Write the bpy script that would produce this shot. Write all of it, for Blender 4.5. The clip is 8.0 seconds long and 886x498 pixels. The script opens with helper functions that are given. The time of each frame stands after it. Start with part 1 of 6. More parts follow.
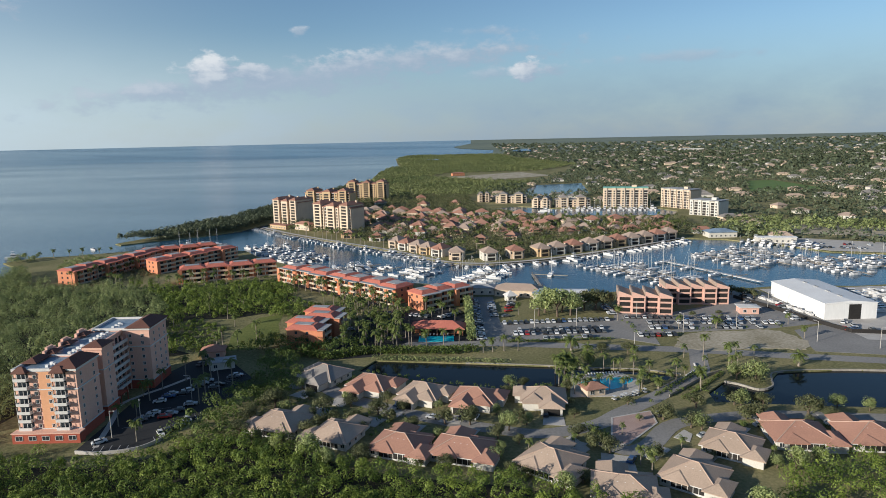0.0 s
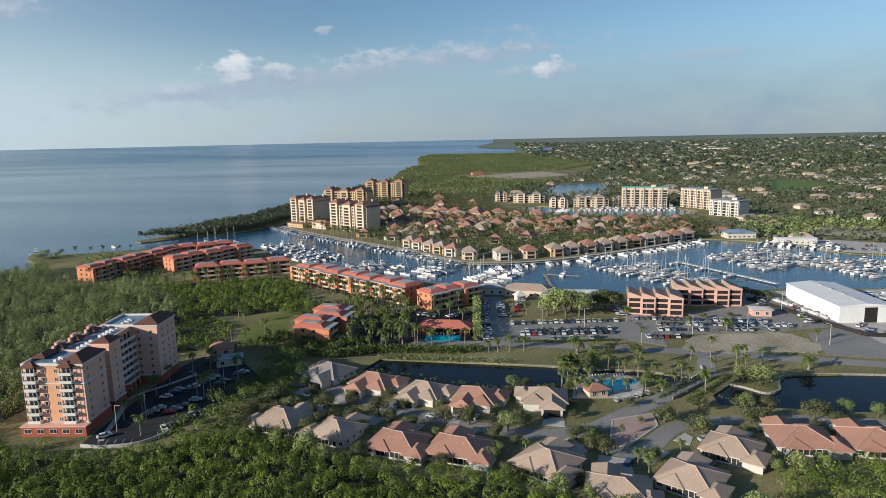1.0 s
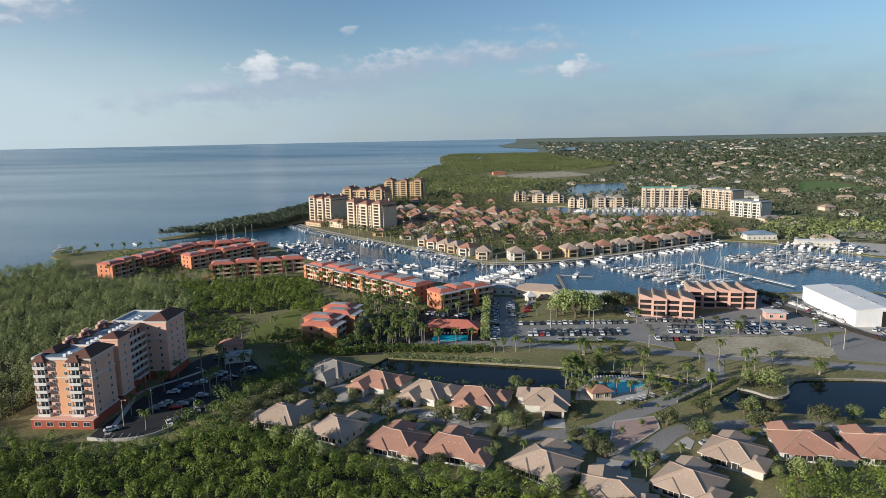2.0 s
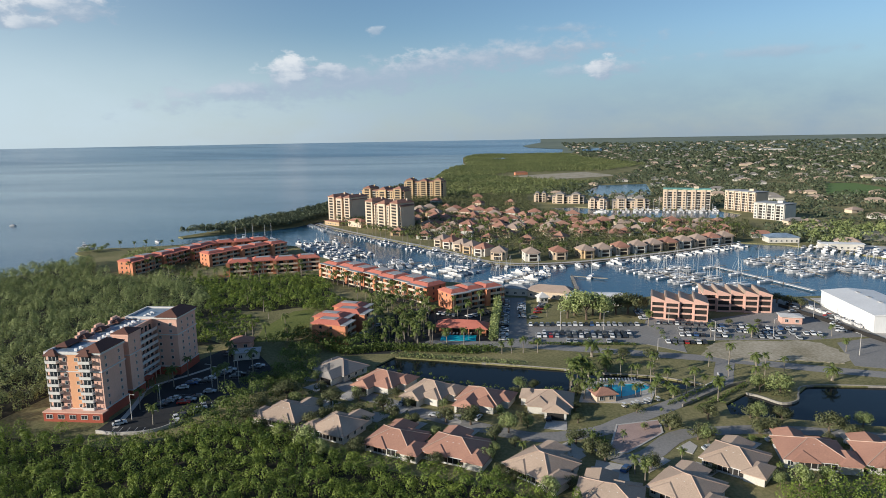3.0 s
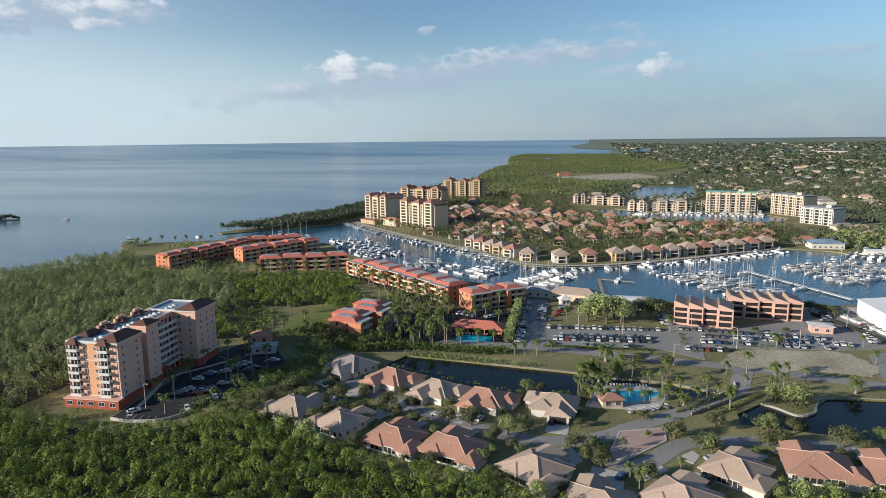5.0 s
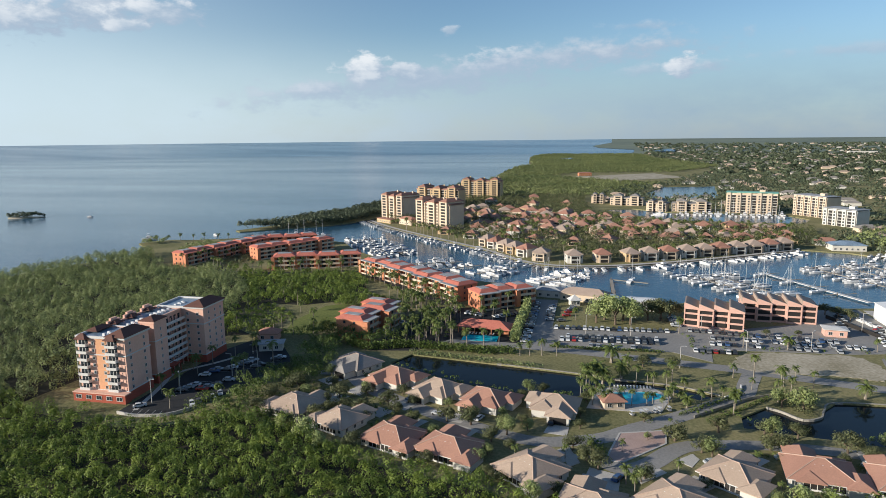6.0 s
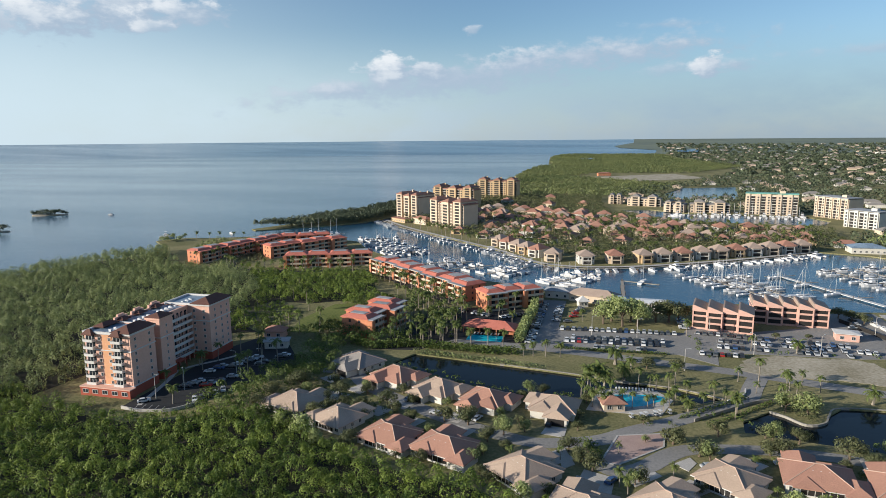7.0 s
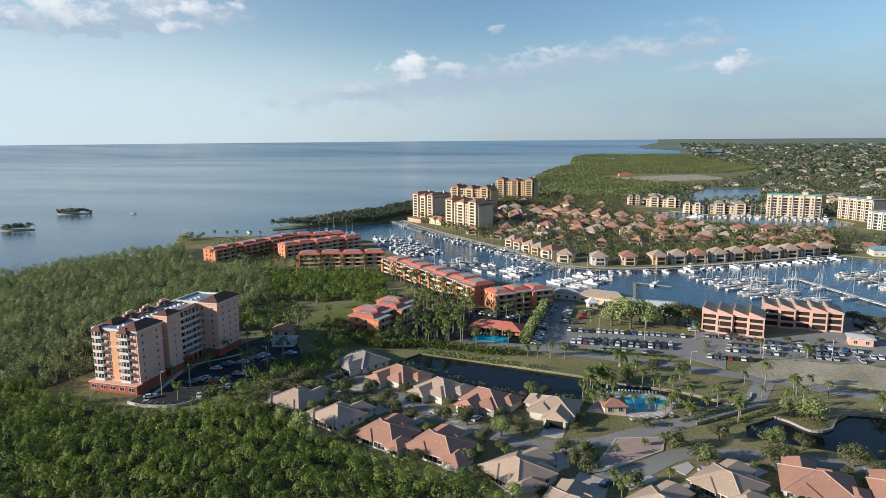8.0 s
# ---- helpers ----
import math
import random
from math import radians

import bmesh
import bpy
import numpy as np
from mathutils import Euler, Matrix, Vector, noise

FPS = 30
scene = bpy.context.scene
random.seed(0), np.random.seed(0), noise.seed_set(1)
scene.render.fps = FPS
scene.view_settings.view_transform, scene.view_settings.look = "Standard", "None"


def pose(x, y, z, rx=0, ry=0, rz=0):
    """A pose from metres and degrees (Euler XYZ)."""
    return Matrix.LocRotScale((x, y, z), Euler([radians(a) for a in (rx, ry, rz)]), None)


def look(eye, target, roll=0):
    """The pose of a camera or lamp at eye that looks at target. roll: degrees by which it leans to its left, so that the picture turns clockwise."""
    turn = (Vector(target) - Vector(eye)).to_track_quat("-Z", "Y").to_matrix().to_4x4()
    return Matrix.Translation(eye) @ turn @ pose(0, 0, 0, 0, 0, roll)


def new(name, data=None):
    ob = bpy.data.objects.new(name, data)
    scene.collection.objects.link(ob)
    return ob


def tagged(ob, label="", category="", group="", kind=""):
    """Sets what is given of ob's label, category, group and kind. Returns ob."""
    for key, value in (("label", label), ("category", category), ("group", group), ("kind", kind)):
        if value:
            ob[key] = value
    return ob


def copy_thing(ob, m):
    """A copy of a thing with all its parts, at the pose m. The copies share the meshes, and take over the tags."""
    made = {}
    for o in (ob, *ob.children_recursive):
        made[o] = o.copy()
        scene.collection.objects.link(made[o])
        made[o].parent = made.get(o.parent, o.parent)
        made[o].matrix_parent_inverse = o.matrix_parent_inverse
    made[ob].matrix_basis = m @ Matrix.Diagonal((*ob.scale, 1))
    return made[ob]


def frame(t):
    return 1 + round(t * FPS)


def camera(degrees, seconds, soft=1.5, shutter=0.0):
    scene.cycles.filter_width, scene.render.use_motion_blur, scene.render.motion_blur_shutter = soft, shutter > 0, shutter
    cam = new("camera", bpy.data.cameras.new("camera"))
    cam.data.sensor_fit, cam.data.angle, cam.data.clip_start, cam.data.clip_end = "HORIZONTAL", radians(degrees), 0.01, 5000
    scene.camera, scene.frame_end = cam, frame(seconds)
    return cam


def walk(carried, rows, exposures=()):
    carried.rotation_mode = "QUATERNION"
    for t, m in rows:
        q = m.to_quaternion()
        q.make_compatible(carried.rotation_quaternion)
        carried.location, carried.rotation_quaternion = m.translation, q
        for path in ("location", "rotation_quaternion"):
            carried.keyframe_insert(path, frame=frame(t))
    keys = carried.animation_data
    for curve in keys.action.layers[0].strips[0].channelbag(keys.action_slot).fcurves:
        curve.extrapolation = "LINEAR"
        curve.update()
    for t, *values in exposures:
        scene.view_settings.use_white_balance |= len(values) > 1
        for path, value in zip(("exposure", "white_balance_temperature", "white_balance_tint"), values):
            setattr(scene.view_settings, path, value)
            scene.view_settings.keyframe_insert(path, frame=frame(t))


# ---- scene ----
cam = camera(68.5, 8.0, soft=0.8)
PATH = [
    (0, (-2.117, 5.01, 90.514), (-2.11, 6.981, 90.175), -1.2),
    (0.5, (1.432, 4.898, 90.551), (1.404, 6.869, 90.211), -1.3),
    (1, (4.972, 4.798, 90.552), (4.91, 6.768, 90.212), -1.2),
    (2.5, (15.269, 4.904, 90.584), (15.099, 6.868, 90.244), -1.1),
    (3, (18.65, 5.054, 90.574), (18.443, 7.014, 90.235), -1.0),
    (3.5, (22.029, 5.312, 90.558), (21.785, 7.267, 90.219), -0.9),
    (4, (25.403, 5.729, 90.537), (25.123, 7.681, 90.198), -0.8),
    (4.5, (28.838, 6.178, 90.53), (28.523, 8.124, 90.192), -0.7),
    (6, (38.992, 7.714, 90.437), (38.576, 9.641, 90.098), -0.6),
    (6.5, (42.437, 8.355, 90.421), (41.99, 10.274, 90.082), -0.5),
    (7, (45.873, 9.108, 90.392), (45.395, 11.02, 90.053), -0.5),
    (7.5, (49.356, 9.876, 90.401), (48.845, 11.78, 90.062), -0.5),
    (8, (52.908, 10.596, 90.423), (52.364, 12.49, 90.085), -0.5),
]
walk(cam, [(t, look(eye, target, roll)) for t, eye, target, roll in PATH], [(0.0, 0.39, 5900, 8), (8.0, 0.61, 5950, 8)])

# ---- world, sun, exposure ----
SUN_TO = Vector((-0.86, -0.51, 0.0)).normalized()
SUN_EL = radians(16.2)
sun = new("sun", bpy.data.lights.new("sun", "SUN"))
sun.data.energy, sun.data.angle, sun.data.color = 4.8, radians(0.6), (1.0, 0.87, 0.70)
sun.matrix_world = look((0, 0, 0), -(SUN_TO * math.cos(SUN_EL) + Vector((0, 0, math.sin(SUN_EL)))))
tagged(sun, kind="structure")


def build_world():
    w = bpy.data.worlds.new("sky")
    scene.world = w
    w.use_nodes = True
    nt = w.node_tree
    nt.nodes.clear()
    N, L = nt.nodes.new, nt.links.new
    out, bg, sky = N("ShaderNodeOutputWorld"), N("ShaderNodeBackground"), N("ShaderNodeTexSky")
    sky.sky_type, sky.sun_disc = "NISHITA", False
    sky.sun_elevation, sky.sun_rotation = SUN_EL, math.atan2(SUN_TO.x, SUN_TO.y)
    sky.air_density, sky.dust_density, sky.ozone_density = 1.0, 0.3, 2.5
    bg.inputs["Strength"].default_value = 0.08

    def val(op, *xs):
        n = N("ShaderNodeMath")
        n.operation = op
        for s, x in zip(n.inputs, xs):
            if isinstance(x, (int, float)):
                s.default_value = x
            else:
                L(x, s)
        return n.outputs[0]

    def ease(x, lo, hi):
        n = N("ShaderNodeMapRange")
        n.interpolation_type = "SMOOTHSTEP"
        L(x, n.inputs[0])
        n.inputs[1].default_value, n.inputs[2].default_value = lo, hi
        return n.outputs[0]

    def blend(f, a, b):
        n = N("ShaderNodeMix")
        n.data_type = "RGBA"
        if isinstance(f, float):
            n.inputs[0].default_value = f
        else:
            L(f, n.inputs[0])
        for i, c in ((6, a), (7, b)):
            if isinstance(c, tuple):
                n.inputs[i].default_value = (*c, 1)
            else:
                L(c, n.inputs[i])
        return n.outputs[2]

    geo, sep = N("ShaderNodeTexCoord"), N("ShaderNodeSeparateXYZ")
    L(geo.outputs["Generated"], sep.inputs[0])
    az = val("ARCTAN2", sep.outputs[0], sep.outputs[1])
    el = val("ARCSINE", sep.outputs[2])
    vec = N("ShaderNodeCombineXYZ")
    L(az, vec.inputs[0])
    L(val("MULTIPLY", el, 1.9), vec.inputs[1])

    def fractal(scale, detail, dz=0.0):
        n, m = N("ShaderNodeTexNoise"), N("ShaderNodeMapping")
        m.inputs["Location"].default_value = (0, 0, dz)
        L(vec.outputs[0], m.inputs["Vector"])
        L(m.outputs[0], n.inputs["Vector"])
        n.inputs["Scale"].default_value, n.inputs["Detail"].default_value = scale, detail
        n.inputs["Roughness"].default_value = 0.6
        return n.outputs[0]

    n1, n2 = fractal(26, 7), fractal(9, 5, 3.0)
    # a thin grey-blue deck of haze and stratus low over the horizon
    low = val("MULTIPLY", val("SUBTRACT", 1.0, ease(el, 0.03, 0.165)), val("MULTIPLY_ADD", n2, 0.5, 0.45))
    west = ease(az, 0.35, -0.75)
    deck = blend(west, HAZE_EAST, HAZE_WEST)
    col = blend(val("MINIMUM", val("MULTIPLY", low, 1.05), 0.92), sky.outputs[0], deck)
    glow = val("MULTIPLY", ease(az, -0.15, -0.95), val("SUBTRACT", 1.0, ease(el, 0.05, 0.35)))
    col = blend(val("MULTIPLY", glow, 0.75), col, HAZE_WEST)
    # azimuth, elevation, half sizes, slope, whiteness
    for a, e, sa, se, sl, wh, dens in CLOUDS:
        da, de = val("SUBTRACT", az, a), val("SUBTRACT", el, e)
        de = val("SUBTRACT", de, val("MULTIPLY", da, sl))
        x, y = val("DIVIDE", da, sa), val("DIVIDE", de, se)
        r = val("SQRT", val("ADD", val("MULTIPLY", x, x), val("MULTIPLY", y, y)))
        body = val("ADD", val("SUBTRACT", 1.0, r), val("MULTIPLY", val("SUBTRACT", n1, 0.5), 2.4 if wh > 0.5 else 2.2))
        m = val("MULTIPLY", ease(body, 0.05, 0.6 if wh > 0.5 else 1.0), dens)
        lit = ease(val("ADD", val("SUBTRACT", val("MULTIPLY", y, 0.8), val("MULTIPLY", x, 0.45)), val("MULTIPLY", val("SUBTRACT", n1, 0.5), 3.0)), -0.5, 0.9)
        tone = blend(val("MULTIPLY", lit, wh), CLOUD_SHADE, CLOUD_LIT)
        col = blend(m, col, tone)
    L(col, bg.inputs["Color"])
    L(bg.outputs[0], out.inputs[0])


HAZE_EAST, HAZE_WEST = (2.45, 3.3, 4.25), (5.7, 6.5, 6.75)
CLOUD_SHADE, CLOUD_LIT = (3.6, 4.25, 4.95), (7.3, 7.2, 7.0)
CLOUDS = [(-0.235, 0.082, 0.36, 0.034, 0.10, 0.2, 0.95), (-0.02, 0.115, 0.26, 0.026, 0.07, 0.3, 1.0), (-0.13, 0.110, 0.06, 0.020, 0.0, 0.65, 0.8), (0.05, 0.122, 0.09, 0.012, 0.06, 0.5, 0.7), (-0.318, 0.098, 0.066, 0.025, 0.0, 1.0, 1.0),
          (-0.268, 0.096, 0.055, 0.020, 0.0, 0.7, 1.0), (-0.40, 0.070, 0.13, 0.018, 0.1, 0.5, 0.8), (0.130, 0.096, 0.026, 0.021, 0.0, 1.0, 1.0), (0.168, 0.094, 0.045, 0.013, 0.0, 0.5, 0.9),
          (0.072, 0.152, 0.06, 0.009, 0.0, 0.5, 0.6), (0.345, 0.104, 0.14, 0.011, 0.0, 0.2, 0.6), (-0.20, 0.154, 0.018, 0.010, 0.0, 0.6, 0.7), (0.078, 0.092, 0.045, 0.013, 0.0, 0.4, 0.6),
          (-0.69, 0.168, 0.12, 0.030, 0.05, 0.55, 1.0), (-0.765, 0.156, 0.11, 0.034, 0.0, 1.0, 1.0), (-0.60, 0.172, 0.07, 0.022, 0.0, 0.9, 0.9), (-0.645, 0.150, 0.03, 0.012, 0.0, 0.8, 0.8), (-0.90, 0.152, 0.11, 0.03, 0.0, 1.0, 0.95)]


build_world()


# ---- materials ----
def hexc(r, g, b):
    return (r, g, b, 1.0)


MATS = {}


def mat(name, col, col2=None, rough=0.8, scale=0.5, fine=6.0, metal=0.0, bump=0.0, bump_scale=8.0, island=0.0, objrand=0.0, spec=0.3, stretch=(1, 1, 1)):
    """A procedural surface: two noises at different sizes between two colours, random per piece, fine relief."""
    if name in MATS:
        return MATS[name]
    m = bpy.data.materials.new(name)
    m.use_nodes = True
    nt = m.node_tree
    N, L = nt.nodes.new, nt.links.new
    bs = nt.nodes["Principled BSDF"]
    bs.inputs["Roughness"].default_value = rough
    bs.inputs["Metallic"].default_value = metal
    bs.inputs["Specular IOR Level"].default_value = spec
    col2 = col2 or tuple(c * 0.72 for c in col)
    geo = N("ShaderNodeNewGeometry")
    mp = N("ShaderNodeMapping")
    mp.inputs["Scale"].default_value = stretch
    L(geo.outputs["Position"], mp.inputs["Vector"])
    big, small = N("ShaderNodeTexNoise"), N("ShaderNodeTexNoise")
    big.inputs["Scale"].default_value, small.inputs["Scale"].default_value = scale, fine
    big.inputs["Detail"].default_value, small.inputs["Detail"].default_value = 4.0, 3.0
    for n in (big, small):
        L(mp.outputs[0], n.inputs["Vector"])
    add = N("ShaderNodeMath")
    add.operation = "MULTIPLY_ADD"
    add.inputs[1].default_value = 0.5
    L(small.outputs[0], add.inputs[0])
    half = N("ShaderNodeMath")
    half.operation = "MULTIPLY"
    half.inputs[1].default_value = 0.5
    L(big.outputs[0], half.inputs[0])
    L(half.outputs[0], add.inputs[2])
    ramp = N("ShaderNodeMapRange")
    ramp.inputs[1].default_value, ramp.inputs[2].default_value = 0.36, 0.64
    L(add.outputs[0], ramp.inputs[0])
    mix = N("ShaderNodeMix")
    mix.data_type = "RGBA"
    mix.inputs[6].default_value, mix.inputs[7].default_value = hexc(*col2), hexc(*col)
    L(ramp.outputs[0], mix.inputs[0])
    last = mix.outputs[2]
    if island or objrand:
        hsv = N("ShaderNodeHueSaturation")
        mr = N("ShaderNodeMapRange")
        amt = island or objrand
        mr.inputs[3].default_value, mr.inputs[4].default_value = 1 - amt, 1 + amt
        if island:
            L(geo.outputs["Random Per Island"], mr.inputs[0])
        else:
            oi = N("ShaderNodeObjectInfo")
            L(oi.outputs["Random"], mr.inputs[0])
        L(mr.outputs[0], hsv.inputs["Value"])
        L(last, hsv.inputs["Color"])
        last = hsv.outputs[0]
    L(last, bs.inputs["Base Color"])
    if bump:
        bt = N("ShaderNodeTexNoise")
        bt.inputs["Scale"].default_value = bump_scale
        bt.inputs["Detail"].default_value = 4.0
        L(mp.outputs[0], bt.inputs["Vector"])
        bp = N("ShaderNodeBump")
        bp.inputs["Strength"].default_value = bump
        bp.inputs["Distance"].default_value = 0.3 / bump_scale * 8
        L(bt.outputs[0], bp.inputs["Height"])
        L(bp.outputs[0], bs.inputs["Normal"])
    MATS[name] = m
    return m


def leaf_mat(name, col, col2, scale=0.08, spread=0.28, trans=0.26):
    """Foliage: diffuse and light let through, varied clump by clump and tree by tree."""
    m = mat(name, col, col2, rough=0.55, scale=scale, fine=scale * 5, island=spread, spec=0.25)
    nt = m.node_tree
    if "Translucent BSDF" not in nt.nodes:
        bs, out = nt.nodes["Principled BSDF"], nt.nodes["Material Output"]
        tr, mx = nt.nodes.new("ShaderNodeBsdfTranslucent"), nt.nodes.new("ShaderNodeMixShader")
        src = bs.inputs["Base Color"].links[0].from_socket
        nt.links.new(src, tr.inputs["Color"])
        mx.inputs[0].default_value = trans
        nt.links.new(bs.outputs[0], mx.inputs[1])
        nt.links.new(tr.outputs[0], mx.inputs[2])
        nt.links.new(mx.outputs[0], out.inputs[0])
    return m


def water_mat(name, col, wave, rough=0.08, strength=0.25, streak=(1, 1, 1)):
    m = bpy.data.materials.new(name)
    m.use_nodes = True
    nt = m.node_tree
    N, L = nt.nodes.new, nt.links.new
    bs = nt.nodes["Principled BSDF"]
    bs.inputs["Roughness"].default_value = rough
    bs.inputs["IOR"].default_value = 1.33
    geo, mp = N("ShaderNodeNewGeometry"), N("ShaderNodeMapping")
    mp.inputs["Scale"].default_value = streak
    L(geo.outputs["Position"], mp.inputs["Vector"])
    big = N("ShaderNodeTexNoise")
    big.inputs["Scale"].default_value, big.inputs["Detail"].default_value = 0.004, 5.0
    L(mp.outputs[0], big.inputs["Vector"])
    mix = N("ShaderNodeMix")
    mix.data_type = "RGBA"
    mix.inputs[6].default_value, mix.inputs[7].default_value = hexc(*(c * 0.88 for c in col)), hexc(*(c * 1.14 for c in col))
    L(big.outputs[0], mix.inputs[0])
    L(mix.outputs[2], bs.inputs["Base Color"])
    rr = N("ShaderNodeMapRange")
    rr.inputs[1].default_value, rr.inputs[2].default_value = 0.35, 0.65
    rr.inputs[3].default_value, rr.inputs[4].default_value = rough, rough * 1.6
    L(big.outputs[0], rr.inputs[0])
    L(rr.outputs[0], bs.inputs["Roughness"])
    w1 = N("ShaderNodeTexNoise")
    w1.inputs["Scale"].default_value, w1.inputs["Detail"].default_value = wave, 4.0
    L(geo.outputs["Position"], w1.inputs["Vector"])
    bp = N("ShaderNodeBump")
    bp.inputs["Strength"].default_value, bp.inputs["Distance"].default_value = strength, 0.5
    L(w1.outputs[0], bp.inputs["Height"])
    L(bp.outputs[0], bs.inputs["Normal"])
    return m


SEA = water_mat("sea_water", (0.028, 0.082, 0.135), 0.35, 0.12, 0.34, (0.25, 1, 1))
POND = water_mat("pond_water", (0.006, 0.010, 0.014), 0.5, 0.05, 0.05)
POND.node_tree.nodes["Principled BSDF"].inputs["IOR"].default_value = 1.2
POOL = mat("pool_water", (0.05, 0.58, 0.66), (0.03, 0.46, 0.58), rough=0.08, scale=0.3, fine=2, spec=0.5)
GRASS = mat("lawn", (0.30, 0.262, 0.135), (0.13, 0.135, 0.058), rough=0.95, scale=0.03, fine=0.9, spec=0.1, bump=0.3, bump_scale=3)
ASPHALT = mat("asphalt", (0.30, 0.285, 0.265), (0.205, 0.197, 0.186), rough=0.9, scale=0.05, fine=1.2)
ASPHALT_NEW = mat("fresh_asphalt", (0.035, 0.036, 0.038), (0.022, 0.023, 0.025), rough=0.85, scale=0.08, fine=2)
CONCRETE = mat("concrete", (0.54, 0.51, 0.47), (0.4, 0.375, 0.34), rough=0.9, scale=0.2, fine=3)
# forest floor: the shade under the canopy is put into its dark colour
MUD_SHADE = mat("mud_with_painted_shade", (0.05, 0.045, 0.03), (0.03, 0.028, 0.018), rough=0.95, scale=0.2, fine=2)
LAWN = mat("mown_lawn", (0.20, 0.215, 0.065), (0.11, 0.135, 0.04), rough=0.95, scale=0.06, fine=0.9, spec=0.1)
SCRUB = mat("scrub_soil", (0.17, 0.15, 0.08), (0.07, 0.075, 0.035), rough=0.95, scale=0.08, fine=1.0)
DIRT = mat("dry_dirt", (0.50, 0.44, 0.34), (0.26, 0.225, 0.145), rough=1, scale=0.06, fine=0.8)
PAVER = mat("brick_pavers", (0.46, 0.33, 0.28), (0.36, 0.25, 0.215), rough=0.9, scale=0.3, fine=4)
LINE = mat("road_paint", (0.62, 0.61, 0.58), (0.4, 0.4, 0.38), rough=0.8, scale=0.5, fine=5)
WALL_WHITE = mat("white_render", (0.62, 0.59, 0.53), (0.52, 0.49, 0.43), rough=0.85, scale=0.2, fine=2)
WALL_CREAM = mat("cream_render", (0.64, 0.52, 0.39), (0.54, 0.43, 0.32), rough=0.85, scale=0.15, fine=2)
WALL_YELLOW = mat("ochre_render", (0.54, 0.395, 0.235), (0.45, 0.325, 0.19), rough=0.85, scale=0.15, fine=2)
WALL_PEACH = mat("peach_render", (0.76, 0.47, 0.36), (0.68, 0.41, 0.31), rough=0.85, scale=0.1, fine=1.5)
LIT_ACCENT = mat("orange_lit_render", (0.68, 0.36, 0.20), (0.6, 0.31, 0.17), rough=0.85, scale=0.1, fine=1.5)
WALL_RED = mat("brick_red_render", (0.40, 0.10, 0.06), (0.32, 0.08, 0.05), rough=0.85, scale=0.2, fine=2)
WALL_ORANGE = mat("orange_render", (0.60, 0.25, 0.135), (0.50, 0.20, 0.105), rough=0.85, scale=0.12, fine=1.5)
WALL_PINK = mat("pink_render", (0.66, 0.41, 0.33), (0.56, 0.34, 0.27), rough=0.85, scale=0.15, fine=2)
TRIM = mat("white_trim", (0.66, 0.64, 0.61), (0.56, 0.54, 0.51), rough=0.6, scale=0.5, fine=4)
ROOF_FLAT = mat("grey_flat_roof", (0.40, 0.40, 0.40), (0.27, 0.275, 0.28), rough=0.7, scale=0.12, fine=1.2)
ROOF_BLUE = mat("pale_membrane_roof", (0.27, 0.35, 0.43), (0.15, 0.20, 0.26), rough=0.4, scale=0.15, fine=1.0, spec=0.5)
ROOF_RED = mat("red_tile_roof", (0.56, 0.19, 0.135), (0.45, 0.145, 0.10), rough=0.75, scale=0.2, fine=2.5, bump=0.3, bump_scale=4)
ROOF_BROWN = mat("brown_tile_roof", (0.16, 0.075, 0.055), (0.115, 0.055, 0.042), rough=0.8, scale=0.2, fine=3)
ROOF_TAN = mat("tan_tile_roof", (0.47, 0.355, 0.27), (0.38, 0.285, 0.215), rough=0.85, scale=0.12, fine=2.2, bump=0.35, bump_scale=5, objrand=0.06)
ROOF_SALMON = mat("salmon_tile_roof", (0.43, 0.235, 0.165), (0.34, 0.18, 0.13), rough=0.85, scale=0.12, fine=2.2, bump=0.35, bump_scale=5, objrand=0.08)
RIDGE = mat("ridge_tile", (0.50, 0.37, 0.29), (0.38, 0.27, 0.21), rough=0.85, scale=0.5, fine=4)
ROOF_TERRA = mat("terracotta_roof", (0.39, 0.20, 0.14), (0.28, 0.145, 0.105), rough=0.85, scale=0.15, fine=1.5, objrand=0.12)
# grey roofing; on one villa the grey stands for the tower's shade
ROOF_GREY = mat("shade_and_weathered_grey_roof", (0.30, 0.27, 0.245), (0.23, 0.21, 0.19), rough=0.85, scale=0.12, fine=2)
ROOF_SHED = mat("brown_shingle_roof", (0.42, 0.32, 0.255), (0.33, 0.25, 0.2), rough=0.9, scale=0.2, fine=3)
ROOF_GREEN = mat("green_metal_roof", (0.22, 0.46, 0.36), (0.17, 0.38, 0.3), rough=0.5, scale=0.1, fine=1)
METAL_WHITE = mat("white_sheet_metal", (0.78, 0.77, 0.75), (0.68, 0.67, 0.65), rough=0.5, scale=0.1, fine=1.2, stretch=(1, 1, 0.2))
# near-black for panels that paint the shade inside openings, and for dark mesh
DARK = mat("recess_shade_and_mesh", (0.03, 0.027, 0.025), (0.02, 0.018, 0.017), rough=0.7, scale=0.3, fine=2)
GLASS = mat("window_glass", (0.04, 0.05, 0.06), (0.025, 0.03, 0.036), rough=0.12, scale=0.2, fine=1, spec=0.6)
RUBBER = mat("tyre_rubber", (0.02, 0.02, 0.02), rough=0.9)
BARK = mat("bark", (0.17, 0.13, 0.095), (0.10, 0.075, 0.055), rough=0.95, scale=1.5, fine=8)
PALM_BARK = mat("palm_bark", (0.30, 0.26, 0.21), (0.2, 0.17, 0.135), rough=0.95, scale=1.5, fine=8)
WOOD_DOCK = mat("weathered_dock_boards", (0.36, 0.32, 0.27), (0.25, 0.22, 0.185), rough=0.9, scale=0.4, fine=4)
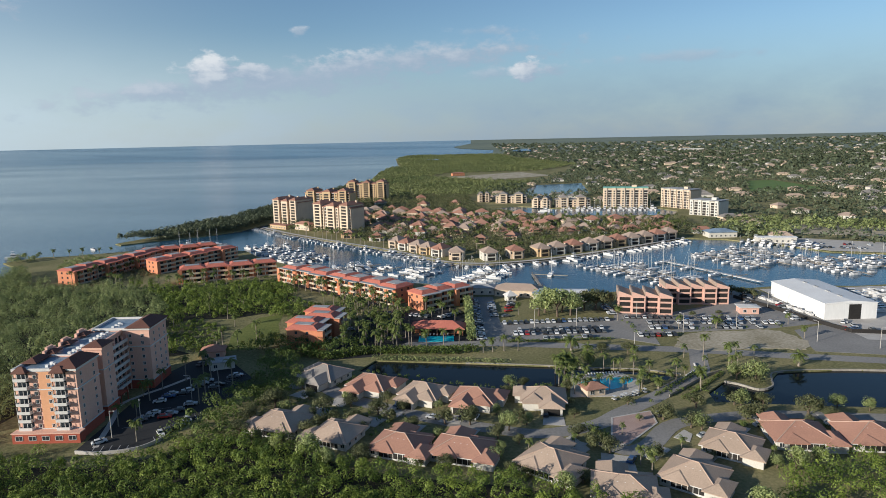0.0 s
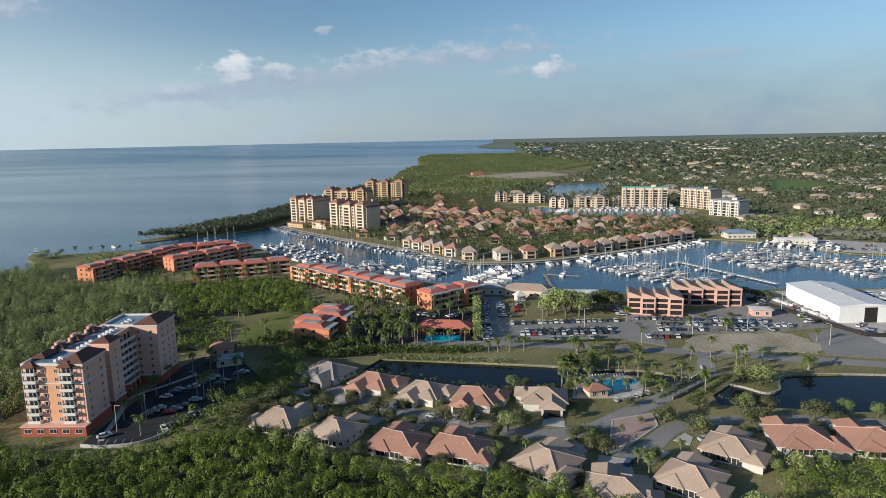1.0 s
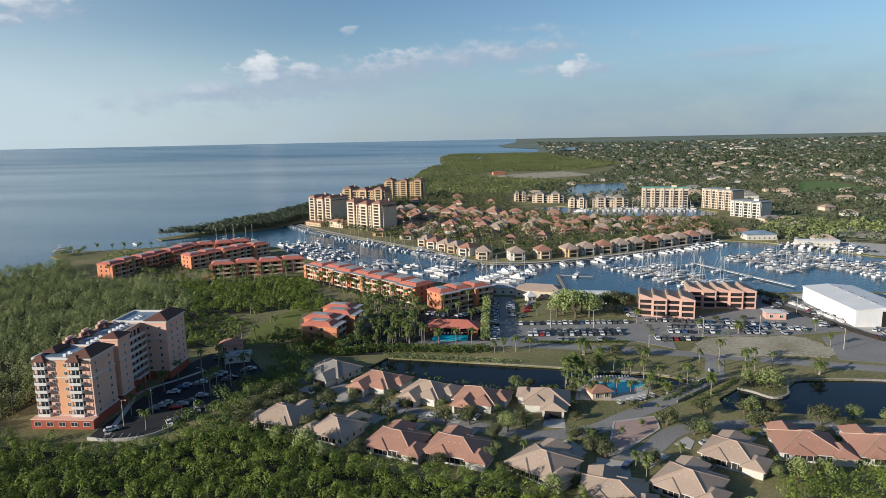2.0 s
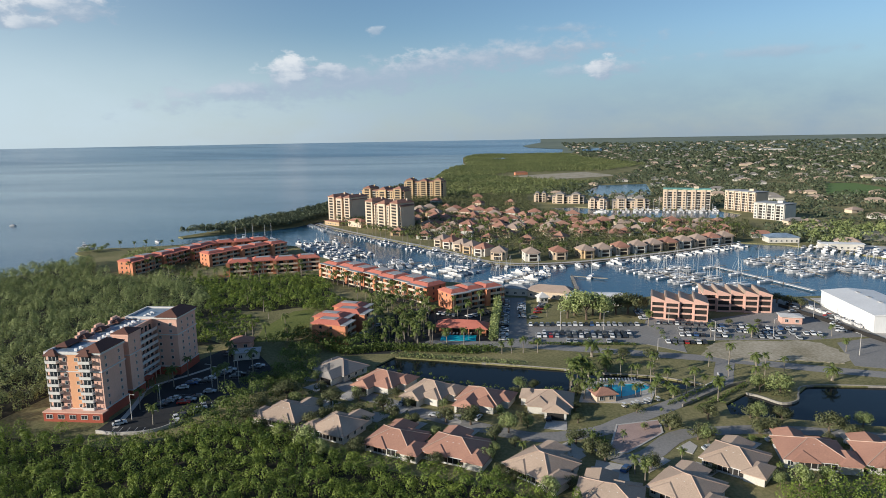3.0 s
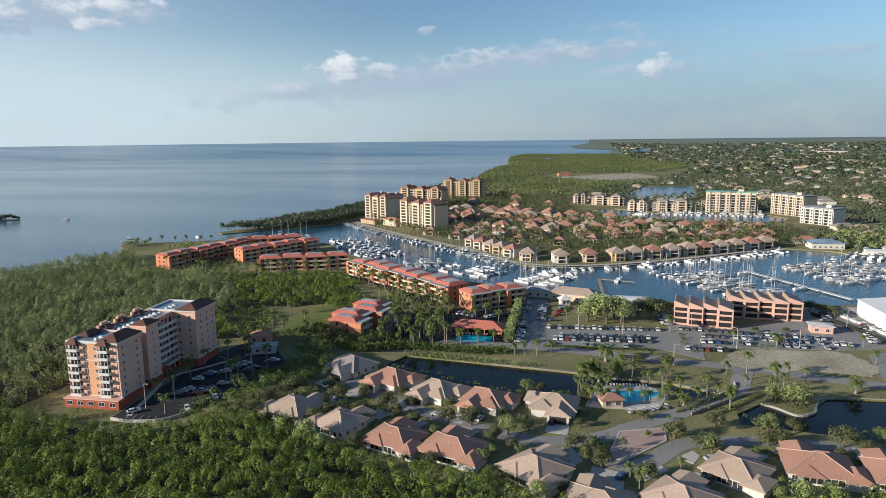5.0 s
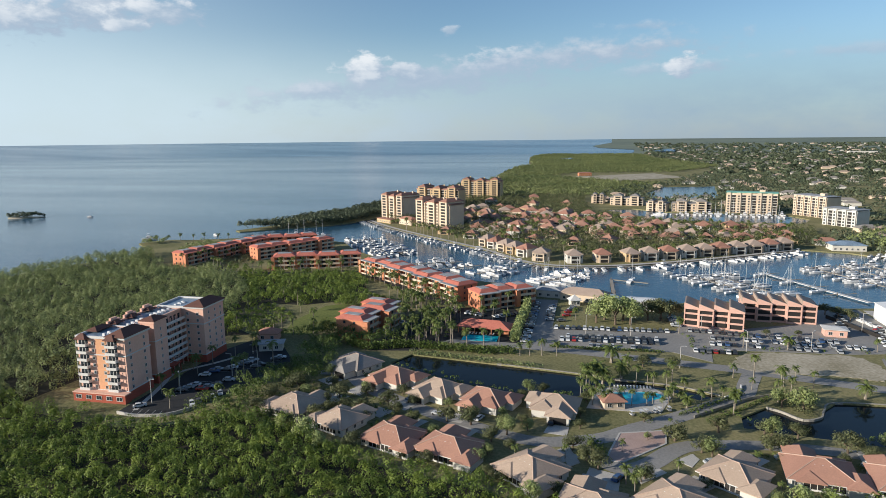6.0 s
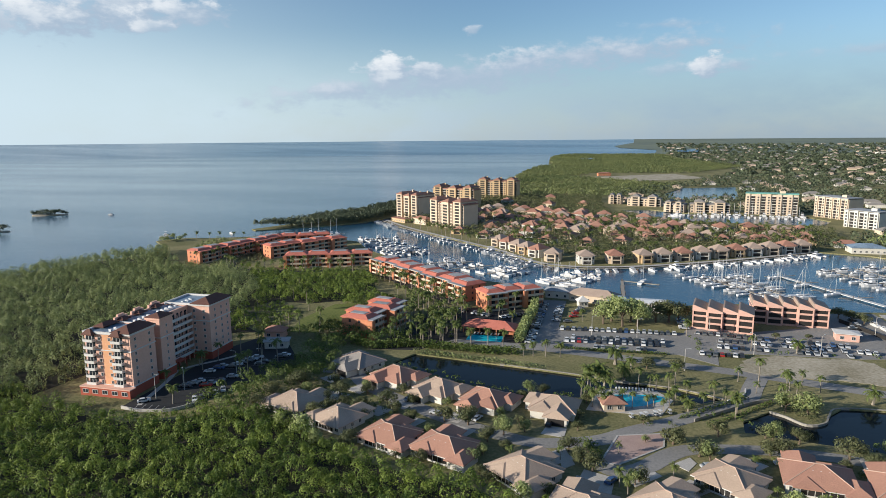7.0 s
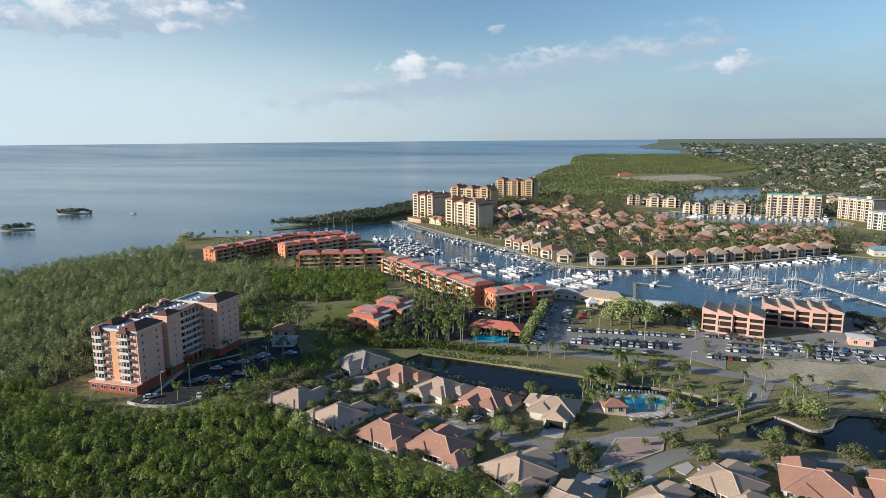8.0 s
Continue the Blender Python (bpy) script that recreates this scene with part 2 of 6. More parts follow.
GELCOAT = mat("white_gelcoat", (0.68, 0.67, 0.66), (0.58, 0.57, 0.56), rough=0.3, scale=0.5, fine=3, spec=0.5)
CANVAS_BLUE = mat("navy_canvas", (0.03, 0.06, 0.16), (0.02, 0.045, 0.12), rough=0.9)
MAST = mat("mast_alloy", (0.7, 0.69, 0.67), rough=0.4, metal=0.3)
# land past RIM0: the haze of distance is put into its base colour
HAZE_TINTED_LAND = mat("haze_tinted_land", (0.17, 0.20, 0.15), (0.115, 0.145, 0.12), rough=1, scale=0.004, fine=0.03, stretch=(0.3, 1, 1))
ROCK = mat("riprap_stone", (0.38, 0.35, 0.3), (0.24, 0.22, 0.19), rough=0.95, scale=0.5, fine=3)
MANGROVE = leaf_mat("mangrove_leaves", (0.245, 0.305, 0.052), (0.076, 0.122, 0.024), 0.10, 0.2)
WOODLAND = leaf_mat("woodland_leaves", (0.315, 0.35, 0.135), (0.14, 0.18, 0.068), 0.07, 0.2)
OAK = leaf_mat("oak_leaves", (0.165, 0.17, 0.078), (0.08, 0.095, 0.04), 0.15)
LIME = leaf_mat("pale_green_leaves", (0.40, 0.44, 0.18), (0.23, 0.28, 0.10), 0.15)
PALM = leaf_mat("palm_fronds", (0.17, 0.20, 0.055), (0.08, 0.115, 0.03), 0.3, 0.35)
HEDGE = leaf_mat("hedge_leaves", (0.15, 0.19, 0.045), (0.07, 0.11, 0.025), 0.2)
# far foliage: paler, greyer leaf colours carry the aerial haze
FAR_WOOD = leaf_mat("hazed_distant_leaves", (0.13, 0.15, 0.085), (0.065, 0.085, 0.05), 0.006, 0.45, 0.2)


# ---- mesh tools ----
class MB:
    """Collects vertices and faces of one mesh."""

    def __init__(self):
        self.v, self.f = [], []

    def quad(self, *p):
        n = len(self.v)
        self.v += [tuple(q) for q in p]
        self.f.append(tuple(range(n, n + len(p))))
        return self

    def loft(self, rings, cap=True):
        """Rings of equal length, joined in turn."""
        n, k = len(self.v), len(rings[0])
        for r in rings:
            self.v += [tuple(q) for q in r]
        for i in range(len(rings) - 1):
            for j in range(k):
                a, b = n + i * k + j, n + i * k + (j + 1) % k
                self.f.append((a, b, b + k, a + k))
        if cap:
            self.f.append(tuple(range(n + k - 1, n - 1, -1)))
            self.f.append(tuple(range(n + (len(rings) - 1) * k, n + len(rings) * k)))
        return self

    def box(self, x0, x1, y0, y1, z0, z1):
        r = lambda z: [(x0, y0, z), (x1, y0, z), (x1, y1, z), (x0, y1, z)]
        return self.loft([r(z0), r(z1)])

    def cbox(self, x, y, z, sx, sy, sz):
        return self.box(x - sx / 2, x + sx / 2, y - sy / 2, y + sy / 2, z, z + sz)

    def prism(self, pts, z0, z1):
        return self.loft([[(x, y, z0) for x, y in pts], [(x, y, z1) for x, y in pts]])

    def hip(self, x0, x1, y0, y1, z, pitch, t=0.22, flat=0.0):
        """A hipped roof over a rectangle, eaves thickness t; flat > 0 cuts it off at that height."""
        w, d = x1 - x0, y1 - y0
        h = min(w, d) / 2 * pitch
        r = lambda a, zz: [(x0 + a, y0 + a, zz), (x1 - a, y0 + a, zz), (x1 - a, y1 - a, zz), (x0 + a, y1 - a, zz)]
        if flat and flat < h:
            return self.loft([r(0, z), r(0, z + t), r(flat / pitch, z + t + flat)])
        m = min(w, d) / 2
        return self.loft([r(0, z), r(0, z + t), r(m - 0.02, z + t + h)])

    def gable(self, x0, x1, y0, y1, z, pitch, axis="x", t=0.2):
        """A gable roof, ridge along axis."""
        if axis == "x":
            m, h = (y0 + y1) / 2, (y1 - y0) / 2 * pitch
            s = [(y0, z), (y1, z), (y1, z + t), (m, z + h + t), (y0, z + t)]
            return self.loft([[(x0, a, b) for a, b in s], [(x1, a, b) for a, b in s]])
        m, h = (x0 + x1) / 2, (x1 - x0) / 2 * pitch
        s = [(x0, z), (x1, z), (x1, z + t), (m, z + h + t), (x0, z + t)]
        return self.loft([[(a, y0, b) for a, b in s], [(a, y1, b) for a, b in s]])

    def tube(self, p, q, r0, r1, n=6):
        p, q = Vector(p), Vector(q)
        a = (q - p).normalized()
        u = a.orthogonal().normalized()
        w = a.cross(u)
        ring = lambda c, r: [c + u * r * math.cos(2 * math.pi * i / n) + w * r * math.sin(2 * math.pi * i / n) for i in range(n)]
        return self.loft([ring(p, r0), ring(q, r1)])

    def mesh(self, name, material):
        me = bpy.data.meshes.new(name)
        me.from_pydata(self.v, [], self.f)
        bm = bmesh.new()
        bm.from_mesh(me)
        bmesh.ops.recalc_face_normals(bm, faces=bm.faces)
        bm.to_mesh(me)
        bm.free()
        if material:
            me.materials.append(material)
        return me


def np_mesh(name, verts, quads, material):
    """A mesh of quads from arrays."""
    me = bpy.data.meshes.new(name)
    n, m = len(verts), len(quads)
    me.vertices.add(n)
    me.vertices.foreach_set("co", np.ascontiguousarray(verts, dtype=np.float32).ravel())
    me.loops.add(m * 4)
    me.loops.foreach_set("vertex_index", np.ascontiguousarray(quads, dtype=np.int32).ravel())
    me.polygons.add(m)
    me.polygons.foreach_set("loop_start", np.arange(0, m * 4, 4, dtype=np.int32))
    me.update(calc_edges=True)
    me.materials.append(material)
    return me


# The plan is drawn on a sheet whose y runs longer than the ground: DEPTH turns sheet y into metres.
DEPTH = 0.916


def laid(rot):
    """A direction on the sheet, in degrees, as it lies on the ground."""
    return math.degrees(math.atan2(DEPTH * math.sin(radians(rot)), math.cos(radians(rot))))


def thing(name, x=0, y=0, z=0, rot=0, label="", category="", group="", kind="", rigid=False):
    """An empty at a place of the sheet; its parts are drawn to the sheet's measure unless rigid."""
    e = new(name)
    e.matrix_basis = pose(x, y * DEPTH, z, 0, 0, laid(rot))
    if not rigid:
        c, s = math.cos(radians(rot)), math.sin(radians(rot))
        e.scale = (math.hypot(c, DEPTH * s), math.hypot(s, DEPTH * c), 1)
    e.empty_display_size = 0.5
    return tagged(e, label, category, group, kind)


def part(name, mb, material, parent, label="", at=None):
    """One mesh object under a thing or part."""
    me = mb if isinstance(mb, bpy.types.Mesh) else mb.mesh(name, material)
    ob = new(name, me)
    ob.parent = parent
    if at:
        ob.matrix_basis = pose(*at)
    if label:
        ob["label"] = label
    return ob


def solid(name, mb, material, label="", category="", group="", kind=""):
    """A mesh drawn in the sheet's own coordinates, laid on the ground."""
    me = mb if isinstance(mb, bpy.types.Mesh) else mb.mesh(name, material)
    me.transform(Matrix.Diagonal((1, DEPTH, 1, 1)))
    return tagged(new(name, me), label, category, group, kind)


# ---- land and water ----
def inside(px, py, poly):
    """Which of the points lie in the polygon."""
    res = np.zeros(len(px), bool)
    j = len(poly) - 1
    for i in range(len(poly)):
        (xi, yi), (xj, yj) = poly[i], poly[j]
        if yi != yj:
            res ^= ((yi > py) != (yj > py)) & (px < (xj - xi) * (py - yi) / (yj - yi) + xi)
        j = i
    return res


MID = (25.0, 5.0)
RIM0, RIM1, RIM_Z = 3700.0, 4900.0, 66.0


def rim(r):
    """The last stretch lifts to the sight line of the true horizon, which lies past the reach of the lens."""
    k = np.clip((r - RIM0) / (RIM1 - RIM0), 0, 1)
    return RIM_Z * k


COAST = [(-470, -6000), (-430, -600), (-395, 200), (-365, 350), (-342, 395), (-338, 428), (-326, 456), (-314, 478), (-306, 498), (-314, 512), (-318, 535),
         (-333, 543), (-346, 556), (-342, 570), (-328, 582), (-309, 584), (-296, 590), (-270, 604), (-230, 604), (-195, 606), (-165, 592), (-148, 562), (-130, 538), (-88, 492), (-27, 446), (2, 437), (26, 421),
         (45, 410), (85, 402), (118, 414), (150, 404), (179, 409), (203, 414), (240, 408), (330, 420), (430, 440)]
COAST += [(430, 490), (340, 508), (290, 526), (268, 566), (240, 600), (208, 612), (138, 559), (75, 520), (35, 507), (11, 511), (-6, 525), (-41, 574),
          (-93, 631), (-151, 692), (-172, 706), (-184, 742), (-188, 780), (-196, 772), (-207, 729), (-231, 695), (-268, 666), (-292, 643), (-301, 652), (-284, 690), (-263, 768),
          (-243, 832), (-228, 935), (-204, 1060), (-168, 1430), (-153, 1620), (-165, 1956), (-147, 2199), (-103, 2255), (-140, 2420), (-164, 2761), (-190, 3147), (-168, 3470),
          (-104, 3640), (5, 3562), (195, 3594), (285, 3780), (300, 3957), (122, 4122), (86, 4267), (204, 4548), (260, 6000)]
POND_A = [(-36, 274), (-30, 287), (7, 281), (40, 275), (56, 271), (74, 268), (88, 261), (80, 255), (72, 262), (60, 266), (44, 262), (40, 251), (24, 249), (10, 251), (-6, 257), (-22, 265)]
POND_B = [(90, 233), (91, 242), (101, 253), (105, 250), (110, 244), (116, 247), (119, 254), (125, 262), (150, 263), (180, 259), (260, 245), (260, 208), (160, 223), (132, 226), (107, 230)]
CANAL = [(62, 914), (107, 836), (135, 806), (258, 788), (276, 830), (262, 872), (190, 884), (140, 888), (100, 925)]
FAR_POND = [(131, 1166), (180, 1330), (268, 1357), (232, 1104), (141, 1059)]


def build_land():
    from mathutils import geometry
    outer = COAST + [(6000, 6000), (6000, -6000)]
    loops = [outer, POND_A, POND_B, CANAL, FAR_POND]
    pts, edges = [], []
    for lp in loops:
        n = len(pts)
        pts += [Vector(p) for p in lp]
        edges += [(n + i, n + (i + 1) % len(lp)) for i in range(len(lp))]
    for r in (RIM0, 4300.0, RIM1):
        n = len(pts)
        pts += [Vector((MID[0] + r * math.cos(2 * math.pi * i / 128), MID[1] + r * math.sin(2 * math.pi * i / 128))) for i in range(128)]
        edges += [(n + i, n + (i + 1) % 128) for i in range(128)]
    out = geometry.delaunay_2d_cdt(pts, edges, [], 0, 0.01)
    v, tri = np.array([(p.x, p.y) for p in out[0]]), np.array(out[2])
    c = v[tri].mean(axis=1)
    keep = inside(c[:, 0], c[:, 1], outer)
    for lp in loops[1:]:
        keep &= ~inside(c[:, 0], c[:, 1], lp)
    r = np.hypot(v[:, 0] - MID[0], v[:, 1] - MID[1])
    keep &= np.hypot(c[:, 0] - MID[0], c[:, 1] - MID[1]) < RIM1
    tri = tri[keep]
    mb = MB()
    z = rim(r)
    mb.v = [(a, b, d) for (a, b), d in zip(v.tolist(), z.tolist())]
    mb.f = [tuple(t) for t in tri.tolist()]
    far_tri = np.hypot(v[tri].mean(axis=1)[:, 0] - MID[0], v[tri].mean(axis=1)[:, 1] - MID[1]) > RIM0
    far = MB()
    far.v, far.f = list(mb.v), [tuple(t) for t in tri[far_tri].tolist()]
    solid("backdrop", far, HAZE_TINTED_LAND, "blue-green land towards the horizon, haze put into its colour", "distance", kind="structure")
    mb.f = [tuple(t) for t in tri[~far_tri].tolist()]
    count = {}
    for t in mb.f:
        for i in range(3):
            e = (t[i], t[(i + 1) % 3])
            count[tuple(sorted(e))] = count.get(tuple(sorted(e)), 0) + 1
    n = len(mb.v)
    mb.v += [(x, y, zz - 1.6) for x, y, zz in mb.v]
    for (a, b), k in count.items():
        if k == 1:
            mb.f.append((a, b, b + n, a + n))
    solid("ground", mb, GRASS, "rough grassy ground with bare patches along the coast", "ground", kind="structure")
    w = MB()
    rings = [0.5, 600, 1500, 2600, RIM0, 4300, RIM1]
    w.loft([[(MID[0] + q * math.cos(2 * math.pi * i / 128), MID[1] + q * math.sin(2 * math.pi * i / 128), float(rim(np.array(q))) - 0.7) for i in range(128)] for q in rings], cap=False)
    solid("water", w, SEA, "calm blue-grey bay water with faint wind streaks", "sea", kind="structure")
    for lp, nm in ((POND_A, "pond"), (POND_B, "pond")):
        q = MB().quad(*[(x, y, -0.55) for x, y in lp])
        solid(nm, q, POND, "dark still pond water between grassy banks", "pond", kind="structure")


build_land()


def strip(pts, width, z):
    """A road surface along a line."""
    mb = MB()
    p = [Vector(q) for q in pts]
    rows = []
    for i, q in enumerate(p):
        d = (p[min(i + 1, len(p) - 1)] - p[max(i - 1, 0)]).normalized()
        s = Vector((-d.y, d.x)) * width / 2
        rows.append((q + s, q - s))
    for (a, b), (c, d) in zip(rows, rows[1:]):
        mb.quad((a.x, a.y, z), (b.x, b.y, z), (d.x, d.y, z), (c.x, c.y, z))
    return mb


def smooth(pts, k=4):
    """Catmull-Rom through the points."""
    p = [Vector(q) for q in pts]
    p = [2 * p[0] - p[1]] + p + [2 * p[-1] - p[-2]]
    out = []
    for i in range(1, len(p) - 2):
        for s in range(k):
            t = s / k
            a, b, c, d = p[i - 1], p[i], p[i + 1], p[i + 2]
            out.append(0.5 * (2 * b + (c - a) * t + (2 * a - 5 * b + 4 * c - d) * t * t + (3 * b - a - 3 * c + d) * t ** 3))
    return out + [p[-2]]


def road(name, pts, width, z, material, label):
    return solid(name, strip(smooth(pts), width, z), material, label, "road", kind="structure")


def slab(name, pts, z, material, label, category="pavement"):
    return solid(name, MB().prism(pts, -0.05, z), material, label, category, kind="structure")


def ragged(pts, step, amp):
    """A worn outline: the polygon's sides cut into steps and shifted a little at random."""
    rs, out = random.Random(7), []
    for (ax, ay), (bx, by) in zip(pts, pts[1:] + pts[:1]):
        n = max(1, int(math.hypot(bx - ax, by - ay) / step))
        for i in range(n):
            out.append((ax + (bx - ax) * i / n + rs.uniform(-amp, amp), ay + (by - ay) * i / n + rs.uniform(-amp, amp)))
    return out


road("road", [(-40, 311), (-10, 310), (15, 308), (40, 304), (71, 298), (105, 291), (128, 284), (157, 276), (240, 254), (420, 205)], 8, 0.06, ASPHALT, "worn grey two-lane asphalt road past the marina")
road("road", [(-60, 258), (-48, 258), (-36, 244), (-8, 225), (12, 215), (28, 210), (46, 216), (56, 225), (70, 237), (82, 249), (95, 262), (100, 276), (104, 288)], 7, 0.068, ASPHALT, "narrow asphalt village street")
road("road", [(44, 206), (50, 197), (58, 200), (69, 214), (83, 219), (104, 221), (132, 217), (180, 210), (260, 196)], 6.5, 0.076, ASPHALT, "narrow asphalt village street")
slab("pavement", [(52, 221), (66, 226), (65, 216), (52, 201), (47, 201)], 0.12, PAVER, "pinkish brick-paved entrance court with pale edging")
slab("pavement", [(13, 304), (26, 306), (27, 400), (14, 400)], 0.085, ASPHALT, "grey asphalt access lane with parking bays")
slab("pavement", [(26, 309), (78, 311), (84, 346), (26, 343)], 0.09, ASPHALT, "grey asphalt car park")
slab("pavement", [(78, 311), (92, 300), (94, 318), (150, 322), (182, 330), (180, 405), (152, 400), (150, 374), (112, 354), (88, 360), (84, 350)], 0.094, ASPHALT, "dark worn asphalt car park before the flats")
slab("pavement", ragged([(97, 297), (112, 289), (132, 292), (150, 288), (156, 300), (153, 317), (146, 320), (118, 318.5), (107, 315)], 2.0, 1.1), 0.098, DIRT, "bare sandy lot with dry grass")
slab("pavement", [(159, 318), (152, 286), (190, 276), (300, 250), (300, 268), (183, 301), (182, 329)], 0.055, ASPHALT, "worn asphalt apron before the boat yard")
slab("pavement", [(272, 560), (292, 532), (345, 512), (372, 552), (290, 606)], 0.09, CONCRETE, "pale concrete lot behind the marina")
slab("pavement", [(182, 300), (420, 250), (430, 408), (182, 405)], 0.05, CONCRETE, "pale concrete boat yard")
slab("pavement", [(-113, 205), (-104, 203), (-93, 207), (-85, 226), (-79, 244), (-76, 268), (-92, 292), (-107, 292), (-112, 276)], 0.08, ASPHALT_NEW, "fresh black asphalt car park below the tower")
slab("pavement", [(-52, 288), (-30, 292), (-18, 312), (14, 312), (14, 352), (4, 378), (-24, 372), (-40, 372), (-44, 330)], 0.07, ASPHALT_NEW, "dark asphalt drive between the orange flats")
slab("pavement", [(42, 240), (66, 240), (71, 256), (66, 264), (46, 261)], 0.11, CONCRETE, "pale concrete pool deck")


def blob(cx, cy, a, b, rot, n=28, wob=0.12):
    c, s = math.cos(radians(rot)), math.sin(radians(rot))
    o = []
    for i in range(n):
        t = 2 * math.pi * i / n
        k = 1 + wob * math.sin(3 * t + 0.7) + wob * 0.6 * math.sin(2 * t)
        x, y = a * k * math.cos(t), b * k * math.sin(t)
        o.append((cx + c * x - s * y, cy + s * x + c * y))
    return o


solid("swimming_pool", MB().prism(blob(57.5, 253, 10.5, 5.6, 15), -0.05, 0.16), POOL, "free-form turquoise swimming pool in a concrete deck", "swimming pool")
solid("swimming_pool", MB().prism([(-13, 312), (3, 312), (3, 321), (-13, 321)], -0.05, 0.16), POOL, "bright blue rectangular swimming pool by the red-roofed clubhouse", "swimming pool")


# ---- woodland ----
def leaf_quads(cent, size, lift=0.55, facing=None):
    """Small folded leaf clumps as quads at the centres, turned at random, mostly upward."""
    n = len(cent)
    nrm = np.random.normal(size=(n, 3))
    if facing is None:
        nrm[:, 2] = np.abs(nrm[:, 2]) + lift
    else:
        nrm = facing * 2.0 + nrm * 0.55 + np.array([0, 0, 0.25])
    nrm /= np.linalg.norm(nrm, axis=1)[:, None]
    a = np.cross(nrm, np.random.normal(size=(n, 3)))
    a /= np.linalg.norm(a, axis=1)[:, None]
    b = np.cross(nrm, a)
    s = (np.asarray(size) * np.random.uniform(0.6, 1.25, n))[:, None]
    v = np.stack([cent - a * s, cent - b * s * 0.6, cent + a * s, cent + b * s * 0.6 + nrm * s * 0.3], axis=1).reshape(-1, 3)
    return v, np.arange(n * 4).reshape(-1, 4)


def scatter(poly, spacing, avoid=()):
    xs, ys = [p[0] for p in poly], [p[1] for p in poly]
    gx, gy = np.meshgrid(np.arange(min(xs), max(xs), spacing), np.arange(min(ys), max(ys), spacing))
    p = np.stack([gx.ravel(), gy.ravel()], 1).astype(float)
    p += np.random.uniform(-0.48, 0.48, p.shape) * spacing
    ok = inside(p[:, 0], p[:, 1], poly)
    for q in avoid:
        ok &= ~inside(p[:, 0], p[:, 1], q)
    return p[ok]


def forest(name, poly, spacing, hr, rr, leaf, per, material, label, avoid=(), kind="stuff", flat=0.75, thin=0.0, category="woodland"):
    p = scatter(poly, spacing, avoid)
    if thin:
        k = np.array([noise.noise((x * 0.02, y * 0.02, 3.3)) for x, y in p])
        p = p[k > thin]
    n = len(p)
    h = np.random.uniform(*hr, n) * (1 + 0.25 * np.array([noise.noise((x * 0.03, y * 0.03, 0)) for x, y in p]))
    r = np.random.uniform(*rr, n) * np.where(np.random.uniform(size=n) < 0.14, 1.3, 1.0)
    idx = np.repeat(np.arange(n), per)
    d = np.random.normal(size=(len(idx), 3))
    d[:, 2] = np.abs(d[:, 2]) * 1.15 - 0.3
    d /= np.linalg.norm(d, axis=1)[:, None]
    # each crown bulges in a few lobes
    lobes = np.random.normal(size=(n, 5, 3))
    lobes /= np.linalg.norm(lobes, axis=2)[:, :, None]
    bulge = np.clip((lobes[idx] * d[:, None]).sum(2).max(1), 0, 1) ** 3
    k = np.random.uniform(0.8, 1.03, len(idx)) * r[idx] * (0.72 + 0.4 * bulge)
    c = np.empty((len(idx), 3))
    c[:, 0] = p[idx, 0] + d[:, 0] * k
    c[:, 1] = p[idx, 1] + d[:, 1] * k
    c[:, 2] = np.maximum(h[idx] - r[idx] * flat + d[:, 2] * k * flat * 1.3, 0.3)
    rad = np.hypot(c[:, 0] - MID[0], c[:, 1] - MID[1])
    c[:, 2] += rim(rad)
    v, q = leaf_quads(c, leaf, 0.5, d)
    return solid(name, np_mesh(name, v, q, material), None, label, category, kind=kind)


TOWER_CLEAR = [(-138, 204), (-128, 200), (-104, 196), (-90, 196), (-82, 210), (-80, 226), (-75, 244), (-72, 272), (-90, 298), (-110, 296), (-137, 276), (-143, 230)]
NEAR_WOOD = [(-230, 128), (62, 128), (64, 146), (55, 160), (34, 168), (16, 177), (-10, 183), (-28, 189), (-48, 203), (-64, 209), (-76, 210), (-86, 200), (-104, 193), (-140, 198), (-156, 206), (-200, 190), (-230, 180)]
forest("mangrove_thicket", NEAR_WOOD, 3.3, (2.6, 6.6), (1.5, 2.5), 0.25, 190, MANGROVE, "dense bright green mangrove thicket below the flats", avoid=[TOWER_CLEAR], flat=1.0)
# dark sheet that paints the shade between the crowns onto the ground
slab("mud", NEAR_WOOD, 0.02, MUD_SHADE, "dark muddy floor under the mangroves, canopy shade put into its colour", "ground")
forest("mangrove_thicket", [(62, 128), (150, 128), (220, 160), (220, 182), (120, 183), (96, 182), (84, 176), (76, 158), (64, 148)], 3.6, (3.8, 7.6), (1.9, 3.0), 0.3, 120, MANGROVE, "leafy green trees behind the villas", flat=1.0)
WEST_WOOD = [(-392, 170), (-260, 180), (-200, 190), (-152, 205), (-148, 235), (-138, 268), (-125, 296), (-138, 330), (-150, 380), (-178, 420), (-203, 436), (-240, 438), (-266, 452), (-286, 486), (-304, 510), (-312, 474), (-330, 436), (-340, 395)]
forest("mangrove_woodland", WEST_WOOD, 5.2, (5.0, 9.4), (2.3, 3.7), 0.32, 210, WOODLAND, "grey-green mangrove woodland along the shore", flat=1.1)
slab("mud", WEST_WOOD, 0.02, MUD_SHADE, "dark muddy floor under the woodland, canopy shade put into its colour", "ground")
MID_WOOD = [(-203, 436), (-178, 440), (-148, 441), (-113, 448), (-101, 442), (-86, 404), (-94, 374), (-110, 362), (-132, 363), (-141, 344), (-125, 312), (-112, 302), (-125, 296), (-138, 330), (-150, 380), (-178, 420)]
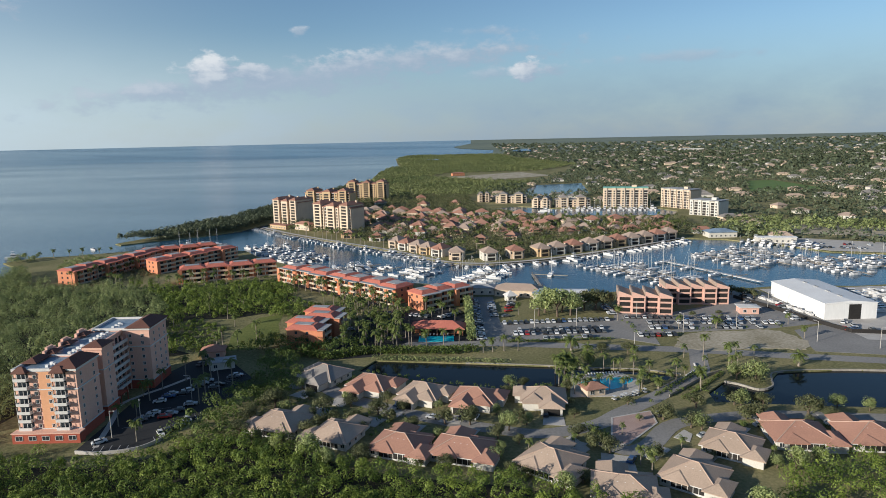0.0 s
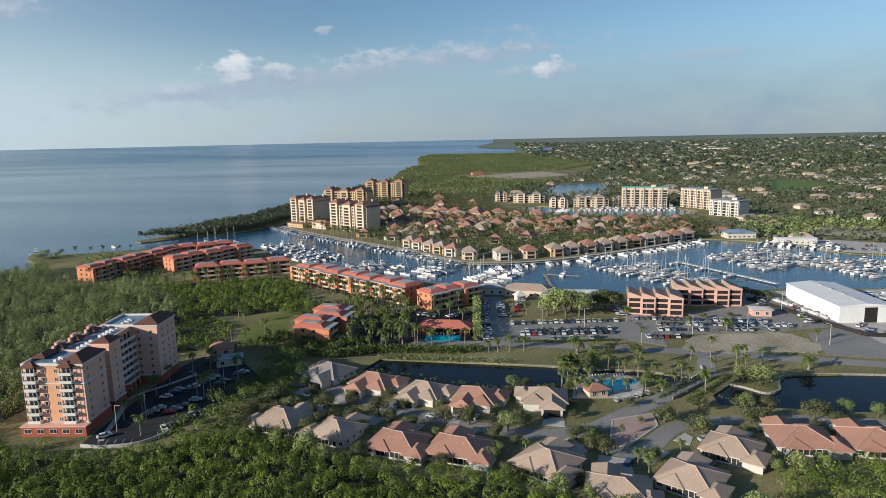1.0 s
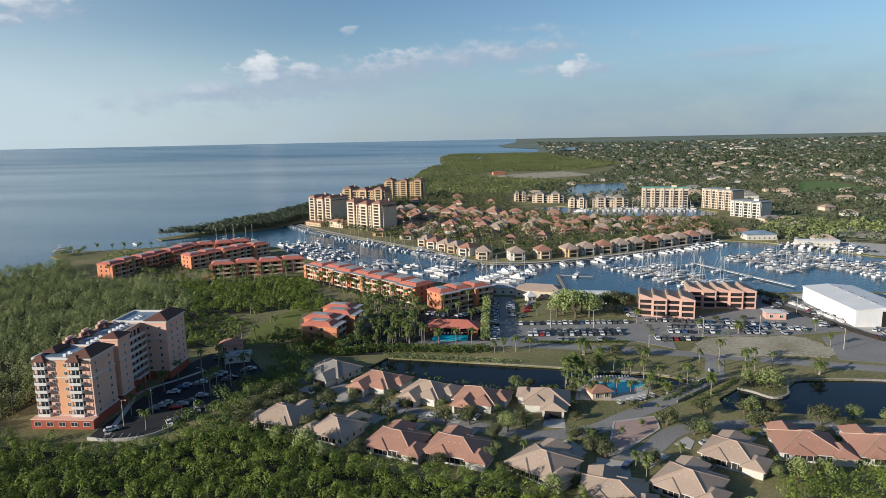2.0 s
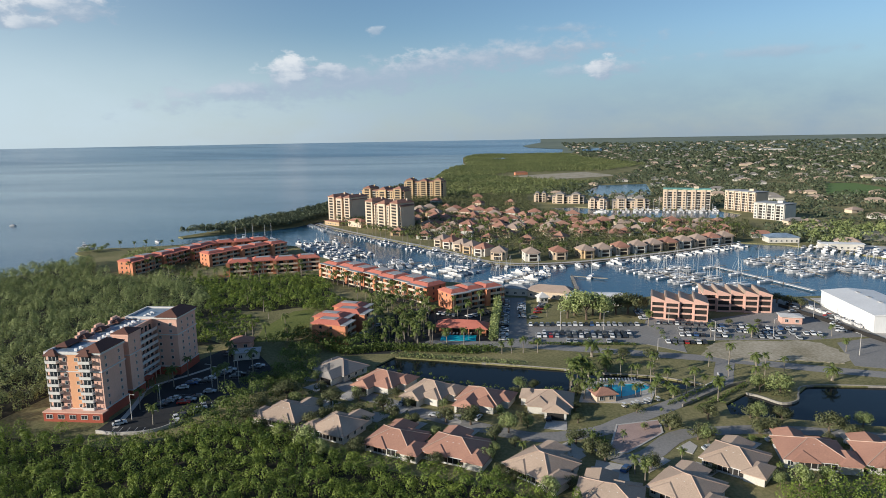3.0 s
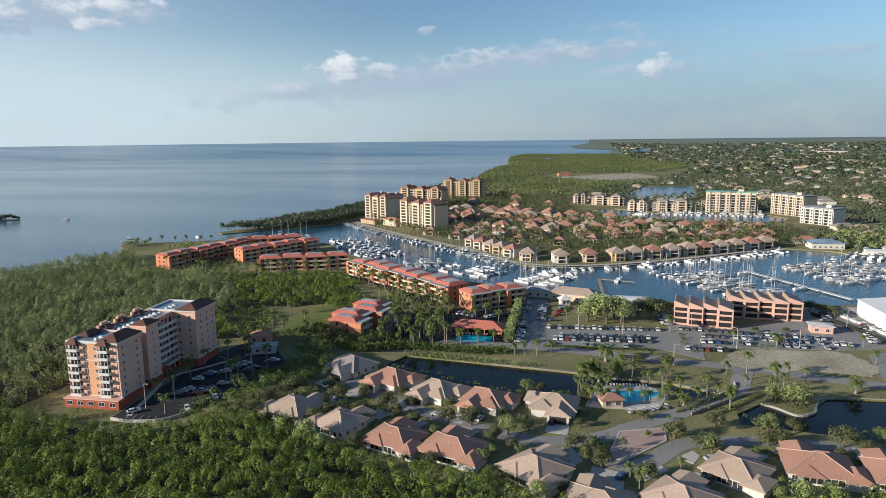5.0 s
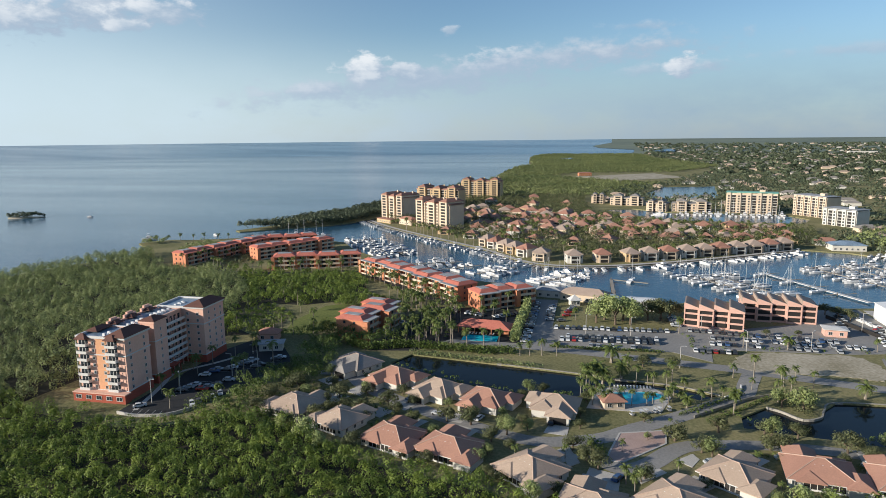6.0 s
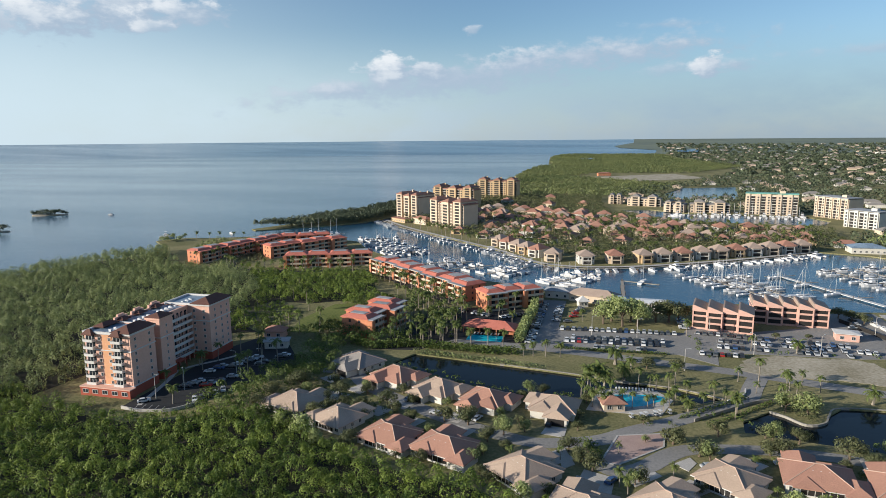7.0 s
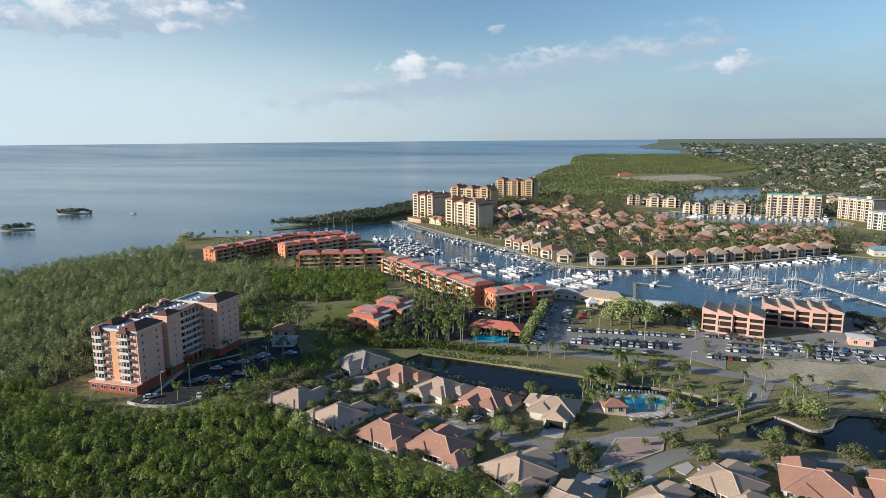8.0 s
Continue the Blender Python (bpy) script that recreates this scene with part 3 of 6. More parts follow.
forest("mangrove_thicket", MID_WOOD, 3.9, (2.6, 6.8), (1.5, 2.8), 0.34, 110, MANGROVE, "bright green mangrove scrub before the orange flats", flat=1.0)
slab("mud", MID_WOOD, 0.025, MUD_SHADE, "dark muddy floor under the scrub, canopy shade put into its colour", "ground")
BARE = [(-141, 344), (-133, 363), (-110, 347), (-103, 320), (-106, 303), (-125, 312)]
forest("low_scrub", BARE, 3.4, (0.8, 2.6), (0.8, 1.7), 0.3, 60, MANGROVE, "low scrub on bare ground", thin=0.0)
slab("scrub_ground", BARE, 0.03, SCRUB, "bare brownish ground among the scrub", "ground")
slab("lawn", [(-102, 330), (-97, 363), (-86, 370), (-84, 349), (-77, 323), (-85, 307), (-97, 305)], 0.036, LAWN, "mown lawn beside the orange flats", "lawn")
forest("mangrove_spit", [(-294, 648), (-268, 669), (-231, 698), (-207, 733), (-197, 776), (-190, 850), (-160, 1000), (-150, 1300), (-165, 1400), (-200, 1060), (-224, 935), (-239, 832), (-259, 768), (-280, 690), (-297, 654)], 4.6, (6, 9.5), (2.8, 4.4), 0.7, 90, FAR_WOOD, "dark mangrove spit along the bay")
forest("shore_trees", [(-343, 554), (-332, 547), (-322, 562), (-326, 576), (-338, 568)], 4, (3, 6), (1.6, 2.6), 0.45, 60, WOODLAND, "small clump of shore trees on a sand spit")
forest("shore_scrub", [(-303, 512), (-288, 494), (-268, 486), (-264, 540), (-262, 586), (-290, 582), (-310, 572), (-316, 536), (-311, 514)], 4.6, (2.2, 5.0), (1.5, 2.8), 0.34, 90, WOODLAND, "low green scrub along the shore", thin=-0.1)
for cx, cy, a, b in ((-556, 580, 16, 8), (-620, 727, 21, 8)):
    solid("islet", MB().prism(blob(cx, cy, a, b, 20), -1.2, 0.1), DIRT, "low islet in the bay", "islet", kind="structure")
    forest("islet_mangrove", blob(cx, cy, a, b, 20), 4, (4, 7), (2.4, 3.6), 0.9, 40, FAR_WOOD, "dark mangrove clump covering the islet")


# ---- buildings: shared pieces ----
def shared_box(name, sx, sy, sz, material):
    return MB().cbox(0, 0, 0, sx, sy, sz).mesh(name, material)


def window_mesh(w, h):
    """Frame and pane of a window that faces -y, origin at the middle of its foot."""
    f = MB().box(-w / 2, -w / 2 + 0.12, -0.1, 0.05, 0, h).box(w / 2 - 0.12, w / 2, -0.1, 0.05, 0, h)
    f.box(-w / 2, w / 2, -0.1, 0.05, h - 0.1, h).box(-w / 2, w / 2, -0.14, 0.05, 0, 0.1).box(-0.04, 0.04, -0.09, 0.05, 0.1, h - 0.1)
    p = MB().box(-w / 2 + 0.1, w / 2 - 0.1, -0.05, 0.02, 0.08, h - 0.08)
    return f.mesh("window_frame", TRIM), p.mesh("pane", GLASS)


WIN = {}


def window(parent, x, y, z, rot, w=1.2, h=1.3, far=False):
    """A window on a wall; rot 0 faces -y, 90 faces +x."""
    if far:
        if (w, h, 1) not in WIN:
            WIN[w, h, 1] = MB().box(-w / 2, w / 2, -0.05, 0.02, 0, h).mesh("window", GLASS)
        return part("window", WIN[w, h, 1], None, parent, at=(x, y, z, 0, 0, rot))
    if (w, h) not in WIN:
        WIN[w, h] = window_mesh(w, h)
    fr, pn = WIN[w, h]
    a = part("window", pn, None, parent, at=(x, y, z, 0, 0, rot))
    part("window_frame", fr, None, a)
    return a


# ---- the peach tower ----
def tower():
    t = thing("apartment_tower", 0, 0, 0, 0, "eight-storey peach apartment tower with white trim and pale flat roof", "apartment building")
    t.matrix_basis = Matrix.Translation((-14.6, 24.8 * DEPTH, 0)) @ Matrix.Diagonal((0.89, 0.91 * DEPTH, 1, 1))
    H, S = 22.2, 2.66
    # footprint blocks: near wing, spine, stair block, far wing
    blocks = [(-134.5, -113, 208.5, 224), (-133, -119.5, 224, 262), (-120, -113.5, 228.5, 237.5), (-131, -108, 258, 276)]
    hs = [H, H - 0.3, H + 1.0, H + 0.4]
    for i, ((x0, x1, y0, y1), h) in enumerate(zip(blocks, hs)):
        part("wall", MB().box(x0, x1, y0, y1, S + 0.6, h), WALL_PEACH, t)
        part("base_storey", MB().box(x0 - 0.25, x1 + 0.25, y0 - 0.25, y1 + 0.25, 0, S + 0.6), WALL_RED, t, "brick red ground storey")
        for z in (S + 0.6, 6 * S + 0.2):
            part("string_course", MB().box(x0 - 0.33, x1 + 0.33, y0 - 0.33, y1 + 0.33, z, z + 0.35), TRIM, t, "white string course")
        rim_ = MB()
        a = 0.45
        rim_.box(x0 - a, x1 + a, y0 - a, y0 + 0.3, h, h + 0.9).box(x0 - a, x1 + a, y1 - 0.3, y1 + a, h, h + 0.9)
        rim_.box(x0 - a, x0 + 0.3, y0 + 0.3, y1 - 0.3, h, h + 0.9).box(x1 - 0.3, x1 + a, y0 + 0.3, y1 - 0.3, h, h + 0.9)
        part("parapet", rim_, TRIM if i in (0, 3) else WALL_PEACH, t, "moulded parapet")
        part("flat_roof", MB().box(x0 + 0.3, x1 - 0.3, y0 + 0.3, y1 - 0.3, h, h + 0.25), ROOF_BLUE, t, "pale blue-grey membrane roof")
    # panel over the bay; the orange light on it is put into its colour
    part("accent_bay", MB().box(-126, -121.4, 208.3, 208.46, S + 1, H - 0.2), LIT_ACCENT, t, "apricot central bay, orange light put into its colour")
    # podium in front
    part("podium", MB().box(-135.5, -112, 204.6, 208.2, 0, 3.1), WALL_RED, t, "brick red podium")
    part("podium_terrace", MB().box(-135.7, -111.8, 204.4, 208.2, 3.1, 3.4), WALL_PEACH, t)
    for i in range(5):
        window(t, -133 + i * 4.6, 204.58, 1.0, 0, 2.6, 1.5)
    # two stacks of bay balconies on the front
    for cx in (-131.6, -118.6):
        top = 8
        for k in range(1, top):
            z = S * k + 0.7
            bay = [(cx - 2.7, 208.5), (cx - 2.2, 206.6), (cx + 2.2, 206.6), (cx + 2.7, 208.5)]
            part("balcony_slab", MB().prism(bay, z, z + 0.2), TRIM, t)
            b = part("balcony_rail", MB().box(cx - 2.2, cx + 2.2, 206.6, 206.72, z + 0.2, z + 1.0).box(cx - 2.32, cx - 2.2, 206.65, 208.4, z + 0.2, z + 1.0).box(cx + 2.2, cx + 2.32, 206.65, 208.4, z + 0.2, z + 1.0), TRIM, t, "white balcony rail")
            part("sliding_door", MB().box(cx - 2.0, cx + 2.0, 208.4, 208.48, z + 0.25, z + 2.4), GLASS, t)
            for q in (-2.2, -0.75, 0.75, 2.2):
                part("balcony_post", shared_box("balcony_post", 0.14, 0.14, S - 0.6, TRIM), None, t, at=(cx + q, 206.75, z + 0.3))
        r = MB().loft([[(x, y, H - 0.2) for x, y in [(cx - 3.1, 208.4), (cx - 2.5, 206.2), (cx + 2.5, 206.2), (cx + 3.1, 208.4)]],
                       [(x, y, H + 0.1) for x, y in [(cx - 3.1, 208.4), (cx - 2.5, 206.2), (cx + 2.5, 206.2), (cx + 3.1, 208.4)]],
                       [(x, y, H + 1.7) for x, y in [(cx - 0.8, 208.4), (cx - 0.7, 207.9), (cx + 0.7, 207.9), (cx + 0.8, 208.4)]]])
        part("bay_roof", r, ROOF_BROWN, t, "brown tiled bay roof")
    for k in range(1, 8):
        z = S * k + 1.2
        for x in (-127.2, -122.6):
            window(t, x, 208.29, z, 0, 1.2, 1.25)
        for y in (211.5, 220.5):
            window(t, -112.97, y, z, 90, 1.2, 1.25)
        for y in (262.5, 268, 273):
            window(t, -107.97, y, z, 90, 1.2, 1.25)
        window(t, -113.45, 233, z, 90, 0.9, 1.2)
        for x in (-116, -111):
            window(t, x, 257.97, z, 0, 1.2, 1.25)
        # open access galleries on the court side
        part("gallery_slab", MB().box(-119.4, -117.0, 238.5, 257.8, z - 1.2, z - 0.95), TRIM, t)
        part("gallery_rail", MB().box(-117.15, -117.0, 238.5, 257.8, z - 0.95, z + 0.0), TRIM, t)
        for q in range(6):
            window(t, -119.46, 240.5 + q * 3.1, z - 0.9, 90, 1.6, 2.1, True)
        part("balcony_slab", MB().box(-119.4, -117.4, 224.3, 228.3, z - 1.2, z - 0.95), TRIM, t)
        part("balcony_rail", MB().box(-117.55, -117.4, 224.3, 228.3, z - 0.95, z), WALL_PEACH, t)
    for i in range(6):
        part("gallery_column", shared_box("gallery_column", 0.4, 0.4, H - 1, WALL_PEACH), None, t, at=(-117.3, 239 + i * 3.7, 0))
    # roof pieces
    part("hip_roof", MB().hip(-121.5, -112.3, 207.6, 224.5, H + 0.8, 0.45), ROOF_BROWN, t, "brown tiled hip roof")
    part("hip_roof", MB().hip(-117.5, -107, 257, 277, H + 1.2, 0.4), ROOF_BROWN, t, "brown tiled hip roof")
    part("hip_roof", MB().hip(-135, -129.5, 214, 224, H + 0.8, 0.4), ROOF_BROWN, t, "brown tiled hip roof")
    part("hip_roof", MB().hip(-120.6, -112.9, 228, 238, H + 1.8, 0.35), ROOF_BROWN, t, "brown tiled hip roof")
    for y in (229, 240, 252):
        g = MB().box(-133.6, -132.6, y - 4, y + 4, H, H + 1.8).box(-133.6, -132.6, y - 2, y + 2, H + 1.8, H + 2.6)
        part("gable_parapet", g, WALL_PEACH, t)
        part("hip_roof", MB().hip(-134, -129.5, y - 3, y + 3, H + 0.7, 0.4), ROOF_BROWN, t)
    for y, n in ((212, 3), (227, 7), (243, 8), (262, 5)):
        for i in range(n):
            u = part("roof_unit", shared_box("roof_unit", 1.1, 1.0, 0.9, METAL_WHITE), None, t, at=(-124.5 + (i % 2) * 1.6, y + i * 1.5, H + 0.2))
    part("awning", MB().box(-117, -113.5, 240, 246, 3.2, 3.5).box(-113.8, -113.5, 240, 240.3, 0, 3.2).box(-113.8, -113.5, 245.7, 246, 0, 3.2), WALL_RED, t, "entrance canopy")
    return t


tower()


# ---- orange flats ----
def orange_flats(name, pts_mid, angle, n, w, d, storeys, step, label, flip=1, grey=True):
    """A stepped row of n modules; local x runs along the row, -y is the gallery side."""
    t = thing(name, pts_mid[0], pts_mid[1], 0, angle, label, "apartment building", "orange marina flats")
    S = 3.0
    H = storeys * S
    L0 = -n * w / 2
    for i in range(n):
        x0, x1 = L0 + i * w, L0 + (i + 1) * w
        s = step * ((i % 2) - 0.5)
        y0, y1 = -d / 2 + s, d / 2 + s
        part("wall", MB().box(x0, x1 - 0.02, y0 + 2.2, y1, 0, H), WALL_ORANGE, t)
        for k in range(storeys):
            for q in (0.28, 0.72):
                window(t, x0 + w * q, y0 + 2.19, k * S + 0.2, 0, 3.0, 2.1, True)
        for k in range(1, storeys + 1):
            part("gallery_slab", MB().box(x0, x1 - 0.02, y0, y0 + 2.1, k * S - 0.3, k * S), WALL_CREAM, t)
            if k < storeys:
                part("gallery_rail", MB().box(x0, x1 - 0.02, y0, y0 + 0.15, k * S, k * S + 1.0), WALL_CREAM, t)
        part("gallery_rail", MB().box(x0, x1 - 0.02, y0, y0 + 0.15, 0, 1.0), WALL_CREAM, t)
        for q in (x0 + 0.4, (x0 + x1) / 2, x1 - 0.45):
            part("column", MB().cbox(q, y0 + 0.2, 0, 0.5, 0.36, H), WALL_ORANGE if q != (x0 + x1) / 2 else WALL_CREAM, t)
        part("stair_tower", MB().box(x0 - 1.3, x0 + 1.3, y0 - 0.5, y0 + 2.3, 0, H - 0.05), WALL_ORANGE, t)
        r = MB().hip(x0 - 0.3, x1 + 0.3, y0 + 2.4, y1 + 0.7, H + 0.04 * (i % 3), 0.5, flat=1.35)
        part("mansard_roof", r, ROOF_RED, t, "red tiled mansard")
        part("flat_roof", MB().box(x0 + 3.2, x1 - 3.2, y0 + 6.6, y1 - 2.6, H + 1.0, H + 1.72), ROOF_FLAT, t, "grey flat roof well")
        part("gallery_roof", MB().box(x0 - 0.2, x1 + 0.2, y0 - 0.4, y0 + 2.5, H + 0.02 * (i % 2), H + 0.3), ROOF_FLAT if grey else ROOF_RED, t)
    for k in range(storeys):
        for q in (0.35, 0.7):
            window(t, L0 - 0.03, -d / 2 + 2.2 + (d - 2.2) * q - step / 2, k * S + 1.0, -90, 1.2, 1.3, True)
            window(t, -L0 + 0.01, -d / 2 + 2.2 + (d - 2.2) * q + step * ((n - 1) % 2 - 0.5), k * S + 1.0, 90, 1.2, 1.3, True)
    return t


orange_flats("orange_flats", (-62, 428), -43.5, 7, 15.5, 17, 3, 2.4, "long stepped row of three-storey orange flats with red mansard roofs")
orange_flats("orange_flats", (-3, 384), 40, 3, 11.5, 16, 3, 1.6, "three-storey orange flats with red hipped roofs and open galleries")
orange_flats("orange_flats", (-145, 476), 22, 4, 15.5, 15, 3, 2.0, "three-storey orange flats with cream galleries", grey=False)
orange_flats("orange_flats", (-187, 529), 58, 5, 14.5, 15, 3, 2.4, "stepped orange flats with dark red roofs by the channel", grey=False)
orange_flats("orange_flats", (-236, 506), 74, 6, 15, 15, 3, 2.0, "row of dark orange flats facing the bay woodland", grey=False)
orange_flats("orange_flats", (-209, 562), 32, 4, 14, 15, 3, 2.0, "row of orange flats on the channel bank", grey=False)
road("road", [(-222, 470), (-205, 449), (-172, 446), (-140, 454), (-116, 462), (-98, 450), (-60, 410), (-32, 378)], 7, 0.062, ASPHALT_NEW, "dark asphalt drive before the orange flats")
orange_flats("orange_flats", (-60, 325), 78, 4, 10.5, 17, 3, 4.5, "stepped three-storey orange flats with grey roof wells")


# ---- pink flats with saw-tooth roofs ----
def saw_flats(x, y, rot, n, label):
    t = thing("saw_roof_flats", x, y, 0, rot, label, "apartment building", "pink marina flats")
    w, d, H, S = 6.6, 15, 9.0, 3.0
    for i in range(n):
        x0 = -n * w / 2 + i * w
        x1 = x0 + w - 0.02
        y0 = -d / 2 - (1.2 if i % 2 else 0)
        part("wall", MB().box(x0, x1, y0 + 1.6, d / 2, 0, H), WALL_PINK, t)
        for q in (x0, x1 - 0.55):
            part("pier", MB().box(q, q + 0.55, y0, y0 + 1.6, 0, H), WALL_PINK, t)
        for k in range(3):
            # opaque dark screen; the loggia's inner shade is in its colour too
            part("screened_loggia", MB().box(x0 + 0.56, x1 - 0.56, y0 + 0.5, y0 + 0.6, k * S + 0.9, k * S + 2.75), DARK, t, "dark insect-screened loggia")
            part("loggia_rail", MB().box(x0 + 0.56, x1 - 0.56, y0 + 0.1, y0 + 0.45, k * S + 0.0, k * S + 0.85), WALL_PINK, t)
        saw = MB().loft([[(x0 - 0.1, y0 - 0.3, H), (x1 + 0.2, y0 - 0.3, H), (x1 + 0.2, y0 - 0.3, H + 0.5), (x0 + 0.6, y0 - 0.3, H + 2.6), (x0 - 0.1, y0 - 0.3, H + 2.6)],
                         [(x0 - 0.1, d / 2 + 0.4, H), (x1 + 0.2, d / 2 + 0.4, H), (x1 + 0.2, d / 2 + 0.4, H + 0.5), (x0 + 0.6, d / 2 + 0.4, H + 2.6), (x0 - 0.1, d / 2 + 0.4, H + 2.6)]])
        part("saw_roof", saw, ROOF_SHED, t, "brown shingled saw-tooth roof")
        part("gable_wall", MB().loft([[(x0, y0 - 0.34, H - 0.4), (x1, y0 - 0.34, H - 0.4), (x1, y0 - 0.34, H + 0.4), (x0 + 0.6, y0 - 0.34, H + 2.45), (x0, y0 - 0.34, H + 2.45)],
                                      [(x0, y0 + 0.1, H - 0.4), (x1, y0 + 0.1, H - 0.4), (x1, y0 + 0.1, H + 0.4), (x0 + 0.6, y0 + 0.1, H + 2.45), (x0, y0 + 0.1, H + 2.45)]]), WALL_PINK, t)
    for k in range(3):
        for q in (-3, 1.5, 5):
            window(t, -n * w / 2 - 0.02, q, k * S + 1, -90, 1.2, 1.3, True)
    return t


saw_flats(102, 361, -12, 4, "pink three-storey flats with brown saw-tooth roofs")
saw_flats(134, 379, -6, 5, "pink three-storey flats with brown saw-tooth roofs, set further back")


# ---- boat shed ----
def boat_shed():
    t = thing("boat_shed", 194, 362, 0, 1, "long white sheet-metal boat storage shed with a tall dark doorway", "warehouse")
    w, d, h = 25.5, 54, 7.9
    part("wall", MB().box(-w / 2, w / 2, -d / 2, d / 2, 0, h), METAL_WHITE, t)
    r = MB().gable(-w / 2 - 0.4, w / 2 + 0.4, -d / 2 - 0.4, d / 2 + 0.4, h, 0.09, "y", 0.25)
    part("roof", r, METAL_WHITE, t, "white ribbed metal roof")
    # flat panel on the wall, the shade inside the doorway as its colour
    part("doorway", MB().box(-1, 5, -d / 2 - 0.06, -d / 2 + 0.1, 0, 7.4), DARK, t)
    ribs = MB()
    for i in range(13):
        ribs.cbox(-w / 2 - 0.06, -d / 2 + 2 + i * 4.2, 0, 0.1, 0.12, h)
    part("wall_ribs", ribs, METAL_WHITE, t)
    vents = MB()
    for i in range(4):
        vents.cbox(0, -d / 2 + 10 + i * 11, h + 1.3, 1.2, 3.0, 0.5)
    part("ridge_vent", vents, ROOF_FLAT, t)


boat_shed()


# ---- villas ----
def hip_caps(x0, x1, y0, y1, z, pitch, t=0.22):
    """The ridge and hip tiles of a hipped roof."""
    m = min(x1 - x0, y1 - y0) / 2
    a, b = Vector((x0 + m, y0 + m, z + t + m * pitch)), Vector((x1 - m, y1 - m, z + t + m * pitch))
    mb = MB().tube(a, b, 0.16, 0.16, 5)
    for q, top in (((x0, y0), a), ((x1, y1), b), ((x1, y0), b if x1 - x0 > y1 - y0 else a), ((x0, y1), a if x1 - x0 > y1 - y0 else b)):
        mb.tube((q[0], q[1], z + t), top, 0.15, 0.15, 5)
    return mb


def villa(x, y, rot, w, d, roof, label, garage=1):
    """A one-storey villa, local -y is the street side with the garage wing, +y the garden side."""
    t = thing("villa", x, y, 0, rot, label, "house", "village villas")
    h, o, p = 2.55, 0.8, 0.44
    w, d = w - 1.8, d - 1.6
    part("wall", MB().box(-w / 2, w / 2, -d / 2, d / 2, 0, h), WALL_WHITE, t)
    part("roof", MB().hip(-w / 2 - o, w / 2 + o, -d / 2 - o, d / 2 + o, h, p), roof, t)
    part("ridge_tile", hip_caps(-w / 2 - o, w / 2 + o, -d / 2 - o, d / 2 + o, h, p), RIDGE, t, "pale ridge and hip tiles")["kind"] = "stuff"
    gx0, gx1 = (-w / 2 + 1.2, -w / 2 + 8.2) if garage < 0 else (w / 2 - 8.2, w / 2 - 1.2)
    gy = -d / 2 - 5.5
    part("garage_wall", MB().box(gx0, gx1, gy, -d / 2 - 0.01, 0, h), WALL_WHITE, t)
    rr = MB()
    e0, e1, ze = gx0 - o, gx1 + o, h + 0.02
    m, hh = (e0 + e1) / 2, (e1 - e0) / 2 * p
    back = -d / 2 + hh / p
    rr.loft([[(e0, gy - o, ze), (e1, gy - o, ze), (e1, gy - o, ze + 0.22), (m, gy - o + 0.9 * 0 + (e1 - e0) / 2 * 0.55, ze + 0.22 + hh), (e0, gy - o, ze + 0.22)],
             [(e0, back, ze), (e1, back, ze), (e1, back, ze + 0.22), (m, back, ze + 0.22 + hh), (e0, back, ze + 0.22)]])
    part("garage_roof", rr, roof, t)
    # a raised cross hip over the living room
    part("cross_roof", MB().hip(-w * 0.22 * (1 if garage > 0 else -1) - 4.2, -w * 0.22 * (1 if garage > 0 else -1) + 4.2, -d / 2 - 2.4, d * 0.25, h + 0.03, p), roof, t)
    part("front_room", MB().box(-w * 0.22 * (1 if garage > 0 else -1) - 3.5, -w * 0.22 * (1 if garage > 0 else -1) + 3.5, -d / 2 - 1.7, -d / 2 - 0.01, 0, h), WALL_WHITE, t)
    sd = -1 if garage > 0 else 1
    part("side_roof", MB().hip(sd * w * 0.5 - 3.4, sd * w * 0.5 + 3.4, -d * 0.12, d / 2 + 1.9, h - 0.05, p), roof, t)
    part("side_wall", MB().box(sd * w * 0.5 - 2.7, sd * w * 0.5 + 2.7, -d * 0.1, d / 2 + 0.9, 0, h - 0.06), WALL_WHITE, t)
    part("rear_roof", MB().hip(-w * 0.2 * sd - 3.6, -w * 0.2 * sd + 3.6, 0, d / 2 + 1.5, h + 0.05, p), roof, t)
    # the shade on the garage door is painted as near-black
    part("garage_door", MB().box(gx0 + 0.8, gx1 - 0.8, gy - 0.05, gy + 0.1, 0, 2.2), DARK, t, "garage door with shade put into its colour")
    for c in (d / 2 + o, -d / 2 - o - 0.04):
        part("fascia", MB().box(-w / 2 - o, w / 2 + o, c, c + 0.04, h - 0.02, h + 0.2), TRIM, t)
    # dark screen on the wall, the lanai's inner shade put into its colour
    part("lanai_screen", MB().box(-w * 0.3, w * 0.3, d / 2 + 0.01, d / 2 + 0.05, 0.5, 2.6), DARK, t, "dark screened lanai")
    bars = MB().box(-w * 0.3, w * 0.3, d / 2 + 0.05, d / 2 + 0.13, 2.55, 2.75).box(-w * 0.3, w * 0.3, d / 2 + 0.05, d / 2 + 0.13, 0, 0.5)
    for i in range(7):
        bars.cbox(-w * 0.3 + i * w * 0.1, d / 2 + 0.07, 0, 0.14, 0.1, 2.75)
    part("lanai_frame", bars, TRIM, t)
    for q in (-0.42, 0.42):
        window(t, w * q, d / 2 + 0.03, 0.9, 180, 1.5, 1.4)
    for q in (-0.3, 0.0, 0.3):
        window(t, w / 2 + 0.02, d * q, 0.9, 90, 1.3, 1.3)
        window(t, -w / 2 - 0.02, d * q, 0.9, -90, 1.3, 1.3)
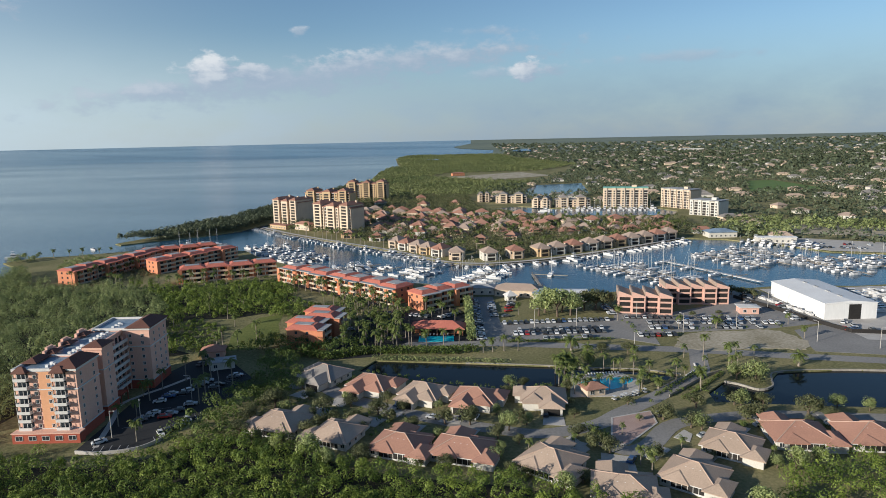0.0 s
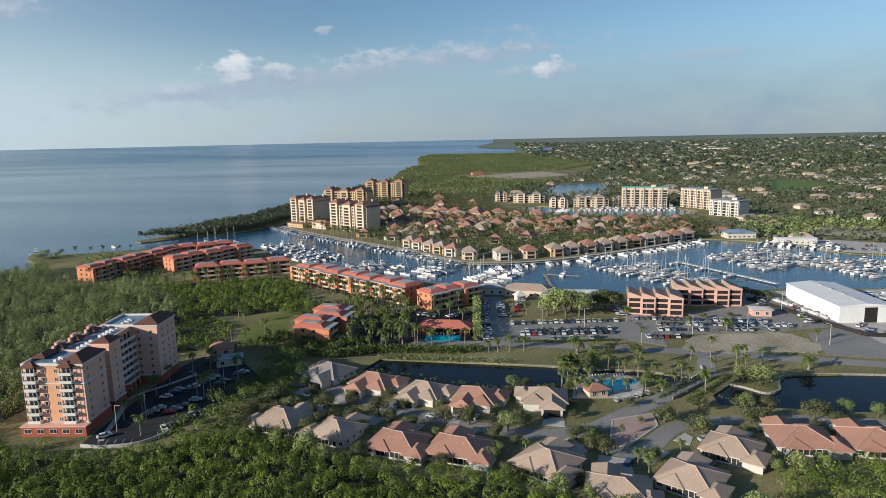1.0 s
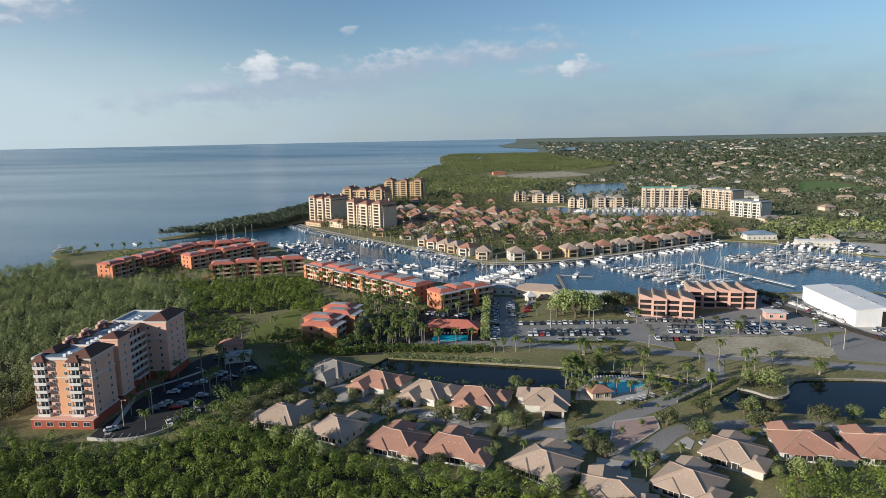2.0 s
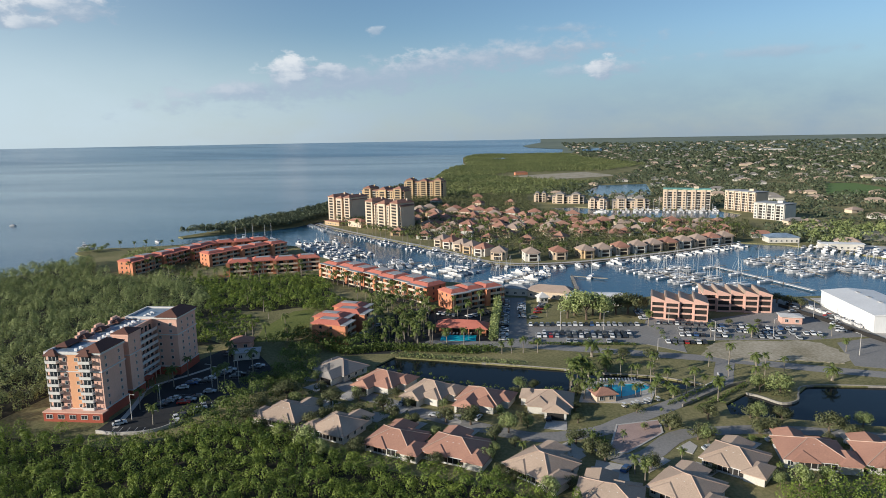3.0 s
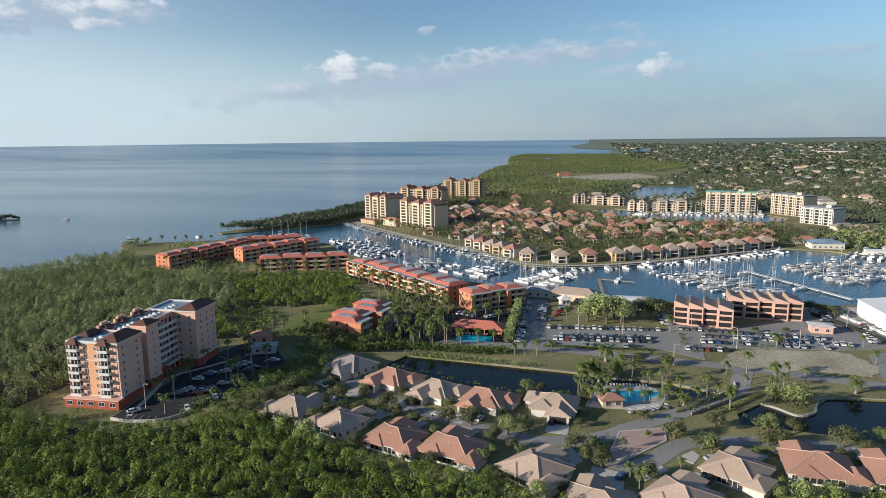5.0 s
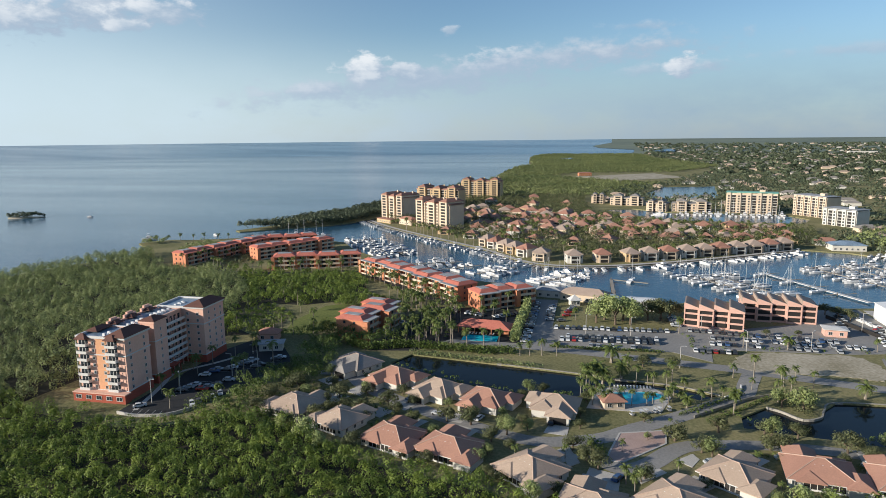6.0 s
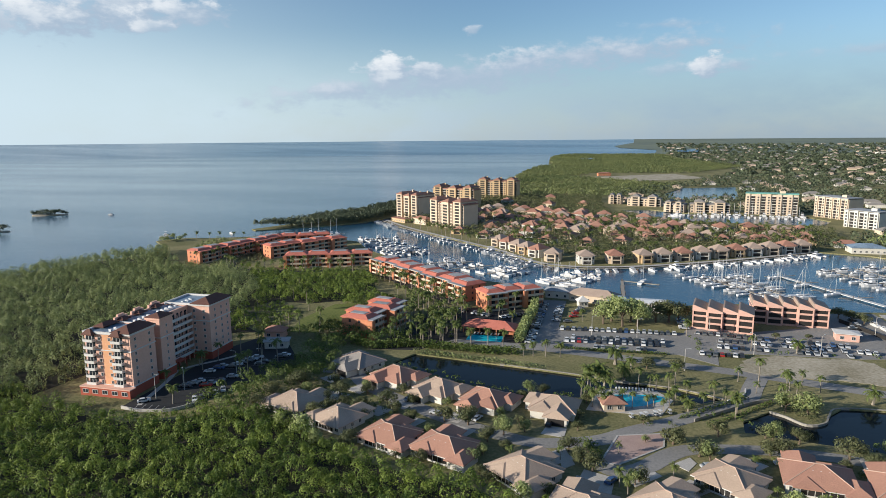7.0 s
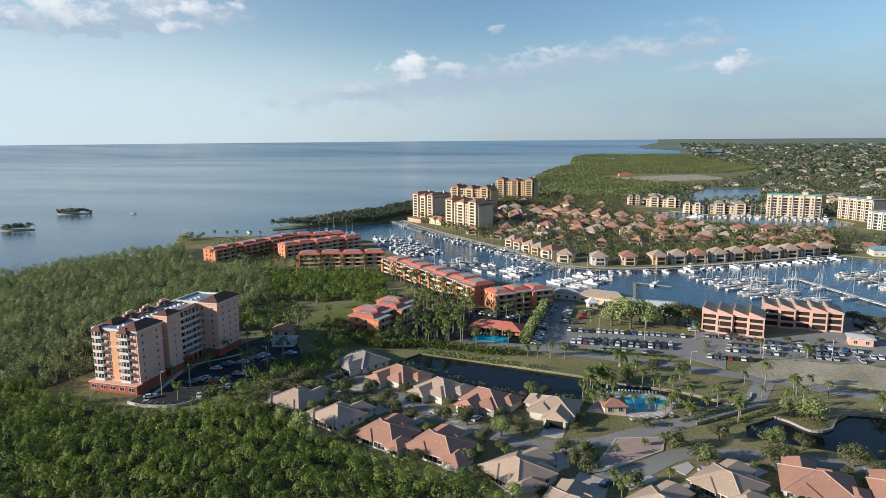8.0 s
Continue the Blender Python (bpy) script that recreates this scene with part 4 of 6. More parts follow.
    for q in range(3):
        part("roof_vent", shared_box("roof_vent", 0.35, 0.35, 0.5, TRIM), None, t, at=(-2 + q * 1.9, 2.2, h + min(w, d) / 2 * p - 0.9))
    return t


VILLAS = [
    # the first villa's grey roof has the tower's shade put into its colour
    (-47, 265, -33, 17, 15, ROOF_GREY, 1), (-28, 253, -27, 17, 14, ROOF_SALMON, -1), (-9, 243, -27, 16, 14, ROOF_TAN, -1), (9, 237, -20, 16, 14, ROOF_SALMON, -1),
    (32, 236, -8, 16, 14, ROOF_TAN, 1),
    (-54, 218, 160, 17, 15, ROOF_TAN, -1), (-35, 209, 155, 15, 14, ROOF_TAN, -1), (-15, 200, 158, 17, 14, ROOF_SALMON, 1), (3, 196, 159, 18, 14, ROOF_SALMON, 1),
    (27, 187, 138, 17, 15, ROOF_TAN, 1), (43, 171, 165, 17, 14, ROOF_TAN, 1), (63, 177, 140, 16.5, 14.5, ROOF_TAN, 1), (80, 195, 142, 16, 14, ROOF_TAN, 1),
    (102, 201, 172, 18, 16, ROOF_SALMON, 1), (122, 199, 172, 17, 16, ROOF_SALMON, 1),
]
for vx, vy, vr, vw, vd, vm, vg in VILLAS:
    tint = {"shade_and_weathered_grey_roof": "grey", "salmon_tile_roof": "salmon", "tan_tile_roof": "tan"}[vm.name]
    villa(vx, vy, vr, vw, vd, vm, "one-storey white villa with a " + tint + " tiled hip roof", vg)
    c, s = math.cos(radians(vr)), math.sin(radians(vr))
    gx = (vw / 2 - 4.7) * vg
    pts = [(gx - 3.2, -vd / 2 - 5.6), (gx + 3.2, -vd / 2 - 5.6), (gx + 3.6, -vd / 2 - 12.5), (gx - 3.6, -vd / 2 - 12.5)]
    solid("driveway", MB().prism([(vx + c * a - s * b, vy + s * a + c * b) for a, b in pts], -0.05, 0.1), CONCRETE, "pale concrete driveway before a villa garage", "driveway", kind="structure")


# pale drives round the paved court
for pts in ([(42.7, 195.7), (51.0, 192.6), (49.9, 183.3), (40.3, 184.1)], [(53.9, 193.5), (61.5, 198.9), (63.3, 196.8), (56.0, 188.8)], [(66.7, 205.1), (71.7, 210.5), (73.1, 207.0), (70.4, 201.5)], [(34.9, 206.7), (36.7, 208.4), (40.2, 198.1), (36.9, 194.3)]):
    slab("driveway", pts, 0.13, CONCRETE, "pale concrete driveway before a villa", "driveway")


# ---- clubhouse, pavilion and sheds on the waterfront ----
def clubhouse():
    t = thing("clubhouse", -4, 328, 0, -8, "low clubhouse with a broad red tiled roof and shaded veranda", "clubhouse")
    part("wall", MB().box(-11, 11, -2, 5, 0, 3.0), WALL_ORANGE, t)
    part("roof", MB().hip(-13, 13, -6, 6.5, 3.0, 0.42), ROOF_RED, t)
    for i in range(7):
        part("post", MB().cbox(-12 + i * 4, -5.4, 0, 0.35, 0.35, 3.0), WALL_ORANGE, t)
    # dark panel that paints the veranda's shade on the wall
    part("veranda_back", MB().box(-9, 9, -2.1, -2.02, 0.2, 2.6), DARK, t)


clubhouse()


def pavilion(x, y, rot, w, d, h, pitch, wall, roof, name, label, category, gable=False):
    t = thing(name, x, y, 0, rot, label, category)
    part("wall", MB().box(-w / 2, w / 2, -d / 2, d / 2, 0, h), wall, t)
    if gable:
        part("roof", MB().gable(-w / 2 - 0.6, w / 2 + 0.6, -d / 2 - 0.6, d / 2 + 0.6, h, pitch, "x"), roof, t)
    else:
        part("roof", MB().hip(-w / 2 - 0.8, w / 2 + 0.8, -d / 2 - 0.8, d / 2 + 0.8, h, pitch), roof, t)
    n = max(2, int(w / 4))
    for i in range(n):
        q = -w / 2 + (i + 0.5) * w / n
        window(t, q, -d / 2 - 0.02, 0.9, 0, 1.6, 1.5)
    return t


pavilion(42, 403, -18, 26, 11, 4.0, 0.45, WALL_CREAM, ROOF_SHED, "marina_office", "marina office with a brown hipped roof on the quay", "office")
pavilion(22, 410, -10, 14, 9, 4.0, 0.3, WALL_WHITE, ROOF_FLAT, "quay_building", "low quay building with a flat grey roof", "building")
pavilion(56, 395, -15, 12, 9, 3.4, 0.4, WALL_WHITE, ROOF_BLUE, "quay_restaurant", "quayside restaurant with blue-grey metal roofs", "restaurant")
pavilion(71, 389, -6, 15, 11, 4.6, 0.12, WALL_WHITE, METAL_WHITE, "quay_shed", "white quayside shed with a pale metal roof", "shed", True)
pavilion(36, 390, 20, 5, 5, 3.0, 0.8, WALL_WHITE, TRIM, "gazebo", "small white gazebo with a pointed roof", "gazebo")
pavilion(152, 352, -8, 9, 7, 3.4, 0.15, WALL_PINK, TRIM, "pool_hut", "small pink hut with a white roof", "hut")
pavilion(50.5, 243, 18, 7, 5.5, 2.8, 0.5, WALL_CREAM, ROOF_SALMON, "pool_house", "cream pool house with a salmon tiled roof", "pool house")
pavilion(242, 618, 0, 24, 16, 4.5, 0.3, WALL_WHITE, ROOF_BLUE, "yacht_club", "waterfront club with pale blue hipped roofs", "clubhouse")
pavilion(272, 578, -10, 30, 9, 4.5, 0.1, WALL_WHITE, METAL_WHITE, "dock_house", "long white dock house", "building", True)
pavilion(-92, 282, 20, 10, 6, 3.2, 0.1, WALL_WHITE, ROOF_FLAT, "carport", "low carport with a pale flat roof", "carport")
pavilion(-100, 297, 10, 9, 7, 3.2, 0.5, WALL_PEACH, ROOF_TERRA, "gatehouse", "small peach outbuilding with a tiled roof", "outbuilding")


# ---- far apartment blocks ----
def far_block(name, x, y, rot, w, d, h, wall, roof, label, group="", steps=1, hipped=True):
    t = thing(name, x, y, 0, rot, label, "apartment building", group)
    st = int(h / 3)
    part("wall", MB().box(-w / 2, w / 2, -d / 2, d / 2, 0, h), wall, t)
    cols = max(3, int(w / 5))
    for i in range(0, cols, 2):
        q = -w / 2 + (i + 0.5) * w / cols
        part("bay", MB().cbox(q, -d / 2 - 0.6, 0, w / cols * 0.8, 1.3, h + 0.6), wall, t)
    if hipped:
        part("roof", MB().hip(-w / 2 - 0.8, w / 2 + 0.8, -d / 2 - 1.6, d / 2 + 0.8, h + 0.62, 0.45, flat=1.0), roof, t)
        k3 = min(w * 0.13, 5.5)
        for q in (-0.36, 0.0, 0.36) if h > 12 else (-0.25, 0.25):
            top = h + (3.4 if q else 2.2)
            part("wing", MB().box(w * q - k3, w * q + k3, -d / 2 - 3.0, d / 2 + 1.4, 0, top), wall, t)
            part("wing_roof", MB().hip(w * q - k3 - 0.7, w * q + k3 + 0.7, -d / 2 - 3.7, d / 2 + 2.0, top, 0.5), roof, t)
            for k in range(int(top / 3)):
                # no recess is cut: a dark panel paints the loggia's shade
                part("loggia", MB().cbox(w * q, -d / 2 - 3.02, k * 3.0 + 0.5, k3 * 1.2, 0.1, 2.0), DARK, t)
            if h > 12:
                part("chimney", MB().cbox(w * q + k3 * 0.5, d * 0.2, top + 0.3, 1.6, 1.6, 3.6), wall, t)
    else:
        part("roof", MB().box(-w / 2 - 0.4, w / 2 + 0.4, -d / 2 - 1.5, d / 2 + 0.4, h + 0.62, h + 1.3), roof, t)
        part("lift_house", MB().cbox(w * 0.2, 0, h + 1.3, 6, 5, 2.4), wall, t)
    for k in range(st):
        z = k * 3.0 + 0.8
        for i in range(cols):
            q = -w / 2 + (i + 0.5) * w / cols
            if i % 2:
                part("balcony", MB().cbox(q, -d / 2 - 0.5, k * 3.0 + 2.8, w / cols * 0.9, 1.0, 0.35), TRIM, t)
                # shade behind the balcony, painted as a dark panel on the wall
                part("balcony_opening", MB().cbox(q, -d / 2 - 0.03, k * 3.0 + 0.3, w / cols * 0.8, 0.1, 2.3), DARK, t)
            else:
                window(t, q, -d / 2 - 1.27, z, 0, 1.8, 1.6, True)
        for q in (-0.3, 0.0, 0.3):
            window(t, -w / 2 - 0.02, d * q, z, -90, 1.8, 1.6, True)
    return t


G = "beige waterfront towers"
far_block("waterfront_tower", -162, 782, -32, 34, 26, 24, WALL_CREAM, ROOF_TERRA, "beige waterfront apartment tower with red tiled roofs", G)
far_block("waterfront_tower", -103, 712, -38, 52, 20, 24, WALL_CREAM, ROOF_TERRA, "beige waterfront apartment tower with red tiled roofs, long balcony front", G)
far_block("waterfront_tower", -140, 905, -20, 62, 20, 24, WALL_YELLOW, ROOF_TERRA, "ochre waterfront apartment tower with tiled turrets", G)
far_block("waterfront_tower", -108, 1058, -8, 60, 20, 25, WALL_YELLOW, ROOF_TERRA, "ochre waterfront apartment tower with tiled turrets", G)
far_block("apartment_block", 231, 896, -15, 54, 18, 23, WALL_CREAM, ROOF_GREEN, "cream apartment block with a green metal roof", "", hipped=False)
far_block("apartment_block", 292, 868, -62, 46, 20, 22, WALL_CREAM, ROOF_FLAT, "cream apartment block with a grey roof", "", hipped=False)
far_block("apartment_block", 294, 782, -55, 36, 20, 16, WALL_WHITE, ROOF_FLAT, "low white apartment block", "", hipped=False)
for bx, by, br, bw in ((60, 1000, -5, 18), (96, 975, -12, 42), (128, 905, -25, 24), (166, 905, -5, 44)):
    far_block("canal_flats", bx, by, br, bw, 14, 9, WALL_CREAM, ROOF_GREY, "three-storey pale flats with a grey roof on the canal", "canal flats")


# ---- plants ----
def leafy_crown(n, rx, rz, z0, leaf, lobes=13, seed=1):
    rs = np.random.RandomState(seed)
    lc = rs.normal(size=(lobes, 3))
    lc /= np.linalg.norm(lc, axis=1)[:, None]
    lc *= np.array([rx * 0.55, rx * 0.55, rz * 0.5])
    lc[:, 2] = np.abs(lc[:, 2]) * 0.9
    lr = rs.uniform(0.28, 0.5, lobes) * rx
    k = rs.randint(0, lobes, n)
    d = rs.normal(size=(n, 3))
    d /= np.linalg.norm(d, axis=1)[:, None]
    c = lc[k] + d * (lr[k] * rs.uniform(0.65, 1.05, n))[:, None] * np.array([1, 1, rz / rx * 0.95])
    c[:, 2] = np.maximum(c[:, 2] + z0, z0 * 0.6)
    return leaf_quads(c, leaf, 0.35, d)


def tree_proto(name, height, rx, rz, n, leaf, material, label, seed, category="tree"):
    t = thing(name, 0, 0, 0, 0, label, category)
    rs = random.Random(seed)
    mb = MB()
    z0 = height - rz
    mb.tube((0, 0, -0.1), (0.1, 0.05, z0 * 0.7), 0.05 * rx + 0.12, 0.035 * rx + 0.08)
    for i in range(6):
        a = i * 1.05 + rs.random()
        mb.tube((0.1, 0.05, z0 * 0.65), (math.cos(a) * rx * 0.55, math.sin(a) * rx * 0.55, z0 + rz * rs.uniform(0.1, 0.5)), 0.03 * rx + 0.05, 0.03)
    part("trunk", mb, BARK, t)
    v, q = leafy_crown(n, rx, rz, z0, leaf, seed=seed)
    part("crown", np_mesh("crown", v, q, material), None, t)
    return t


def palm_proto(name, height, fr, nf, label, seed, droop=1.0, material=None, trunk_r=0.17):
    t = thing(name, 0, 0, 0, 0, label, "palm tree")
    rs = random.Random(seed)
    mb = MB()
    bend = Vector((rs.uniform(-0.6, 0.6), rs.uniform(-0.6, 0.6), 0))
    rings, m = [], 6
    for i in range(6):
        k = i / 5
        c = bend * k * k + Vector((0, 0, height * k - 0.1))
        r = trunk_r * (1.35 - 0.5 * k) if i else trunk_r * 1.7
        rings.append([c + Vector((math.cos(a), math.sin(a), 0)) * r for a in [2 * math.pi * j / m for j in range(m)]])
    part("trunk", mb.loft(rings), PALM_BARK, t)
    V, Q = [], []
    top = bend + Vector((0, 0, height))
    for f in range(nf):
        az = f * 2.399 + rs.uniform(-0.2, 0.2)
        el = rs.uniform(-0.25, 1.15)
        ln = fr * rs.uniform(0.8, 1.1)
        out, side = Vector((math.cos(az), math.sin(az), 0)), Vector((-math.sin(az), math.cos(az), 0))
        p, ang = top.copy(), el
        spine = [p.copy()]
        for s in range(6):
            p = p + (out * math.cos(ang) + Vector((0, 0, math.sin(ang)))) * ln / 6
            ang -= 0.34 * droop
            spine.append(p.copy())
        for s in range(6):
            a, b = spine[s], spine[s + 1]
            wd = fr * 0.17 * (0.55 + 0.45 * math.sin(math.pi * (s + 0.6) / 6.6))
            for sg in (-1, 1):
                # two leaflets a side and step, with gaps between them
                for h in (0.0, 0.5):
                    u, w = a.lerp(b, h), a.lerp(b, h + 0.36)
                    tip = side * sg * wd + Vector((0, 0, -wd * 0.55)) + (b - a) * 0.45
                    n = len(V)
                    V += [u, w, w + tip, u + tip]
                    Q.append((n, n + 1, n + 2, n + 3))
    part("fronds", np_mesh("fronds", np.array([tuple(x) for x in V]), np.array(Q), material or PALM), None, t)
    return t


PALM_T = [palm_proto("palm_tree", 8.5, 3.0, 15, "tall slender palm with a feathery green crown", 3),
          palm_proto("palm_tree", 6.5, 3.0, 16, "slender palm with a full green crown", 5),
          palm_proto("palm_tree", 10.0, 2.8, 13, "very tall palm with a small windblown crown", 8, 1.15),
          palm_proto("date_palm", 4.0, 3.3, 24, "stout date palm with a dense arching crown", 11, 0.8, None, 0.34)]
OAKS = [tree_proto("oak_tree", 6.0, 4.3, 3.5, 1300, 0.25, OAK, "spreading oak with grey-green leaves", 21),
        tree_proto("oak_tree", 5.2, 3.5, 3.1, 1100, 0.24, OAK, "small rounded oak by the village street", 22),
        tree_proto("shade_tree", 6.4, 3.3, 3.9, 1100, 0.24, WOODLAND, "olive green shade tree", 23),
        tree_proto("leafy_tree", 7.4, 3.7, 4.2, 1200, 0.26, LIME, "pale yellow-green leafy tree", 24)]
used = set()


def plant(proto, x, y, s=1.0, rz=None, z=0.0, group=""):
    rz = random.uniform(0, 360) if rz is None else rz
    m = pose(x, y * DEPTH, z, 0, 0, laid(rz))
    if proto.name not in used:
        used.add(proto.name)
        proto.matrix_basis = m @ Matrix.Diagonal((s, s, s, 1))
        o = proto
    else:
        o = copy_thing(proto, m)
        o.scale = (s, s, s)
    if group:
        o["group"] = group
    return o


for x, y, s in [(-31, 220, 1), (-24, 228, 1.0), (-2, 219, 0.9), (6, 218, 1.1), (14, 207, 0.8), (18, 213, 1.0), (45, 195, 0.9), 
                (77, 210, 1), (98, 218, 1.1), (115, 220, 1.0), (127, 225, 0.9), (97, 229, 0.9), (150, 215, 1.1), (165, 222, 1), (-20, 222, 0.9), (-43, 232, 1), (-60, 236, 1.1),
                (24, 217, 0.7), (57, 192, 0.8), (-34, 236, 0.9), (140, 213, 1.0), (112, 252, 1.5), (106, 254, 1.1), (22, 250, 0.8), (27, 251, 0.7), (-44, 212, 1.0), (-60, 208, 0.9)]:
    plant(random.choice(OAKS[:3]), x, y, s * random.uniform(1.0, 1.25), group="village trees")
for x, y, s in [(-42, 196, 1.25), (-36, 191, 0.9), (28, 172, 1.0), (92, 182, 1.1), (72, 158, 1.3), (99, 184, 0.9), (-52, 203, 0.8), (56, 190, 0.7)]:
    plant(OAKS[3], x, y, s, group="pale green trees")
for x, y, s in [(47, 355, 1.9), (56, 352, 2.3), (63, 354, 2.0), (51, 361, 2.1), (60, 361, 1.9)]:
    plant(OAKS[3], x, y, s, group="pale green trees")
for x, y, s in [(72, 364, 1.9), (78, 365, 2.1), (83, 369, 1.7)]:
    plant(OAKS[0], x, y, s, group="quay trees")
for x, y, s in [(75, 289, 0.9), (64, 289, 0.9), (160, 392, 1.1), (164, 386, 1.1), (168, 381, 1.0), (136, 348, 0.5), (122, 346, 0.55), (10, 402, 1.2), (12, 394, 1.1), (6, 410, 1.2)]:
    plant(OAKS[0], x, y, s, group="quay trees")

for x, y, s in [(-66, 214, 1.0), (-50, 244, 0.9), (-46, 226, 0.8), (-12, 216, 0.8), (40, 222, 0.6), (104, 228, 0.9), (120, 216, 0.8), (136, 222, 0.9), (150, 226, 0.9), (60, 232, 0.6),
                (15, 226, 0.7), (-4, 232, 0.6), (-22, 240, 0.7), (40, 232, 0.6), (20, 203, 0.6), (-38, 222, 0.8), (-10, 190, 0.7), (16, 184, 0.7), (-26, 192, 0.8), (174, 214, 1.0), (112, 214, 0.6)]:
    plant(random.choice(OAKS[:3]), x, y, s, group="village trees")
for x, y, s in [(-66, 226, 1.1), (-62, 244, 1.0), (-56, 232, 0.9), (-50, 205, 0.9), (-42, 220, 0.9), (-28, 214, 0.7), (-26, 196, 0.8), (-18, 210, 0.7), (-4, 207, 0.7), (-2, 188, 0.8), (12, 192, 0.8), (14, 198, 0.7), (20, 182, 0.8),
                (34, 178, 0.8), (38, 206, 0.9), (22, 222, 0.8), (-16, 232, 0.8), (-36, 240, 0.8), (-54, 254, 0.9), (42, 246, 0.7), (20, 244, 0.7), (0, 246, 0.6), (72, 190, 0.7), (88, 184, 0.8), (96, 208, 0.7), (60, 218, 0.5), (-70, 250, 1.1)]:
    plant(random.choice(OAKS[:3]), x, y, s * random.uniform(0.9, 1.1), group="village trees")
for x, y, s in [(67.8, 218.7, 1.3), (74.4, 211.9, 1.15), (81.7, 228.0, 1.15), (94.0, 217.8, 1.1), (95.2, 230.0, 1.0), (41.9, 200.1, 1.1)]:
    plant(OAKS[1], x, y, s, group="village trees")
# palms: entrance, pool, tower forecourt, car parks
PALMS_GATE = [(102, 277, 2, 1), (110, 271, 0, 1), (106, 259, 0, 0.8), (89, 244, 1, 1.1), (90, 247, 1, 1.0), (84, 255, 0, 1), (50, 254, 1, 0.9), (48, 266, 3, 1.2), (45, 254, 1, 0.9), (54, 248, 1, 0.8), (73, 272, 0, 0.9),
    (122, 276, 0, 0.7), (136, 268, 3, 1.1), (52, 292, 3, 1.3), (37, 358, 1, 0.9), (84, 342, 1, 1.0), (108, 324, 1, 0.9), (126, 325, 3, 1.2), (161, 328, 1, 0.8), (157, 305, 1, 0.8), (43, 258, 1, 1.0), (42, 263, 1, 1.0)]
PALMS_POOL = [(46, 270, 3, 1.3), (55, 273, 3, 1.3), (60, 268, 0, 0.8), (66, 266, 1, 0.7), (71, 252, 1, 0.8), (69, 247, 1, 0.9), (62, 246, 1, 0.7), (57, 245, 0, 0.7), (47, 247, 1, 0.9), (75, 247, 3, 0.9), (113, 270, 1, 0.8),
    (-97, 211, 1, 1.0), (-101, 266, 2, 0.9), (-97, 274, 2, 0.9), (-88, 242, 0, 1.0), (-107, 246, 1, 1.0), (-108, 223, 0, 0.9), (-104, 228, 0, 0.8), (-87, 246, 0, 1.0), (-92, 268, 0, 1.0), (-82, 262, 0, 1.1), (-107, 258, 0, 0.9)]
PALMS_TOWER = [(-100, 283, 1, 1.0), (-111, 250, 1, 0.8), (30, 296, 1, 0.8), (24, 296, 1, 0.9), (19, 295, 1, 0.9), (15, 294, 1, 0.8), (41, 266, 1, 1.0), (44, 268, 1, 0.9), (41, 257, 0, 0.8), (40, 252, 1, 0.9), (42, 247, 1, 0.8),
    (64, 268, 1, 0.7), (70, 262, 0, 0.8), (72, 258, 1, 0.7), (74, 254, 3, 0.7), (67, 244, 1, 0.6), (64, 248, 1, 0.6), (50, 245, 1, 0.7), (48, 243, 1, 0.8), (44, 243, 1, 0.9), (76, 262, 1, 0.8), (80, 250, 1, 0.8)]
PALMS_STREET = [(112, 276, 1, 0.9), (100, 270, 1, 0.6), (88, 258, 1, 0.6), (96, 282, 1, 0.7), (118, 284, 1, 0.7), (58, 288, 3, 0.9), (52, 208, 1, 0.5), (43, 206, 1, 0.5), (66, 196, 1, 0.6), (90, 190, 1, 0.5), (88, 206, 1, 0.6),
    (54, 184, 1, 0.7), (52, 188, 1, 0.7), (22, 196, 1, 0.6), (36, 200, 1, 0.6)]
for x, y, k, s in PALMS_GATE + PALMS_POOL + PALMS_TOWER + PALMS_STREET:
    plant(PALM_T[k], x, y, s * random.uniform(0.92, 1.08), group="palms")


def along(pts, gap, jitter=1.0):
    """Places at even steps along a line."""
    out, p = [], [Vector(q) for q in pts]
    for a, b in zip(p, p[1:]):
        n = max(1, int((b - a).length / gap))
        for i in range(n):
            q = a.lerp(b, i / n)
            out.append((q.x + random.uniform(-jitter, jitter), q.y + random.uniform(-jitter, jitter), math.degrees(math.atan2(b.y - a.y, b.x - a.x))))
    return out


for x, y, a in (along([(-104, 446), (-80, 424), (-52, 398), (-28, 372), (-20, 352)], 5.5) + along([(-214, 452), (-204, 444), (-172, 441), (-140, 449), (-114, 456)], 5.5) + along([(-172, 451), (-140, 460), (-116, 468)], 7) + along([(-240, 456), (-231, 490), (-220, 520)], 6, 1.5)
                + along([(-46, 300), (-44, 330), (-50, 366)], 6) + along([(-30, 296), (-30, 322), (-36, 350)], 4.5, 2) + along([(-24, 300), (-22, 340)], 5, 2) + along([(-18, 342), (10, 340)], 5, 1.5)
                + along([(-16, 306), (12, 303)], 6, 1) + along([(-84, 432), (-58, 408), (-34, 386)], 7, 2) + along([(-10, 360), (10, 372)], 6, 1.5) + along([(-66, 384), (-50, 372), (-40, 352)], 6, 2)
                + along([(-100, 300), (-84, 312), (-90, 330)], 7, 2)):
    plant(PALM_T[random.choice((0, 0, 1, 2))], x, y, random.uniform(0.85, 1.1), group="palms")
for p in scatter([(-40, 300), (-16, 300), (-18, 344), (-30, 366), (-62, 396), (-50, 366), (-40, 340)], 6.5):
    plant(PALM_T[random.choice((0, 1, 2))], p[0], p[1], random.uniform(0.8, 1.05), group="palms")
